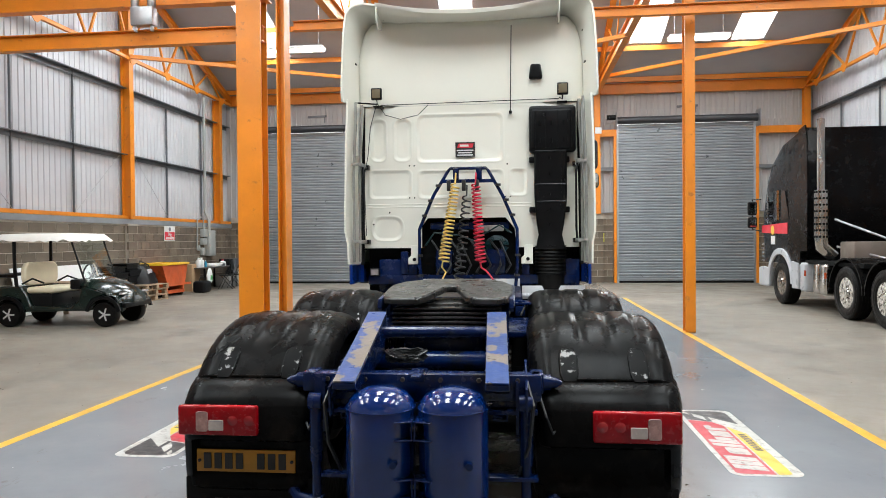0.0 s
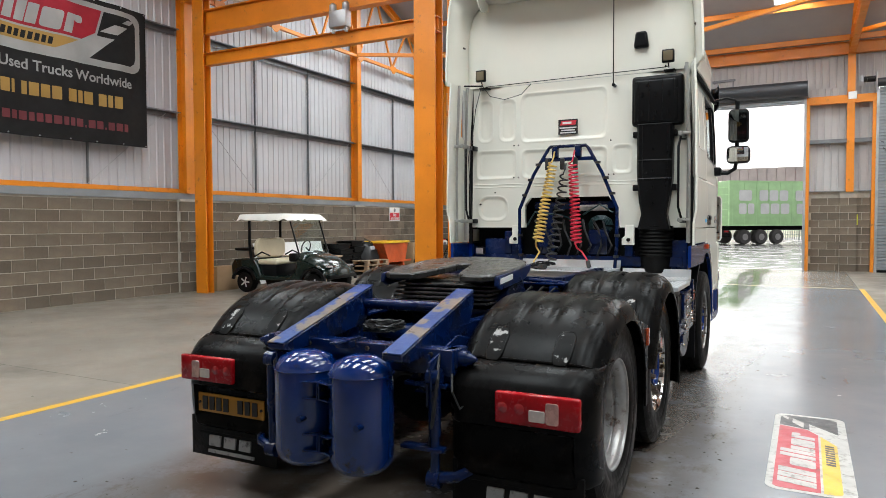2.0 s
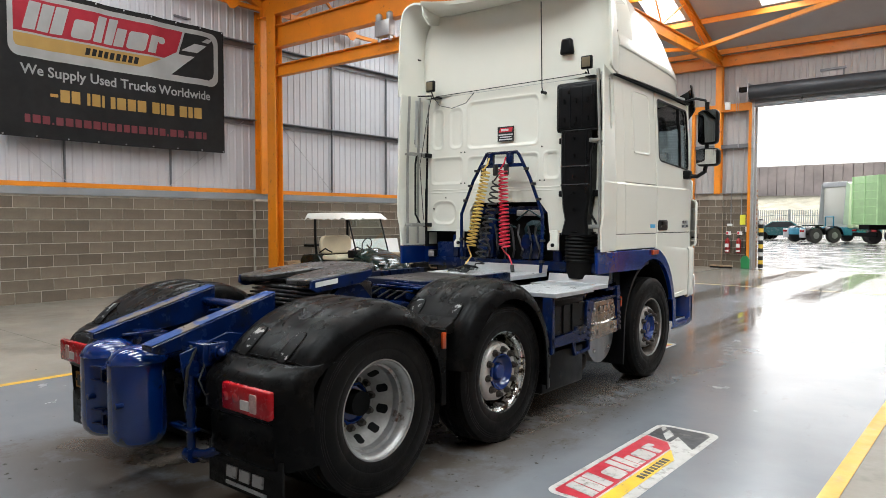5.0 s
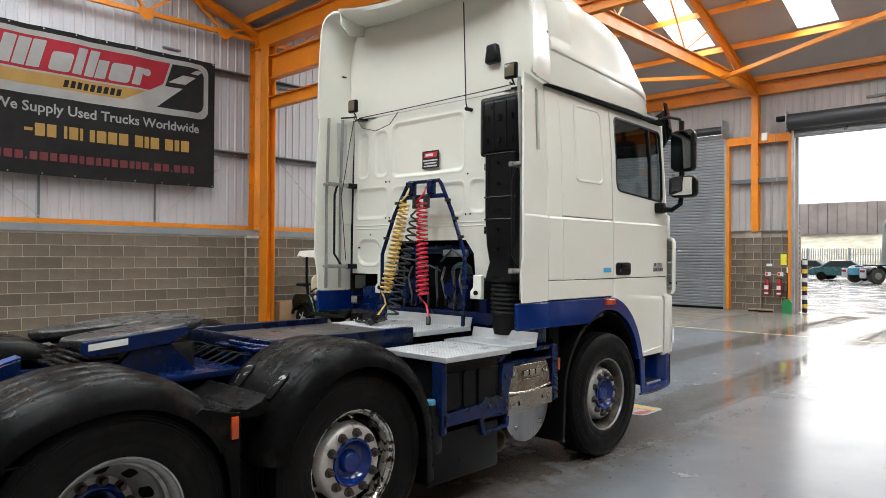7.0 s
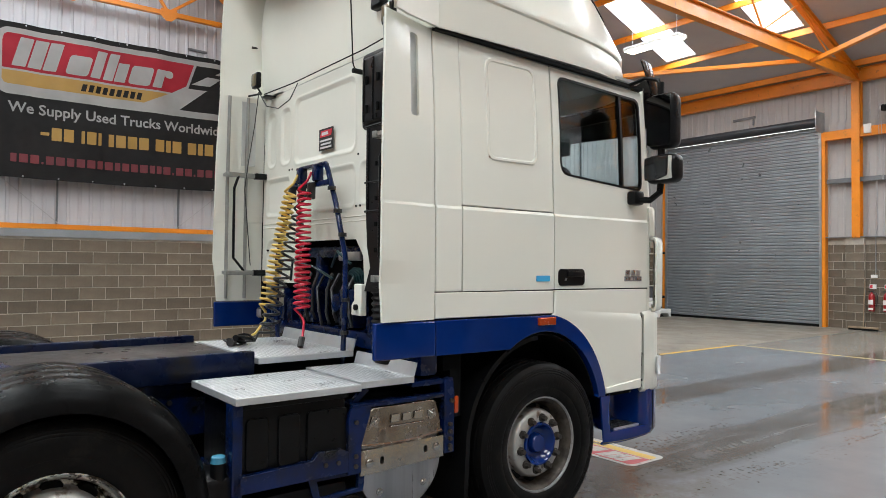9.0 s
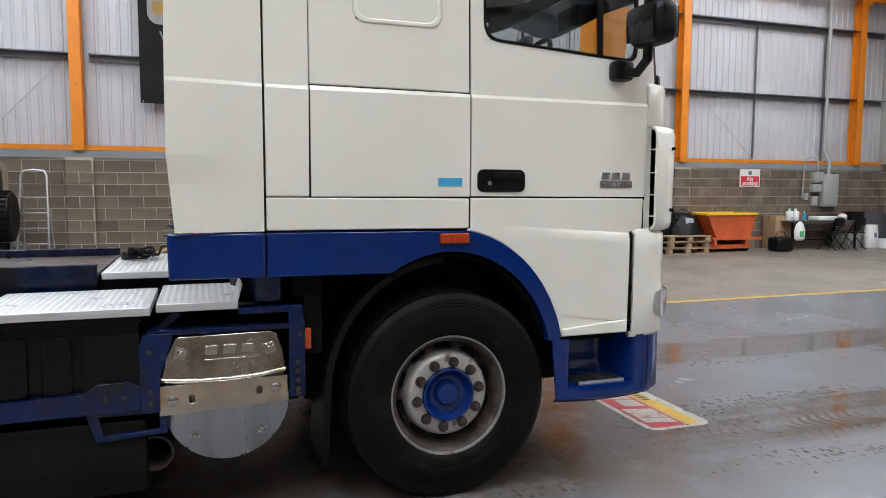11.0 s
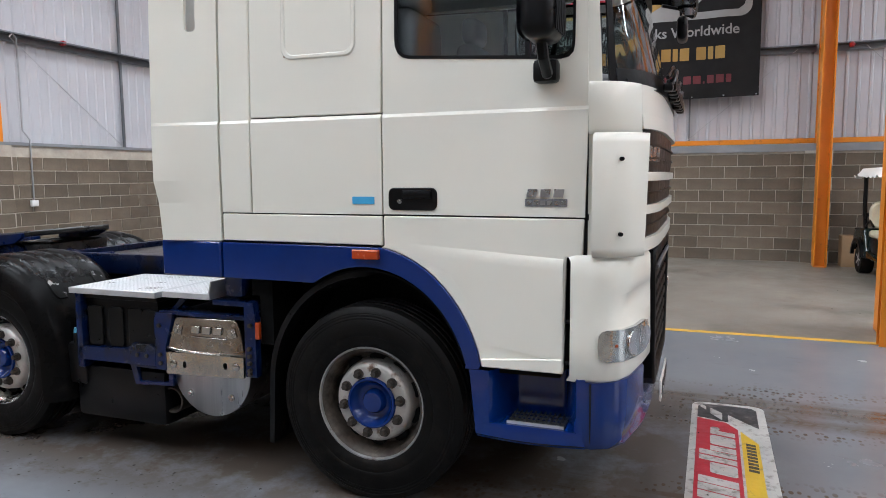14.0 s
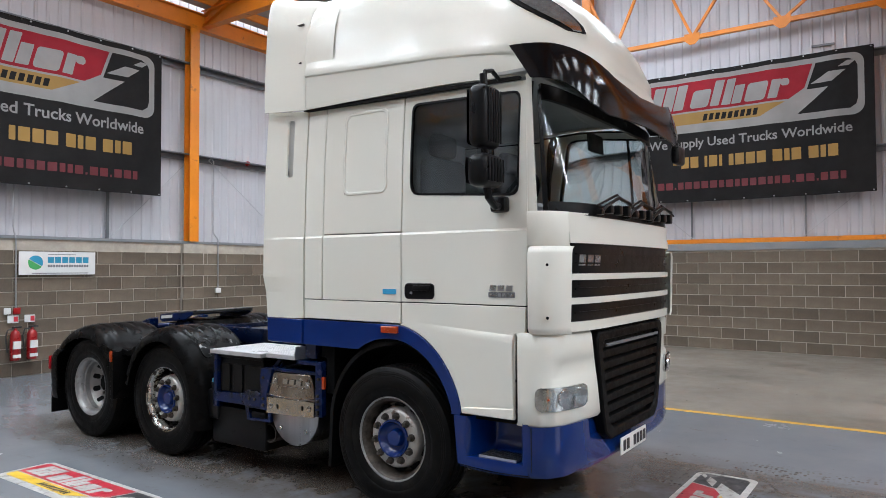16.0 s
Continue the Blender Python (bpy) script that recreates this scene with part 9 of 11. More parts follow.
picnic_table(-9.15, 13.65, 20)
root = thing("white_board", "white sheet board leaning against the block wall", "board", (-10.5, 15.0, 0), org=(-10.5, 15.0, 0))
bm = B()
prism(bm, [(-10.40, 0.03), (-10.38, 0.03), (-10.62, 1.03), (-10.64, 1.03)], "y", 13.3, 16.0)
part("panel", bm, INKW, root)
bm = B()
prism(bm, [(-10.414, 0.13), (-10.408, 0.13), (-10.438, 0.25), (-10.444, 0.25)], "y", 15.3, 15.7)
bmesh.ops.translate(bm, verts=bm.verts, vec=(0.018, 0, 0))
part("printed_mark", bm, DARKRED, root)
root = thing("spade", "old spade with a wooden shaft leaning on the wall", "spade", (-10.4, 16.1, 0), org=(-10.4, 16.1, 0))
bm = B()
tube(bm, [(-10.35, 16.12, 0.3), (-10.6, 16.15, 1.05)], 0.018, 8)
box(bm, -10.63, -10.57, 16.07, 16.23, 1.03, 1.06, 0.01)
part("shaft", bm, WOOD, root)
bm = B()
prism(bm, [(15.98, 0.0), (16.24, 0.0), (16.24, 0.28), (16.11, 0.36), (15.98, 0.28)], "x", -10.33, -10.30)
part("blade", bm, mat("muddy_steel", (0.16, 0.12, 0.09), 0.6, 0.3), root)
for i, (y0, y1, h) in enumerate(((16.25, 16.85, 0.95), (16.9, 17.45, 1.02))):
    root = thing("plastic_crate_stack", "stack of black plastic crates by the block wall", "crate stack", (-10.5, y0, 0), org=(-10.5, y0, 0))
    n = 6
    for k in range(n):
        z = k * h / n
        d = 0.03 * math.sin(k * 2.1)
        bm = B()
        prism(bm, [(y0 + 0.03 + d, z), (y1 - 0.03 + d, z), (y1 + d, z + h / n * 0.9), (y0 + d, z + h / n * 0.9)], "x", -10.66 + d, -10.15 + d)
        box(bm, -10.68 + d, -10.13 + d, y0 - 0.02 + d, y1 + 0.02 + d, z + h / n * 0.72, z + h / n * 0.92, 0.01)
        part("crate", bm, BLACKP, root)


def pallet(x, y, z, rz):
    root = thing("pallet", "rough wooden pallet lying flat by the wall", "pallet", (x, y, z), rz, group="pallets")
    for i in range(7):
        bm = B()
        box(bm, -0.6, 0.6, -0.5 + i * 0.155, -0.41 + i * 0.155, 0.122, 0.144, 0.003)
        part("deck_board", bm, WOOD, root)
    for a in (-0.5, 0.0, 0.5):
        for b in (-0.45, 0.0, 0.45):
            bm = B()
            box(bm, a - 0.07, a + 0.07, b - 0.05, b + 0.05, 0.022, 0.1, 0.003)
            part("block", bm, WOOD, root)
        bm = B()
        box(bm, a - 0.05, a + 0.05, -0.5, 0.5, 0.1, 0.122, 0.003)
        part("bearer", bm, WOOD, root)
    for b in (-0.45, 0.0, 0.45):
        bm = B()
        box(bm, -0.6, 0.6, b - 0.05, b + 0.05, 0.0, 0.022, 0.003)
        part("skid", bm, WOOD, root)


for k in range(2):
    pallet(-10.2, 17.5, 0.145 * k, 88 + 3 * k)
pallet(-10.17, 17.51, 0.29, 90)
# a black bag and tools on the pallets
root = thing("holdall", "black holdall with grey panels lying on the pallets", "bag", (-10.25, 17.72, 0.435))
bm = B()
rows = []
rb = random.Random(12)
for i in range(7):
    g = i / 6
    rows.append([(0.33 * math.cos(2 * math.pi * k / 16) * (1.1 - 0.7 * g ** 2) + 0.05 * rb.random() - 0.1 * g, 0.42 * math.sin(2 * math.pi * k / 16) * (1.1 - 0.65 * g ** 2) + 0.05 * rb.random(), 0.52 * g) for k in range(16)])
vs = grid(bm, rows, close=True)
bm.faces.new(vs[-1])
bm.faces.new(vs[0][::-1])
part("bag_body", bm, BLACKP, root, smooth=70)
bm = B()
box(bm, 0.18, 0.24, -0.1, 0.14, 0.1, 0.4, 0.04)
part("side_panel", bm, mat("grey_fabric", (0.35, 0.35, 0.37), 0.8), root, "pale grey panel")
bm = B()
tube(bm, [(0.15, -0.3, 0.1), (0.05, -0.25, 0.5), (-0.05, 0.0, 0.62), (0.05, 0.25, 0.5), (0.15, 0.3, 0.1)], 0.018, 6)
part("strap", bm, BHOSE, root)

# orange tipping skip with a yellow rim
ORSK = mat("skip_orange", (0.50, 0.085, 0.02), 0.5, var=0.2, stain=(0.2, 0.06, 0.02), amount=0.1)
YELSK = mat("skip_yellow", (0.75, 0.46, 0.02), 0.5, var=0.1)
root = thing("tipping_skip", "orange steel tipping skip with a yellow rim", "skip", (-10.3, 18.88, 0), 0)
root.scale = (0.9, 0.78, 1.0)
bm = B()
outer = [(-0.95, 0.92), (0.95, 0.92), (0.70, 0.30), (-0.55, 0.30)]
prism(bm, outer, "x", -0.45, 0.45, [[(-0.90, 0.915), (0.90, 0.915), (0.66, 0.34), (-0.52, 0.34)]])
prism(bm, outer, "x", 0.43, 0.455)
prism(bm, outer, "x", -0.455, -0.43)
part("tub", bm, ORSK, root, "orange steel tub", bevel=0.005)
bm = B()
box(bm, 0.42, 0.50, -0.98, 0.98, 0.90, 0.96, 0.01)
box(bm, -0.50, -0.42, -0.98, 0.98, 0.90, 0.96, 0.01)
box(bm, -0.5, 0.5, -1.0, -0.93, 0.90, 0.96, 0.01)
box(bm, -0.5, 0.5, 0.93, 1.0, 0.90, 0.96, 0.01)
part("rim", bm, YELSK, root, "yellow rim")
bm = B()
for x in (-0.3, 0.3):
    box(bm, x - 0.07, x + 0.07, -0.75, 0.85, 0.08, 0.18)
box(bm, -0.45, 0.45, -0.65, -0.55, 0.18, 0.36)
box(bm, -0.45, 0.45, 0.55, 0.65, 0.18, 0.36)
box(bm, 0.40, 0.46, -0.7, 1.2, 0.30, 0.36)
part("base_frame", bm, ORSK, root)
for y in (-0.55, 0.7):
    part("castor", cyl(B(), (-0.35, y, 0.09), (0.35, y, 0.09), 0.09, n=16), RUBBER, root)
root = thing("tool_bag", "black tool bag standing on the floor beside the skip", "bag", (-9.75, 20.25, 0))
bm = B()
box(bm, -0.2, 0.2, -0.25, 0.25, 0, 0.36, 0.08, 3)
part("bag_body", bm, BLACKP, root, smooth=60)
bm = B()
tube(bm, [(0, -0.2, 0.33), (0, -0.1, 0.48), (0, 0.1, 0.48), (0, 0.2, 0.33)], 0.015, 6)
part("handle", bm, BHOSE, root)
for (x, y, sx, sy, sz, m, lab, cat) in ((-10.45, 20.85, 0.22, 0.30, 0.85, CARD, "brown cardboard box standing by the wall", "box"), (-10.35, 12.0, 0.18, 0.33, 0.55, CARD, "brown cardboard box behind the golf cart", "box"), (-10.2, 23.05, 0.25, 0.35, 0.42, mat("grey_box", (0.30, 0.29, 0.27), 0.7), "grey box on the floor by the table", "box")):
    root = thing("carton", lab, cat, (x, y, 0))
    bm = B()
    box(bm, -sx, sx, -sy, sy, 0, sz, 0.01)
    part("box_body", bm, m, root)
    bm = B()
    box(bm, -0.03, 0.03, -sy - 0.002, sy + 0.002, sz - 0.1, sz + 0.003)
    part("tape", bm, mat("brown_tape", (0.25, 0.15, 0.07), 0.4), root)
for (x, y) in ((-9.75, 23.25), ):
    root = thing("sack", "white plastic sack standing on the floor", "sack", (x, y, 0))
    bm = B()
    rows = [[(0.13 * f * math.cos(2 * math.pi * k / 12), 0.2 * f * math.sin(2 * math.pi * k / 12), z) for k in range(12)] for z, f in ((0, 0.8), (0.05, 1.0), (0.4, 1.02), (0.55, 0.9), (0.62, 0.95))]
    vs = grid(bm, rows, close=True)
    bm.faces.new(vs[0][::-1])
    bm.faces.new(vs[-1])
    part("sack_body", bm, INKW, root, smooth=60)
    bm = B()
    box(bm, 0.125, 0.14, -0.04, 0.04, 0.3, 0.42)
    part("print", bm, INKGR, root)
root = thing("plastic_tub", "white plastic step tub on the floor", "tub", (-9.75, 23.9, 0))
bm = B()
prism(bm, [(-0.34, 0.0), (-0.28, 0.0), (-0.24, 0.12), (0.14, 0.12), (0.24, 0.0), (0.3, 0.0), (0.3, 0.25), (-0.3, 0.25)], "x", -0.18, 0.18)
part("tub_body", bm, INKW, root, bevel=0.01)


def work_table(x, y):
    root = thing("work_table", "dark folding table covered with clutter by the wall", "table", (x, y, 0))
    bm = B()
    box(bm, -0.38, 0.38, -1.15, 1.15, 0.70, 0.735, 0.006)
    part("tabletop", bm, mat("dark_tabletop", (0.06, 0.05, 0.045), 0.5), root)
    for a in (-0.32, 0.32):
        for b in (-1.05, 1.05):
            bm = B()
            bar(bm, (a, b, 0), (a, b, 0.70), 0.045, 0.045)
            part("leg", bm, BLACKP, root)
    bm = B()
    bar(bm, (-0.32, -1.05, 0.2), (-0.32, 1.05, 0.2), 0.03, 0.03)
    part("stretcher", bm, BLACKP, root)


work_table(-10.25, 21.85)
rb = random.Random(5)
for i, (y, h, r, m, lab, cat) in enumerate(((20.95, 0.28, 0.09, INKW, "white plastic canister on the table", "canister"), (21.15, 0.28, 0.09, INKW, "white plastic canister on the table", "canister"), (21.45, 0.2, 0.04, TEAL, "blue spray bottle on the table", "bottle"), (22.75, 0.17, 0.11, INKW, "white bucket on the table", "bucket"))):
    root = thing(cat, lab, cat, (-10.2, y, 0.735))
    bm = B()
    lathe(bm, [(0, 0), (r * 0.9, 0.0), (r, 0.02), (r, h * 0.7), (r * 0.8, h * 0.85), (r * 0.35, h * 0.9), (r * 0.35, h)], "z", (0, 0, 0), 16)
    part("vessel", bm, m, root)
    bm = B()
    lathe(bm, [(r * 0.4, h), (r * 0.4, h + 0.03), (0, h + 0.03)], "z", (0, 0, 0), 12)
    part("cap", bm, INKR if i == 3 else INKW, root)
for (y, sy, h, m, lab, cat) in ((22.1, 0.32, 0.10, INKW, "white paper sheaf on the table", "papers"), (23.1, 0.2, 0.22, BLACKP, "black tool case on the table", "tool case"), (22.45, 0.16, 0.09, INKGR, "dark cardboard tray on the table", "tray")):
    root = thing(cat.replace(" ", "_"), lab, cat, (-10.22, y, 0.735))
    bm = B()
    box(bm, -0.18, 0.18, -sy, sy, 0, h, 0.02)
    part("body", bm, m, root)
root = thing("tarpaulin", "dark grey crumpled tarpaulin heap beside the table", "tarpaulin", (-10.2, 23.85, 0))
bm = B()
rows = []
for j in range(9):
    g = j / 8
    rows.append([((0.4 * math.cos(2 * math.pi * k / 20)) * (1 - 0.55 * g) * (1 + 0.2 * rb.random()), 0.62 * math.sin(2 * math.pi * k / 20) * (1 - 0.6 * g) * (1 + 0.2 * rb.random()), 0.95 * g) for k in range(20)])
vs = grid(bm, rows, close=True)
bm.faces.new(vs[-1])
bm.faces.new(vs[0][::-1])
part("cloth", bm, mat("dark_tarp", (0.035, 0.035, 0.04), 0.6, var=0.3), root, smooth=25)
for y, lab in ((21.8, "black folding chair standing at the table"), (22.5, "black folding chair standing at the table")):
    root = thing("folding_chair", lab, "chair", (-9.65, y, 0), 10, group="chairs at the table")
    bm = B()
    box(bm, -0.2, 0.2, -0.2, 0.2, 0.43, 0.46, 0.01)
    part("seat", bm, BLACKP, root)
    bm = B()
    box(bm, 0.17, 0.2, -0.2, 0.2, 0.62, 0.82, 0.01)
    part("backrest", bm, BLACKP, root)
    for s in (-1, 1):
        bm = B()
        tube(bm, [(-0.22, s * 0.2, 0), (0.2, s * 0.2, 0.82)], 0.012, 6)
        part("leg", bm, BLACKP, root)
        bm = B()
        tube(bm, [(0.24, s * 0.18, 0), (-0.15, s * 0.18, 0.45)], 0.012, 6)
        part("leg", bm, BLACKP, root)
root = thing("carrier_bag", "white carrier bag hung from the table edge", "bag", (-9.82, 20.92, 0.25))
bm = B()
rows = [[(0.06 * f * math.cos(2 * math.pi * k / 12), 0.17 * f * math.sin(2 * math.pi * k / 12), z) for k in range(12)] for z, f in ((0, 0.6), (0.04, 1.0), (0.25, 1.05), (0.4, 0.7), (0.48, 0.2))]
vs = grid(bm, rows, close=True)
bm.faces.new(vs[0][::-1])
bm.faces.new(vs[-1])
part("bag_body", bm, INKW, root, smooth=60)
bm = B()
box(bm, 0.055, 0.066, -0.05, 0.07, 0.1, 0.24)
part("print", bm, GREENI, root)
# electrical boards on the wall
GREYB = mat("grey_enclosure", (0.34, 0.35, 0.33), 0.5, var=0.05)
for (y0, y1, z0, z1, d) in ((22.45, 22.92, 1.08, 1.95, 0.20), (22.16, 22.46, 1.72, 2.0, 0.14), (22.13, 22.40, 1.46, 1.68, 0.14), (22.16, 22.34, 1.10, 1.36, 0.1), (21.9, 22.02, 1.26, 1.44, 0.08)):
    root = thing("switchboard", "grey steel electrical enclosure on the block wall", "electrical box", (XL, y0, z0), org=(XL, y0, z0))
    bm = B()
    box(bm, XL + 0.0, XL + d, y0, y1, z0, z1, 0.012)
    part("case", bm, GREYB, root)
    bm = B()
    box(bm, XL + d, XL + d + 0.008, y0 + 0.03, y1 - 0.03, z0 + 0.03, z1 - 0.03, 0.004)
    part("lid", bm, GREYB, root)
bm = B()
tube(bm, [(XL + 0.08, 22.68, 1.95), (XL + 0.08, 22.68, 2.3), (XL - 0.02, 22.6, 2.6), (XL - 0.02, 22.6, 6.6)], 0.05, 10)
tube(bm, [(XL + 0.08, 22.3, 1.98), (XL + 0.06, 22.3, 2.33), (XL + 0.06, 22.1, 2.40), (XL + 0.06, 21.85, 2.3), (XL + 0.04, 21.85, 1.3)], 0.02, 8)
solo("cable_trunk", bm, GREYB, "grey cable trunking down to the electrical boxes", "cable trunking")
# warning sign
root = thing("warning_sign", "white and red prohibition sign on the block wall", "sign", (XL + 0.02, 19.8, 1.8), org=(XL + 0.02, 19.8, 1.8))
bm = B()
box(bm, XL + 0.012, XL + 0.024, 19.78, 20.42, 1.60, 2.05)
part("plate", bm, INKW, root)
bm = B()
box(bm, XL + 0.024, XL + 0.028, 19.81, 20.39, 1.625, 1.87)
part("red_panel", bm, INKR, root)
for txt, z in (("No", 1.80), ("smoking", 1.69)):
    bm = put(words(txt, 0.145, 0.003, bold=0.004), Matrix.Translation((XL + 0.0295, 20.1, z)) @ Matrix(((0, 0, 1, 0), (1, 0, 0, 0), (0, 1, 0, 0), (0, 0, 0, 1))))
    part("lettering", bm, INKW, root, "white lettering")
bm = B()
cyl(bm, (XL + 0.024, 20.1, 1.955), (XL + 0.03, 20.1, 1.955), 0.06, n=18)
part("symbol", bm, INKGR, root)


# ---- step ladder by the wall ----
root = thing("step_ladder", "aluminium step ladder standing by the block wall", "ladder", (-10.3, 3.9, 0), 0)
for s in (-1, 1):
    bm = B()
    tube(bm, [(0.42, s * 0.26, 0), (0.05, s * 0.20, 1.72), (0.04, s * 0.16, 1.80), (0.04, 0, 1.82)], 0.022, 8)
    part("stile", bm, GALV, root)
    bm = B()
    tube(bm, [(-0.22, s * 0.26, 0), (0.02, s * 0.19, 1.35)], 0.016, 8)
    part("back_leg", bm, GALV, root)
for i in range(5):
    z = 0.25 + i * 0.27
    xx = 0.42 - 0.37 * z / 1.72
    ww = 0.26 - 0.06 * z / 1.72
    bm = B()
    box(bm, xx - 0.05, xx + 0.05, -ww, ww, z - 0.012, z + 0.012, 0.004)
    part("tread", bm, GALV, root)


# ---- canvas-topped off-roader near the left wall ----
def offroader():
    GREEND = mat("offroader_green", (0.008, 0.014, 0.012), 0.22, var=0.2, coat=0.4)
    CANV = mat("khaki_canvas", (0.30, 0.25, 0.17), 0.85, var=0.12, bump=0.15)
    root = thing("off_roader", "dark green off-road car with a khaki canvas top", "car", (-8.85, 1.65, 0), 0)
    # local: rear towards +y
    bm = B()
    prism(bm, [(-1.75, 0.55), (-1.80, 1.05), (-0.75, 1.12), (-0.70, 1.22), (2.0, 1.22), (2.05, 0.62), (1.72, 0.58), (1.62, 0.86), (1.45, 1.0), (1.05, 1.0), (0.88, 0.86), (0.80, 0.55), (-0.62, 0.55), (-0.72, 0.86), (-0.9, 1.0), (-1.3, 1.0), (-1.45, 0.86), (-1.5, 0.55)], "x", -0.80, 0.80)
    part("body", bm, GREEND, root, "dark green body", bevel=0.02)
    bm = B()
    rows = []
    for y, z0, top in ((2.0, 1.22, 1.93), (1.6, 1.22, 1.98), (0.2, 1.22, 2.0), (-0.4, 1.22, 1.97), (-0.62, 1.25, 1.86)):
        rows.append([(-0.79, y, z0), (-0.77, y, top - 0.14), (-0.70, y, top - 0.03), (-0.4, y, top), (0.4, y, top), (0.70, y, top - 0.03), (0.77, y, top - 0.14), (0.79, y, z0)])
    vs = grid(bm, rows)
    bm.faces.new(vs[0])
    cv = part("canvas_top", bm, CANV, root, "khaki canvas top", smooth=40)
    for y0, y1 in ((1.42, 1.78), ):
        for s in (-1, 1):
            bm = B()
            box(bm, s * 0.765, s * 0.785, y0, y1, 1.45, 1.74, 0.004)
            part("side_flap", bm, BLACKP, cv, "dark plastic window")
    bm = B()
    box(bm, -0.4, 0.4, 1.995, 2.012, 1.42, 1.78, 0.004)
    part("rear_window", bm, BLACKP, cv, "dark plastic rear window")
    for y in (-1.1, 1.25):
        for s in (-1, 1):
            bm = B()
            lathe(bm, [(0.20, -0.10), (0.33, -0.12), (0.38, -0.10), (0.39, 0.0), (0.38, 0.10), (0.33, 0.12), (0.20, 0.10)], "x", (s * 0.72, y, 0.39), 30)
            w = part("wheel", bm, RUBBER, root, "chunky black tyre")
            bm = B()
            lathe(bm, [(0.21, s * 0.10), (0.17, s * 0.06), (0.06, s * 0.07), (0.0, s * 0.09)], "x", (s * 0.72, y, 0.39), 20)
            part("rim", bm, SILVER, w)
            bm = B()
            o = arc(y, 0.55, 0.50, 0.47, 15, 165, 12) + arc(y, 0.55, 0.42, 0.40, 165, 15, 12)
            prism(bm, o, "x", s * 0.80, s * 0.86)
            part("wheel_arch", bm, GREEND, root, bevel=0.01)
    bm = B()
    lathe(bm, [(0.16, -0.11), (0.32, -0.13), (0.375, -0.11), (0.385, 0.0), (0.375, 0.11), (0.32, 0.13), (0.2, 0.11)], "y", (0.28, 2.19, 1.06), 32)
    sp = part("spare_wheel", bm, RUBBER, root, "spare wheel on the tailgate")
    bm = B()
    for k in range(28):
        g = 2 * math.pi * k / 28
        bar(bm, (0.28 + 0.385 * math.cos(g), 2.10, 1.06 + 0.385 * math.sin(g)), (0.28 + 0.385 * math.cos(g), 2.28, 1.06 + 0.385 * math.sin(g)), 0.03, 0.03)
    part("tread", bm, RUBBER, sp, kind="stuff")
    bm = B()
    lathe(bm, [(0.21, 0.10), (0.17, 0.06), (0.06, 0.08), (0.0, 0.1)], "y", (0.28, 2.19, 1.06), 20)
    part("rim", bm, SILVER, sp, "silver spare rim")
    for s in (-1, 1):
        bm = B()
        box(bm, s * 0.70, s * 0.79, 2.02, 2.06, 0.80, 1.0, 0.01)
        part("tail_lamp", bm, AMBER, root, "amber tail lamp")
        bm = B()
        box(bm, s * 0.55, s * 0.78, 2.04, 2.16, 0.52, 0.60, 0.01)
        part("bumper", bm, GALV, root)
    bm = B()
    prism(bm, [(-0.70, 1.22), (-0.62, 1.86), (-0.59, 1.86), (-0.66, 1.22)], "x", -0.72, 0.72)
    w = part("windscreen", bm, GLASSD, root)
    bm = B()
    box(bm, 0.79, 0.83, -0.3, 1.9, 0.40, 0.5, 0.01)
    box(bm, -0.7, 0.7, -1.7, 2.0, 0.42, 0.58)
    part("underbody", bm, DARK, root)


offroader()


# ---- mud crumbs and grit on the floor ----
def crumbs(name, label, spots, seed, dark):
    """Many small flat crumbs: spots of (x0, x1, y0, y1, count, largest)."""
    rg3 = random.Random(seed)
    bm = B()
    for x0, x1, y0, y1, n, big in spots:
        for _ in range(n):
            cx, cy = rg3.uniform(x0, x1), rg3.uniform(y0, y1)
            r = big * (0.2 + 0.8 * rg3.random() ** 3)
            g0 = rg3.random() * 6.28
            ring = [bm.verts.new((cx + r * rg3.uniform(0.5, 1.1) * math.cos(g0 + k * 1.2566), cy + r * rg3.uniform(0.4, 1.0) * math.sin(g0 + k * 1.2566), 0.0045)) for k in range(5)]
            tip = bm.verts.new((cx, cy, 0.0045 + min(0.012, r * 0.35)))
            for k in range(5):
                bm.faces.new((ring[k], ring[(k + 1) % 5], tip))
    return solo(name, bm, dark, label, "dirt", kind="stuff")


CRUMB = mat("dark_mud_crumb", (0.030, 0.024, 0.018), 0.8, var=0.3)
crumbs("mud_crumbs", "dark mud crumbs scattered round the lorry on the grey lane", [(-2.2, 0.2, 1.9, 3.1, 170, 0.022), (0.7, 1.15, 3.2, 8.6, 240, 0.018), (-2.0, -1.65, 3.2, 9.0, 110, 0.018), (0.2, 1.5, 2.2, 3.4, 90, 0.02), (-2.2, 1.4, 9.2, 17.5, 220, 0.016), (-1.9, 0.9, 3.2, 9.0, 160, 0.02)], 31, CRUMB)
crumbs("grit", "dry grit and scraps scattered over the concrete floor", [(-10.2, -4.1, 2.5, 22.0, 260, 0.022), (2.8, 6.0, 2.0, 24.0, 120, 0.018), (-3.8, 2.5, -0.6, 3.0, 60, 0.016), (-5, 3, 18.4, 24.2, 90, 0.02)], 32, CRUMB)

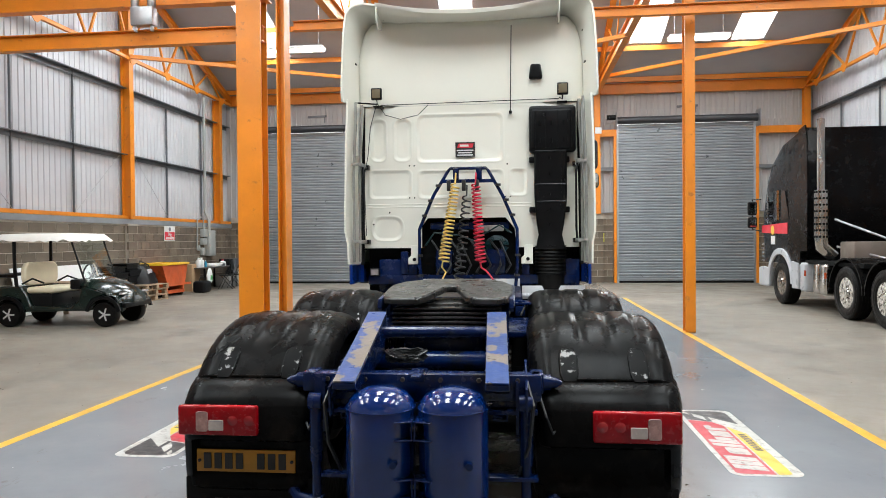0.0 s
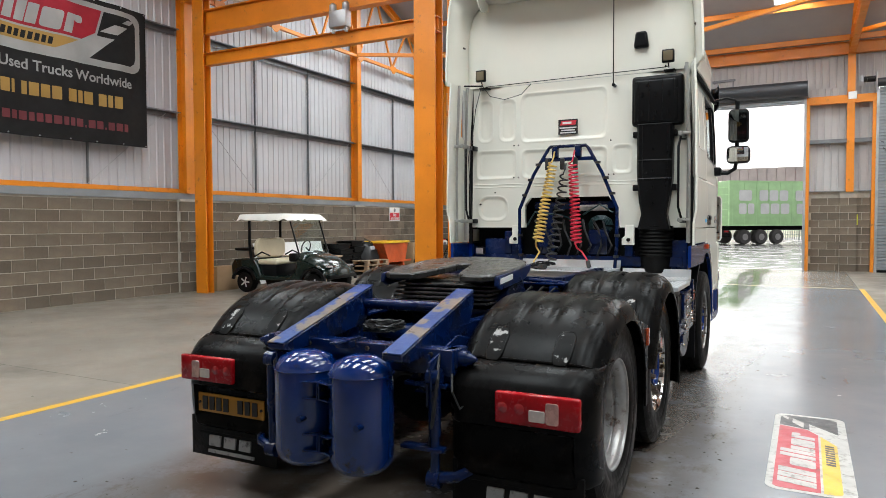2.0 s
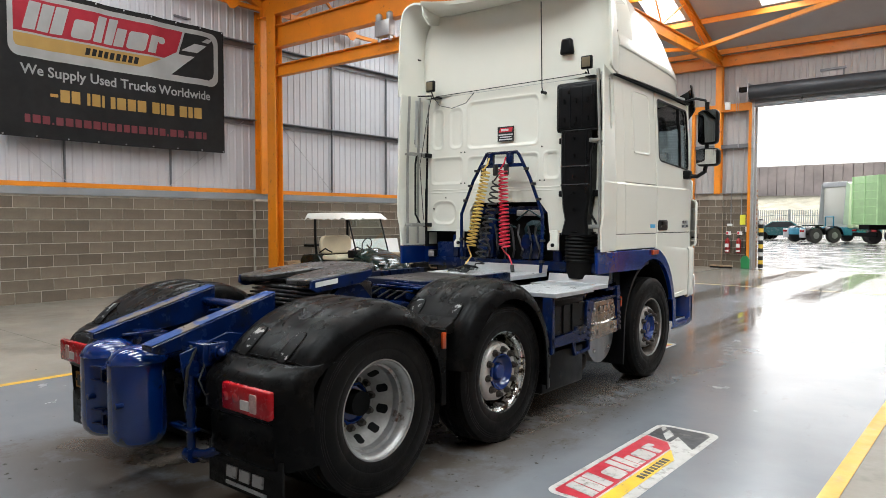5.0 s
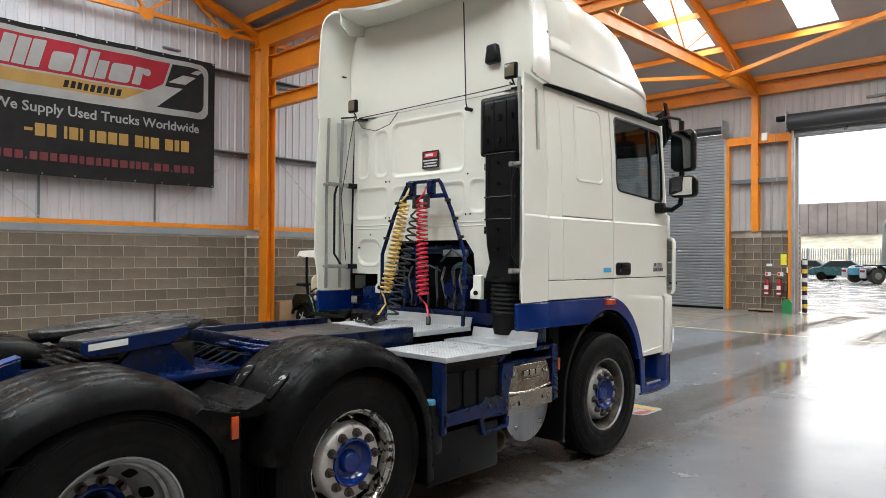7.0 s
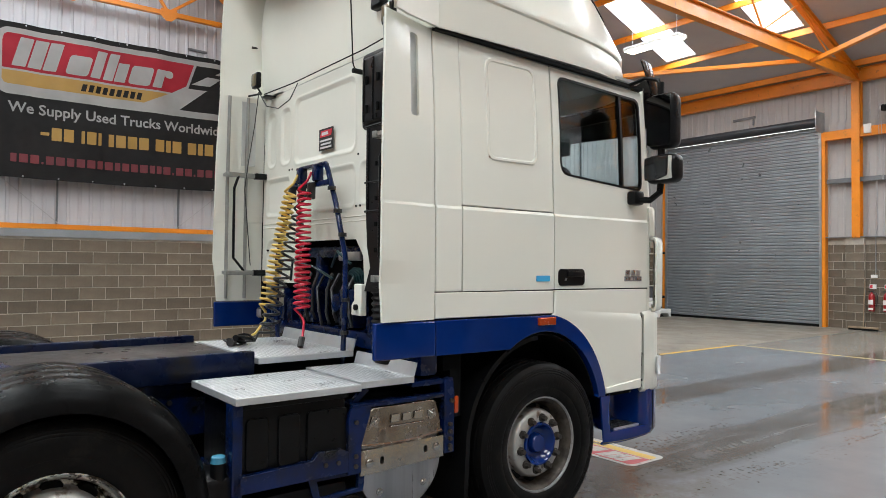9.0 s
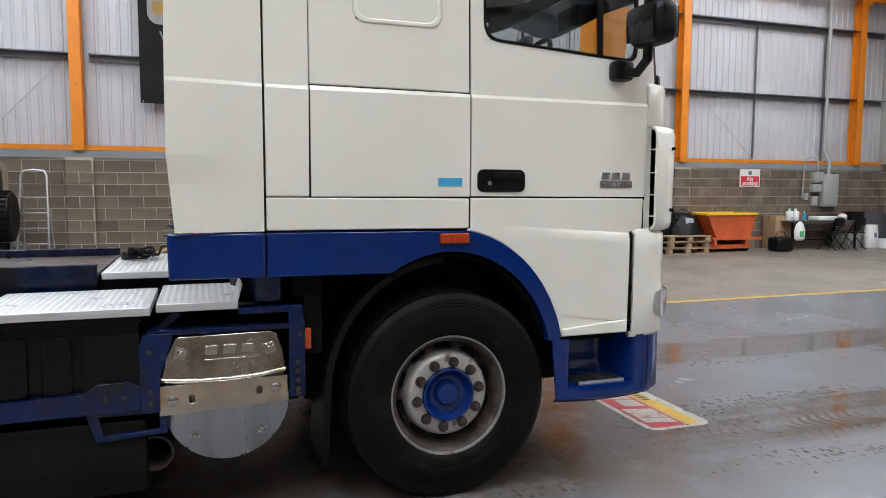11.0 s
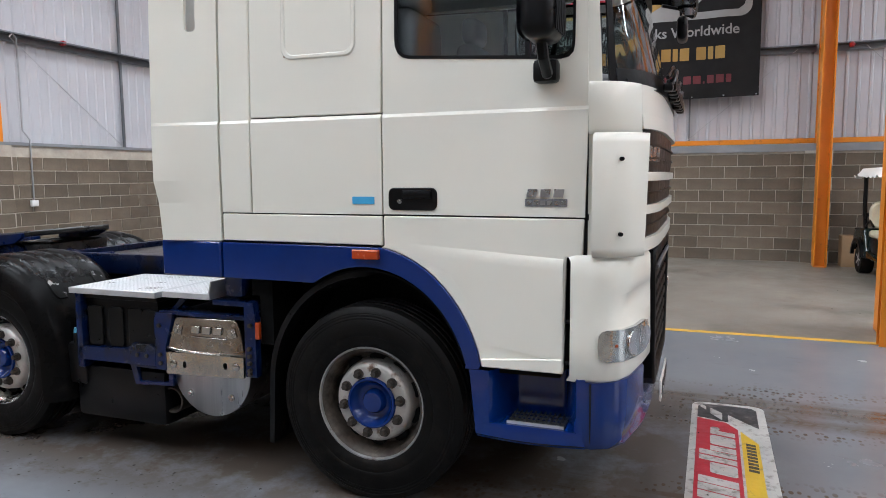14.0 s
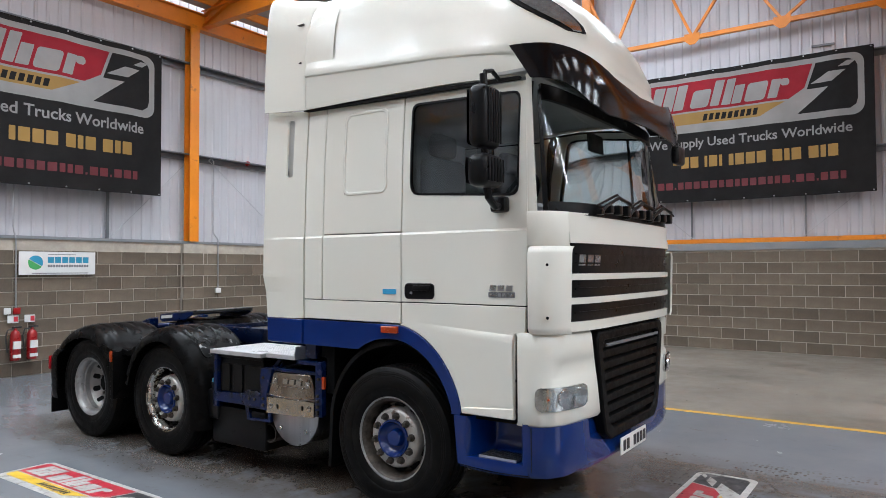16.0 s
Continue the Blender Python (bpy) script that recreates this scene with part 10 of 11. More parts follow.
# ---- black three-axle lorry in the right bay, nose towards the shutters ----
def rig_wheel(root, s, x, y, r=0.5, w=0.3, rim=CHROMEW):
    bm = put(tyre_mesh("tyre", r, w, s), Matrix.Translation((x - s * w / 2, y, r)))
    wh = part("wheel", bm, RUBBER, root, "black road tyre", smooth=40)
    bm = B()
    o = x - s * 0.02
    lathe(bm, [(r * 0.57, 0.0), (r * 0.55, -s * 0.03), (r * 0.48, -s * 0.09), (r * 0.42, -s * 0.05), (r * 0.34, -s * 0.03), (r * 0.24, -s * 0.03), (r * 0.2, s * 0.02), (0.0, s * 0.03)], "x", (o, y, r), 32)
    rm = part("rim", bm, rim, wh, "bright steel rim")
    bm = B()
    for k in range(8):
        g = 2 * math.pi * k / 8
        cyl(bm, (o - s * 0.1, y + r * 0.43 * math.cos(g), r + r * 0.43 * math.sin(g)), (o - s * 0.04, y + r * 0.43 * math.cos(g), r + r * 0.43 * math.sin(g)), 0.035, n=10)
    part("rim_holes", bm, DARK, rm, kind="stuff")


def black_lorry():
    BLK = mat("black_gloss_paint", (0.003, 0.003, 0.0035), 0.22, var=0.2, spec=0.16)
    GREYP = mat("silver_grey_paint", (0.42, 0.43, 0.45), 0.35, var=0.06)
    X0 = 6.02
    root = thing("black_lorry", "black lorry tractor with silver skirts parked in the side bay", "lorry", (X0 + 1.2, 15.0, 0), org=(X0 + 1.2, 15.0, 0))
    xl, xr = X0, X0 + 2.42
    bm = B()
    rows = []
    for z, yf, w in ((0.95, 18.17, 0.0), (1.6, 18.22, 0.0), (2.1, 18.22, 0.0), (2.9, 18.02, 0.03), (3.3, 17.77, 0.06), (3.7, 17.22, 0.10), (3.88, 16.52, 0.16)):
        a, b = xl + w, xr - w
        rows.append([(a, 15.67, z), (a, yf - 0.45, z), (a + 0.04, yf - 0.2, z), (a + 0.2, yf - 0.05, z), (a + 0.6, yf, z), (b - 0.6, yf, z), (b - 0.2, yf - 0.05, z), (b - 0.04, yf - 0.2, z), (b, yf - 0.45, z), (b, 15.67, z)])
    vs = grid(bm, rows, close=True)
    bm.faces.new(vs[-1])
    bm.faces.new(vs[0][::-1])
    cab = part("cab", bm, BLK, root, "glossy black cab", smooth=40)
    bm = B()
    for x in (xl - 0.02, xr - 0.01):
        prism(bm, [(15.27, 1.25), (15.7, 1.25), (15.7, 3.86), (15.37, 3.92), (15.27, 3.6)], "x", x, x + 0.03)
    box(bm, xl, xr, 15.6, 15.66, 1.2, 3.9, 0.02)
    part("rear_fairing", bm, BLK, root, "black side fairing and cab back")
    bm = B()
    prism(bm, [(16.87, 1.95), (17.67, 1.88), (17.74, 2.0), (17.57, 2.62), (16.87, 2.66)], "x", xl - 0.012, xl - 0.002)
    part("side_window", bm, GLASSD, cab, "side window")
    bm = B()
    prism(bm, [(16.27, 1.95), (16.72, 1.95), (16.72, 2.62), (16.52, 2.62)], "x", xl - 0.012, xl - 0.002)
    part("side_window", bm, mat("dark_side_glass", (0.02, 0.02, 0.022), 0.08), cab)
    bm = B()
    prism(bm, [(16.37, 1.62), (18.02, 1.66), (18.02, 1.84), (16.37, 1.88)], "x", xl - 0.010, xl - 0.002)
    part("red_stripe", bm, INKR, cab, "red painted stripe")
    bm = B()
    cyl(bm, (xl - 0.016, 17.27, 1.72), (xl - 0.004, 17.27, 1.72), 0.11, n=18)
    part("emblem", bm, INKY, cab, "yellow round emblem")
    bm = B()
    box(bm, xl - 0.016, xl - 0.004, 17.12, 17.37, 1.38, 1.58)
    part("sticker", bm, INKW, cab)
    bm = B()
    prism(bm, [(17.57, 1.88), (17.64, 1.88), (17.64, 2.66), (17.57, 2.66)], "x", xl - 0.02, xl - 0.004)
    part("pillar_trim", bm, SILVER, cab)
    for i in range(5):
        part("grille_bar", box(B(), xl + 0.02, xl + 0.06, 17.87, 18.12, 0.95 + i * 0.1, 1.0 + i * 0.1), SILVER, cab)
    # mirrors
    for z0, z1 in ((2.1, 2.45), (1.78, 2.06)):
        bm = B()
        box(bm, xl - 0.32, xl - 0.10, 18.04, 18.18, z0, z1, 0.05, 3)
        part("mirror", bm, BLACKP, cab, "black mirror", smooth=60)
        bm = B()
        box(bm, xl - 0.29, xl - 0.13, 18.032, 18.04, z0 + 0.03, z1 - 0.03)
        part("mirror_glass", bm, MIRROR, cab)
    bm = B()
    tube(bm, [(xl, 18.07, 2.5), (xl - 0.2, 18.12, 2.5), (xl - 0.2, 18.12, 1.75), (xl, 18.07, 1.7)], 0.018, 8)
    part("mirror_arm", bm, BLACKP, cab)
    # silver wheel arch and skirts
    bm = B()
    for x in (xl, xr):
        prism(bm, arc(16.8, 0.5, 0.80, 0.80, -8, 180, 18) + arc(16.8, 0.5, 0.655, 0.655, 180, -8, 18), "x", x - 0.035, x + 0.03)
        prism(bm, [(15.72, 0.42), (15.72, 0.98), (16.1, 1.02), (16.06, 0.42)], "x", x - 0.03, x + 0.03)
        prism(bm, [(17.47, 0.36), (17.52, 0.80), (17.87, 0.84), (18.17, 0.80), (18.17, 0.36)], "x", x - 0.03, x + 0.03)
    box(bm, xl + 0.05, xr - 0.05, 17.92, 18.24, 0.32, 0.8, 0.05)
    part("skirt", bm, GREYP, root, "silver wheel arch and skirt", bevel=0.015)
    for y0 in (15.37, 14.72, 14.4):
        bm = B()
        box(bm, xl - 0.02, xl + 0.6, y0, y0 + 0.28, 0.38, 1.0, 0.05, 3)
        part("side_tank", bm, STAIN if y0 < 15 else GREYP, root, "ribbed silver tank", smooth=60)
    bm = B()
    for y0 in (15.34, 14.36):
        box(bm, xl - 0.03, xl - 0.01, y0, y0 + 0.05, 0.72, 0.84)
    part("side_marker", bm, AMBER, root)
    bm = B()
    for x in (X0 + 0.75, X0 + 1.62):
        box(bm, x - 0.04, x + 0.04, 10.9, 17.82, 0.72, 0.98)
    box(bm, xl + 0.05, xr - 0.05, 13.0, 15.52, 0.98, 1.06)
    part("chassis", bm, DARK, root, "dark chassis frame")
    for y in (16.8, 13.6, 12.2):
        for s, x in ((-1, xl), (1, xr)):
            rig_wheel(root, s, x, y)
    for y in (13.6, 12.2):
        for x0, x1 in ((xl, xl + 0.62), (xr - 0.62, xr)):
            bm = B()
            o = arc(y, 0.5, 0.66, 0.64, 0, 180, 16)
            rows = [[(x, a, b) for a, b in o] for x in (x0 - 0.01, x1)]
            grid(bm, rows)
            part("mudguard", bm, MUD, root, "dark grey mudguard", smooth=60, thick=0.03)
    bm = B()
    tube(bm, [(xl + 0.32, 14.82, 1.15), (xl + 0.10, 14.82, 1.35), (xl + 0.08, 14.82, 1.6), (xl + 0.08, 14.82, 2.5)], 0.13, 18)
    part("stack_shield", bm, STAIN, root, "perforated chrome exhaust shield", smooth=60)
    bm = B()
    tube(bm, [(xl + 0.08, 14.82, 2.4), (xl + 0.08, 14.82, 3.95)], 0.075, 16)
    part("exhaust_pipe", bm, STAIN, root, "tall chrome exhaust stack", smooth=60)
    bm = B()
    for k in range(7):
        for z in [1.55 + 0.13 * i for i in range(8)]:
            g = radians(150 + k * 30)
            cyl(bm, (xl + 0.08 + 0.128 * math.cos(g), 14.82 + 0.128 * math.sin(g), z), (xl + 0.08 + 0.135 * math.cos(g), 14.82 + 0.135 * math.sin(g), z), 0.024, n=8)
    part("shield_holes", bm, DARK, root, kind="stuff")
    bm = B()
    tube(bm, [(xl + 0.3, 14.7, 1.9), (xl + 1.3, 12.9, 1.15)], 0.022, 8)
    tube(bm, [(xl + 0.3, 14.6, 1.35), (xl + 0.8, 13.4, 1.1)], 0.022, 8)
    tube(bm, [(xl + 2.2, 14.6, 2.3), (xl + 0.9, 12.9, 1.1)], 0.022, 8)
    part("stay_bar", bm, GALV, root, "bare metal stay bars")
    bm = B()
    box(bm, xl + 0.3, xl + 1.2, 13.9, 14.5, 1.06, 1.45, 0.03)
    box(bm, xl + 0.9, xl + 1.9, 13.2, 13.6, 1.06, 1.6, 0.03)
    part("catwalk_box", bm, mat("rusty_box", (0.22, 0.18, 0.15), 0.6, 0.3), root, "dull metal boxes behind the cab")


black_lorry()


# ---- the yard outside the open shutter ----
# yard colours are paled: haze over the yard is mixed into them
PALEG = mat("pale_grey_fairing", (0.55, 0.56, 0.58), 0.5, var=0.08)
HAZYR = mat("haze_pale_tyre", (0.085, 0.08, 0.078), 0.8, spec=0.1, var=0.2)
HUBG = mat("grey_yard_hub", (0.30, 0.29, 0.28), 0.6, var=0.2)


def yard_tractor(x, y, rz):
    LBL = mat("turquoise_paint", (0.05, 0.28, 0.42), 0.4)
    root = thing("yard_tractor", "white and turquoise lorry tractor standing in the wet yard", "lorry", (x, y, 0), rz)
    # local: nose towards +x, near side -y
    bm = B()
    prism(bm, [(-0.6, 1.0), (-0.6, 3.9), (-0.3, 4.1), (0.9, 4.05), (1.5, 3.3), (1.75, 2.6), (1.8, 0.7), (1.6, 0.5), (-0.6, 0.9)], "y", -1.2, 1.2)
    part("cab", bm, WHITE, root, "white cab", bevel=0.08)
    bm = B()
    box(bm, -0.66, -0.6, -1.0, 1.0, 1.3, 3.75, 0.02)
    part("cab_back", bm, WHITE, root, "white cab back")
    part("roof_edge", box(B(), -0.72, -0.55, -1.15, 1.15, 3.8, 4.15, 0.04), PALEG, root, "pale grey roof edge")
    part("hose_rack", tube(B(), [(-1.0, -0.4, 1.1), (-1.0, -0.4, 1.75), (-1.0, 0.4, 1.75), (-1.0, 0.4, 1.1)], 0.05, 8), LBL, root, "turquoise hose rack")
    bm = B()
    prism(bm, [(0.5, 2.2), (1.45, 2.2), (1.35, 2.95), (0.5, 2.95)], "y", -1.215, -1.2)
    part("side_window", bm, DARK, root)
    bm = B()
    prism(bm, [(-0.95, 1.2), (-0.55, 1.2), (-0.5, 4.0), (-0.75, 4.05)], "y", -1.22, -1.18)
    part("side_fairing", bm, PALEG, root, "pale grey side fairing")
    bm = B()
    prism(bm, [(-0.95, 1.2), (-0.55, 1.2), (-0.5, 4.0), (-0.75, 4.05)], "y", 1.18, 1.22)
    part("side_fairing", bm, PALEG, root, "pale grey side fairing")
    bm = B()
    box(bm, -3.6, 2.0, -0.45, 0.45, 0.7, 1.0)
    box(bm, -0.8, 2.0, -1.2, 1.2, 0.5, 1.05, 0.03)
    box(bm, -3.7, -3.2, -0.5, 0.5, 0.55, 1.0, 0.03)
    part("chassis", bm, LBL, root, "turquoise chassis")
    bm = B()
    prism(bm, rrect(-2.8, -1.7, -0.5, 0.5, 0.2), "z", 1.1, 1.2)
    part("coupling_plate", bm, GREASE, root)
    for xx in (-2.85, -1.5, 1.2):
        for s in (-1, 1):
            bm = B()
            lathe(bm, [(0.25, -0.15), (0.45, -0.15), (0.5, -0.1), (0.5, 0.1), (0.45, 0.15), (0.25, 0.15), (0.2, 0.08), (0, 0.08)], "y", (xx, s * 1.05, 0.5), 24)
            wh = part("wheel", bm, HAZYR, root)
            part("hub", lathe(B(), [(0.24, s * 0.12), (0.22, s * 0.155), (0.10, s * 0.17), (0.0, s * 0.17)], "y", (xx, s * 1.05, 0.5), 20), HUBG, wh)
            if xx < 0:
                bm = B()
                o = arc(xx, 0.5, 0.62, 0.62, 5, 175, 12)
                grid(bm, [[(a, yy, b) for a, b in o] for yy in (s * 1.22, s * 0.65)])
                part("mudguard", bm, MUD, root, thick=0.02)
    for s in (-1, 1):
        bm = B()
        box(bm, -3.68, -3.6, s * 0.6, s * 1.15, 0.35, 0.95, 0.02)
        part("rear_panel", bm, PALEG, root)
        bm = B()
        box(bm, -3.72, -3.67, s * 0.7, s * 1.1, 0.72, 0.86, 0.01)
        part("tail_lamp", bm, REDLENS, root, "red tail lamp")


yard_tractor(-5.75, 55.4, 48)


def trailer(x, y, rz, col, label, accent):
    PT = mat("trailer_" + label.split()[0], col, 0.45, var=0.06)
    root = thing("box_trailer", label, "trailer", (x, y, 0), rz)
    L, W, H0, H1 = 11.0, 1.25, 1.25, 4.3
    bm = B()
    box(bm, 0, L, -W, W, H0, H1, 0.03)
    bd = part("box_body", bm, PT, root)
    bm = B()
    for i in range(12):
        xx = 0.2 + i * 0.95
        box(bm, xx - 0.03, xx + 0.03, -W - 0.02, -W, H0, H1)
    box(bm, 0, L, -W - 0.03, -W, H1 - 0.1, H1)
    box(bm, 0, L, -W - 0.03, -W, H0, H0 + 0.12)
    part("side_post", bm, PT, bd)
    bm = B()
    for i in range(6):
        box(bm, -0.03, 0.0, -W, W, H0 + 0.1 + i * 0.5, H0 + 0.13 + i * 0.5)
    box(bm, -0.035, 0, -0.03, 0.03, H0, H1)
    box(bm, -0.04, 0, -W, -W + 0.1, H0, H1)
    box(bm, -0.04, 0, W - 0.1, W, H0, H1)
    part("rear_door", bm, mat("door_" + label.split()[0], tuple(min(1, c * 1.15 + 0.08) for c in col), 0.5), bd, "ribbed rear door", kind="stuff")
    for z0, cells_x in ((2.95, ((0.7, 1.7), (2.3, 3.0), (3.1, 3.8), (3.9, 4.6), (5.2, 5.9), (6.0, 6.7))), (2.05, ((0.7, 1.3), (1.4, 1.9), (2.4, 3.1), (3.2, 3.9), (4.0, 4.7), (5.3, 6.4)))):
        for a, b in cells_x:
            bm = B()
            prism(bm, rrect(a, b, z0, z0 + 0.72, 0.14), "y", -W - 0.030, -W - 0.022)
            part("side_print", bm, accent, bd, "pale printed block")
    bm = B()
    box(bm, 0, L, -0.5, 0.5, 0.95, H0)
    box(bm, 0.0, 0.1, -1.15, 1.15, 0.5, 0.75, 0.02)
    part("underframe", bm, DARK, root)
    for xx in (1.3, 2.6, 3.9):
        for s in (-1, 1):
            bm = B()
            lathe(bm, [(0.25, -0.18), (0.45, -0.18), (0.5, -0.12), (0.5, 0.12), (0.45, 0.18), (0.25, 0.18), (0.2, 0.1), (0, 0.1)], "y", (xx, s * 1.0, 0.5), 24)
            wh = part("wheel", bm, HAZYR, root)
            part("hub", lathe(B(), [(0.24, s * 0.15), (0.22, s * 0.185), (0.10, s * 0.20), (0.0, s * 0.20)], "y", (xx, s * 1.0, 0.5), 20), HUBG, wh)
    for s in (-1, 1):
        bm = B()
        box(bm, -0.03, 0.03, s * 0.75, s * 1.15, 0.82, 0.94, 0.01)
        part("tail_lamp", bm, REDLENS, root)


# the green is washed out in its base colour to give haze
trailer(-3.84, 51.13, 42, (0.46, 0.72, 0.36), "lime green box trailer parked in the wet yard", INKW)
trailer(4.6, 57.0, 50, (0.42, 0.05, 0.06), "faded red box trailer parked in the yard", INKY)


def parked_car(x, y, rz, col, label):
    root = thing("parked_car", label, "car", (x, y, 0), rz)
    P = mat("car_paint_" + label.split()[0], col, 0.25, coat=0.5)
    bm = B()
    prism(bm, [(-2.1, 0.35), (-2.15, 0.75), (-1.9, 0.9), (-1.5, 0.95), (-0.8, 1.42), (0.5, 1.45), (1.15, 0.98), (1.9, 0.85), (2.1, 0.65), (2.1, 0.35)], "y", -0.85, 0.85)
    part("body", bm, P, root, bevel=0.06)
    bm = B()
    prism(bm, [(-1.3, 0.98), (-0.75, 1.36), (0.45, 1.39), (0.98, 0.99)], "y", -0.86, 0.86)
    part("windows", bm, mat("car_glass_" + label.split()[0], (0.03, 0.035, 0.04), 0.1), root)
    for xx in (-1.35, 1.3):
        for s in (-1, 1):
            bm = B()
            lathe(bm, [(0.0, -0.1), (0.3, -0.1), (0.32, 0), (0.3, 0.1), (0, 0.1)], "y", (xx, s * 0.78, 0.32), 20)
            part("wheel", bm, RUBBER, root)


parked_car(-10.2, 58.5, 10, (0.02, 0.12, 0.13), "teal car parked by the fence")
parked_car(-12.8, 60.0, 5, (0.10, 0.10, 0.11), "grey car parked by the fence")

# palisade fence, bank, rusty sheet wall and sky
root = thing("palisade_fence", "grey steel palisade fence round the yard", "fence", (-20, 63, 0), org=(-20, 63, 0))
FENCE = mat("fence_steel", (0.5, 0.51, 0.52), 0.5, 0.2)
for z in (0.5, 1.9):
    bm = B()
    box(bm, -26, 14, 63.0, 63.05, z - 0.03, z + 0.03)
    part("rail", bm, FENCE, root)
pale = B()
prism(pale, [(-0.035, 0.05), (0.035, 0.05), (0.035, 2.3), (0.0, 2.4), (-0.035, 2.3)], "y", -0.012, 0.012)
pm = to_mesh("pale", pale, FENCE)
for i in range(230):
    ob = new("pale", pm)
    ob.parent = root
    ob.location = (-6 + i * 0.165 - 0.0, -0.02, 0)
for i in range(14):
    bm = B()
    box(bm, -26 + i * 3.0, -25.88 + i * 3.0, 63.05, 63.15, 0, 2.4)
    part("post", bm, FENCE, root)
bm = B()
rows = []
rb2 = random.Random(21)
for j in range(14):
    g = j / 13
    rows.append([(-60 + 3 * i, 66 + 16 * g + 0.5 * rb2.random(), 0.1 + 3.9 * g ** 0.8 + 0.25 * rb2.random()) for i in range(40)])
grid(bm, rows)
# bank and sheet wall carry the haze as paler base colours
solo("bank", bm, mat("hazy_grass_bank", (0.40, 0.385, 0.30), 0.95, var=0.4, scale=0.6, fine=8, bump=0.4), "rough brown and green grass bank behind the fence", "bank", kind="structure", smooth=60)
bm = B()
line = rib_line(-60, 60, 0.9)
grid(bm, [[(x, 82 + d * 6, 3.6) for x, d in line], [(x, 82 + d * 6, 7.3) for x, d in line]])
solo("sheet_wall", bm, mat("hazy_rusty_sheet_piles", (0.50, 0.44, 0.44), 0.9, var=0.2, scale=0.4), "rusty brown sheet-pile wall on top of the bank", "wall", kind="structure")
# bollard, brick pier beside the opening
root = thing("bollard", "black, yellow and white striped bollard outside the opening", "bollard", (-2.93, YF + 0.42, 0))
for i in range(12):
    bm = B()
    lathe(bm, [(0, i * 0.13), (0.075, i * 0.13), (0.075, (i + 1) * 0.13), (0, (i + 1) * 0.13)], "z", (0, 0, 0), 20)
    part("band", bm, (INKB, INKY, INKB, INKW)[i % 4], root)
bm = B()
lathe(bm, [(0.075, 1.56), (0.06, 1.60), (0, 1.61)], "z", (0, 0, 0), 20)
part("cap", bm, INKB, root)

# brick pier outside the opening
BRICK = mat("red_brick", (0.30, 0.14, 0.09), 0.9, var=0.25, scale=6, bump=0.2, rnd=0.2)
bm = B()
box(bm, -3.40, -3.065, YF + 0.31, YF + 0.53, 0.0, 2.2)
pier = solo("brick_pier", bm, MORTAR, "red brick pier outside the doorway", "wall", kind="structure")
bk = B()
box(bk, -0.1, 0.1075, -0.05, 0.05, -0.0325, 0.0325, 0.003, 1)
bkm = to_mesh("brick", bk, BRICK)
for r in range(29):
    ob = new("brick", bkm)
    ob.matrix_world = Matrix.Translation((-3.065 - 0.046, YF + 0.42, 0.04 + r * 0.075)) @ Matrix.Rotation(radians(-90), 4, "Z")
    ob.parent = pier

# ---- concrete blockwork: single blocks where the camera passes nearest, the rest joined ----
BL, BH, JT, PROUD = 0.437, 0.210, 0.015, 0.002


def block_mesh(name, l):
    bm = B()
    box(bm, -l / 2, l / 2, -0.05, 0.0, -BH / 2, BH / 2, 0.004, 1)
    return to_mesh(name, bm, BLOCK)


BLOCKS = {}


def cells(length, height, first=0):
    """(centre, length, row) of each block of a running-bond wall."""
    rows = int(height / (BH + JT) + 0.3)
    for r in range(rows):
        a = 0.0 if (r + first) % 2 == 0 else -(BL + JT) / 2
        while a < length - 0.02:
            lo, hi = max(a, 0.0), min(a + BL, length)
            if hi - lo > 0.06:
                yield (lo + hi) / 2, hi - lo, r
            a += BL + JT


def blockwork(name, origin, u, n, length, height, near=None, label="grey concrete block wall with pale joints", limit=290):
    """A block wall from origin along u, its face towards n. near: a stretch of u whose blocks are parts."""
    o, u, n = Vector(origin), Vector(u), Vector(n)
    bm = B()
    p0, p1 = o - n * 0.14, o + u * length - n * 0.004
    box(bm, min(p0.x, p1.x), max(p0.x, p1.x), min(p0.y, p1.y), max(p0.y, p1.y), 0, height)
    wall = solo(name, bm, MORTAR, label, "wall", kind="structure")
    rest = B()
    k = 0
    rg = random.Random(len(name) + int(length * 10))
    rot = Matrix((u, n, Vector((0, 0, 1)))).transposed().to_4x4()
    for c, l, r in cells(length, height):
        z = r * (BH + JT) + BH / 2 + JT / 2
        pos = o + u * c + n * (PROUD + 0.002 * rg.random()) + Vector((0, 0, z))
        if z + BH / 2 > height + 0.01:
            continue
        if near and near[0] < c < near[1] and k < limit:
            key = round(l, 2)
            if key not in BLOCKS:
                BLOCKS[key] = block_mesh("block", key)
            ob = new("block", BLOCKS[key])
            ob.matrix_world = Matrix.Translation(pos) @ rot
            ob.parent = wall
            k += 1
        else:
            m = Matrix.Translation(pos) @ rot @ Matrix.Diagonal((l, 0.05, BH, 1)) @ Matrix.Translation((0, -0.5, 0))
            cube_into(rest, m)
    if len(rest.verts):
        me = bpy.data.meshes.new("blocks")
        bmesh.ops.recalc_face_normals(rest, faces=rest.faces)
        rest.to_mesh(me)
        me.materials.append(BLOCKJ)
        ob = new("blocks", me)
        ob.parent = wall
        tagged(ob, kind="stuff")
    rest.free()
    return wall


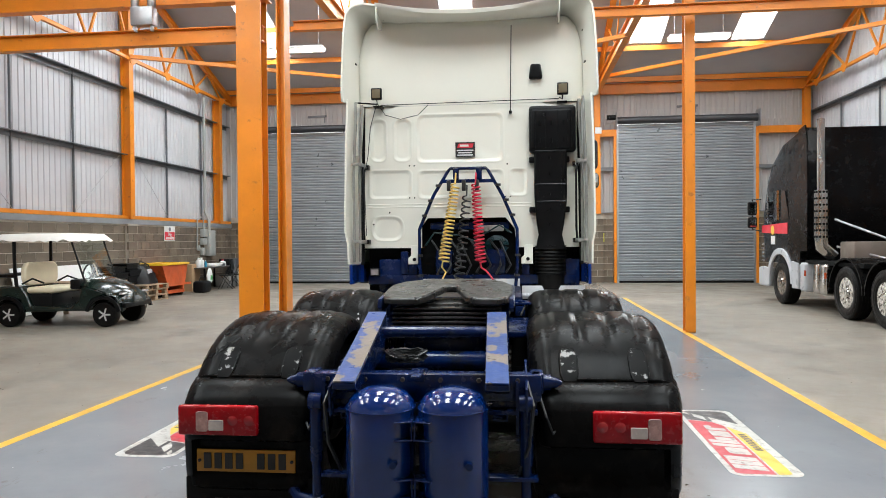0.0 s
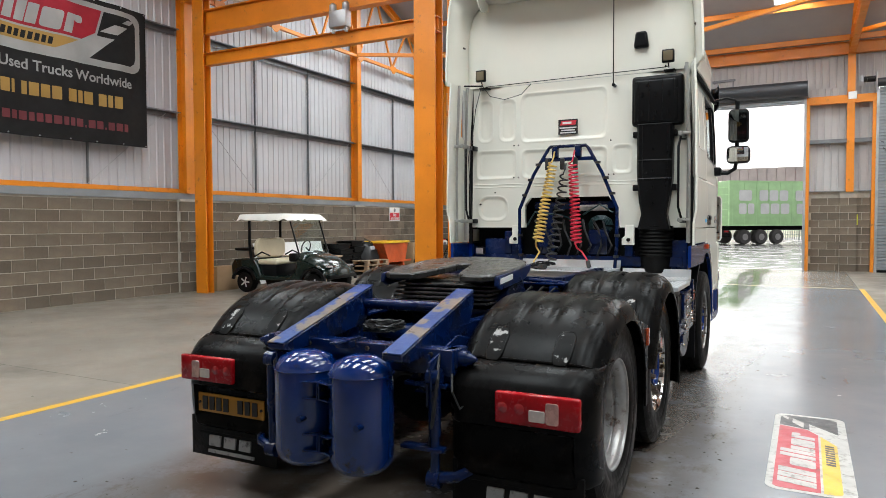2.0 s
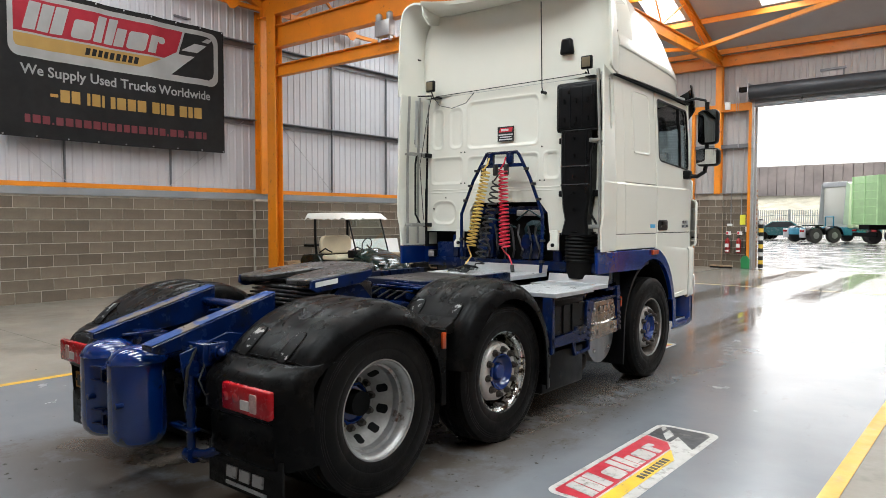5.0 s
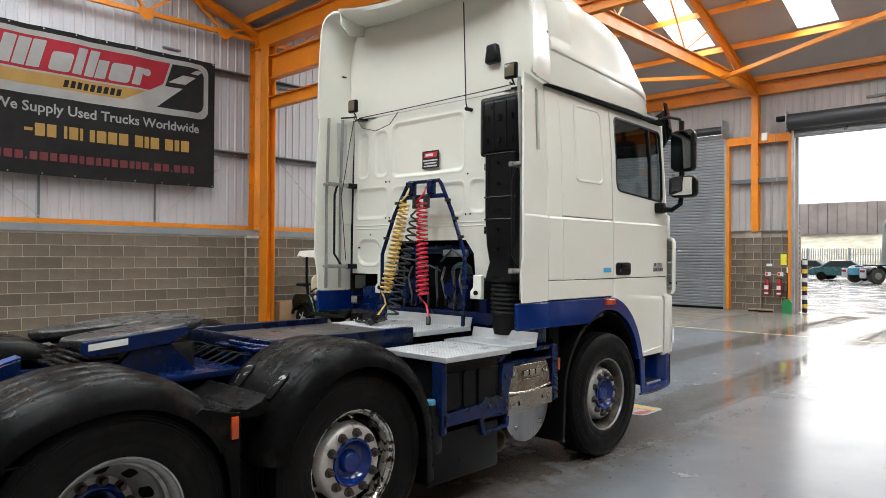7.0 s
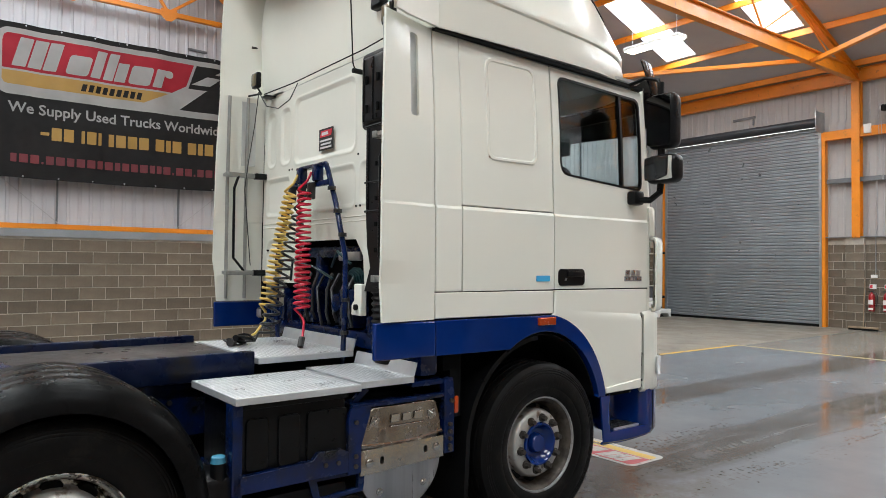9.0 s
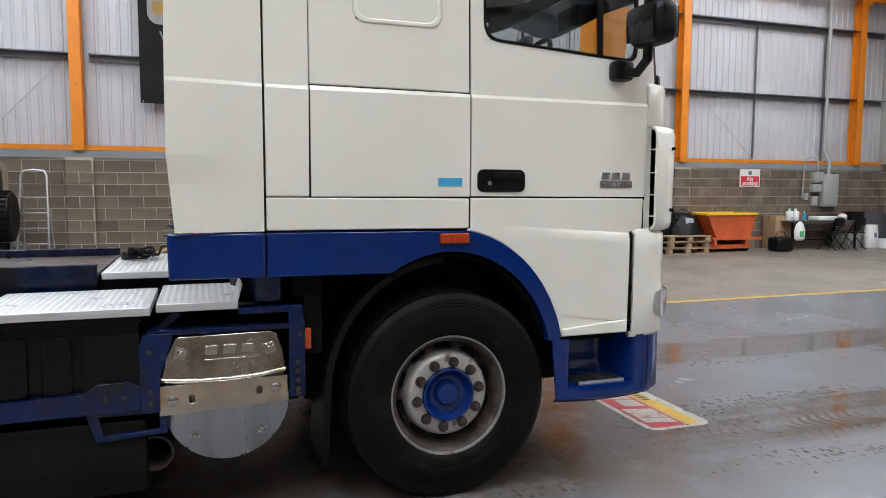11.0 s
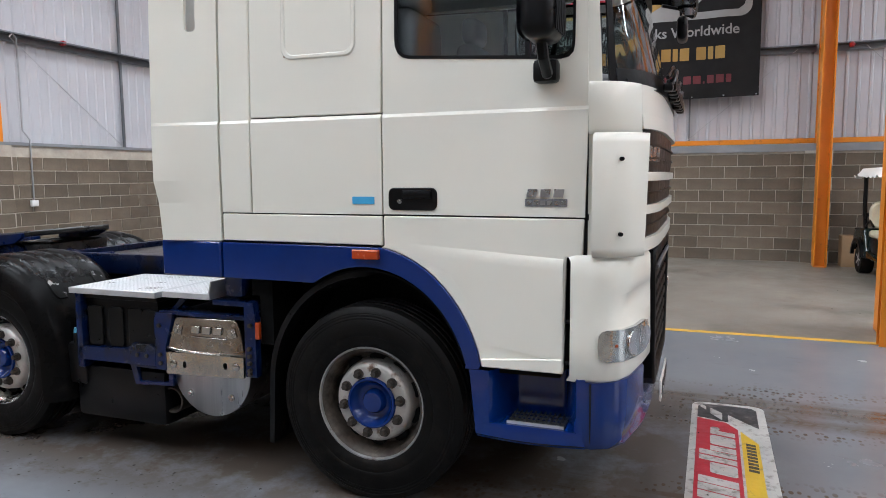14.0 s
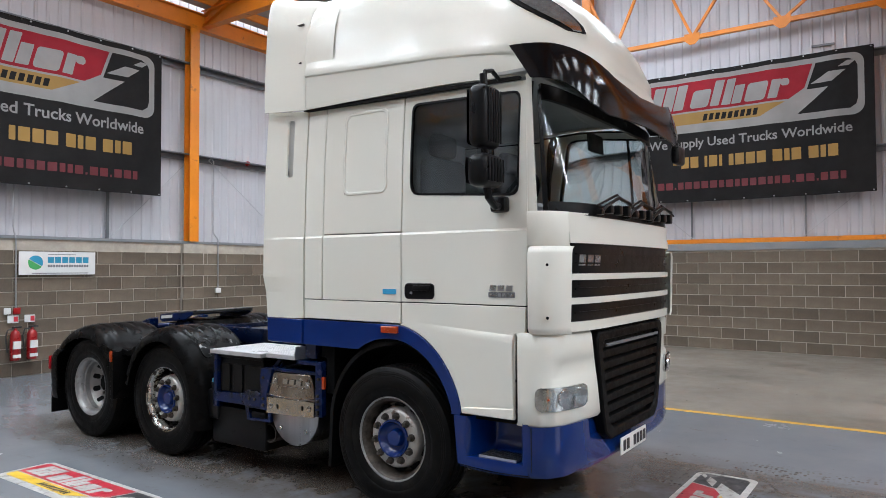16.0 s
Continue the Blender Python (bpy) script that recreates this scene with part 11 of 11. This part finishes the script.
def cube_into(bm, m):
    vs = [bm.verts.new(m @ Vector(p)) for p in ((-.5, -.5, -.5), (.5, -.5, -.5), (.5, .5, -.5), (-.5, .5, -.5), (-.5, -.5, .5), (.5, -.5, .5), (.5, .5, .5), (-.5, .5, .5))]
    for q in ((0, 3, 2, 1), (4, 5, 6, 7), (0, 1, 5, 4), (1, 2, 6, 5), (2, 3, 7, 6), (3, 0, 4, 7)):
        bm.faces.new([vs[i] for i in q])


HB = BT - 0.13
blockwork("block_wall_left", (XL, YB, 0), (0, 1, 0), (1, 0, 0), YF - YB, HB, (4.2, 18.5), limit=300)
blockwork("block_wall_back", (XR, YB, 0), (-1, 0, 0), (0, 1, 0), XR - XL, BT + 0.02, (8.7, 16.0), limit=300)
blockwork("block_wall_right", (XR, YF, 0), (0, -1, 0), (-1, 0, 0), YF - YB, HB)
for y in (4.57, 11.3, 17.96):
    blockwork("block_pier", (XL + 0.10, y - 0.23, 0), (0, 1, 0), (1, 0, 0), 0.46, HB, (0, 1))
blockwork("block_pier", (-3.64, YB + 0.10, 0), (-1, 0, 0), (0, 1, 0), 0.46, BT, (0, 1))
for a, b in ((XL, DOORS[0][0] - 0.17), (DOORS[0][1] + 0.17, DOORS[1][0] - 0.17), (DOORS[1][1] + 0.17, DOORS[2][0] - 0.17), (DOORS[2][1] + 0.17, XR)):
    if b - a > 0.1:
        blockwork("block_wall_front", (b, YF - 0.02, 0), (-1, 0, 0), (0, -1, 0), b - a, 2.44, (0, 9))
for x in (-4.0, 2.9):
    blockwork("block_pier", (x, YF - 0.12, 0), (-1, 0, 0), (0, -1, 0), 0.45, 2.44, (0, 1))
for a, b in ((DOORS[0][1], DOORS[1][0]), (DOORS[1][1], DOORS[2][0]), (DOORS[2][1], XR)):
    bm = B()
    box(bm, a + 0.16, b - 0.16 if b < 9 else b, YF - 0.16, YF + 0.1, 2.44, 2.46)
    solo("wall_ledge", bm, LEDGE, "grey flashing over the block pier", "ledge", kind="structure")
# brick facing outside beside the opening
BRICK = mat("red_brick", (0.34, 0.17, 0.10), 0.9, var=0.2, rnd=0.2, bump=0.2)
bm = B()
box(bm, -3.3, -3.06, YF + 0.34, YF + 0.5, 0, 2.6)
wl2 = solo("brick_pier", bm, MORTAR, "outer brick facing beside the doorway", "wall", kind="structure")
bm = B()
box(bm, -0.1075, 0.1075, -0.05, 0.05, -0.0325, 0.0325, 0.003, 1)
bme = to_mesh("brick", bm, BRICK)
for r in range(34):
    ob = new("brick", bme)
    ob.parent = wl2
    ob.location = (-3.175 + (0.01 if r % 2 else -0.01), YF + 0.385, 0.04 + r * 0.075)
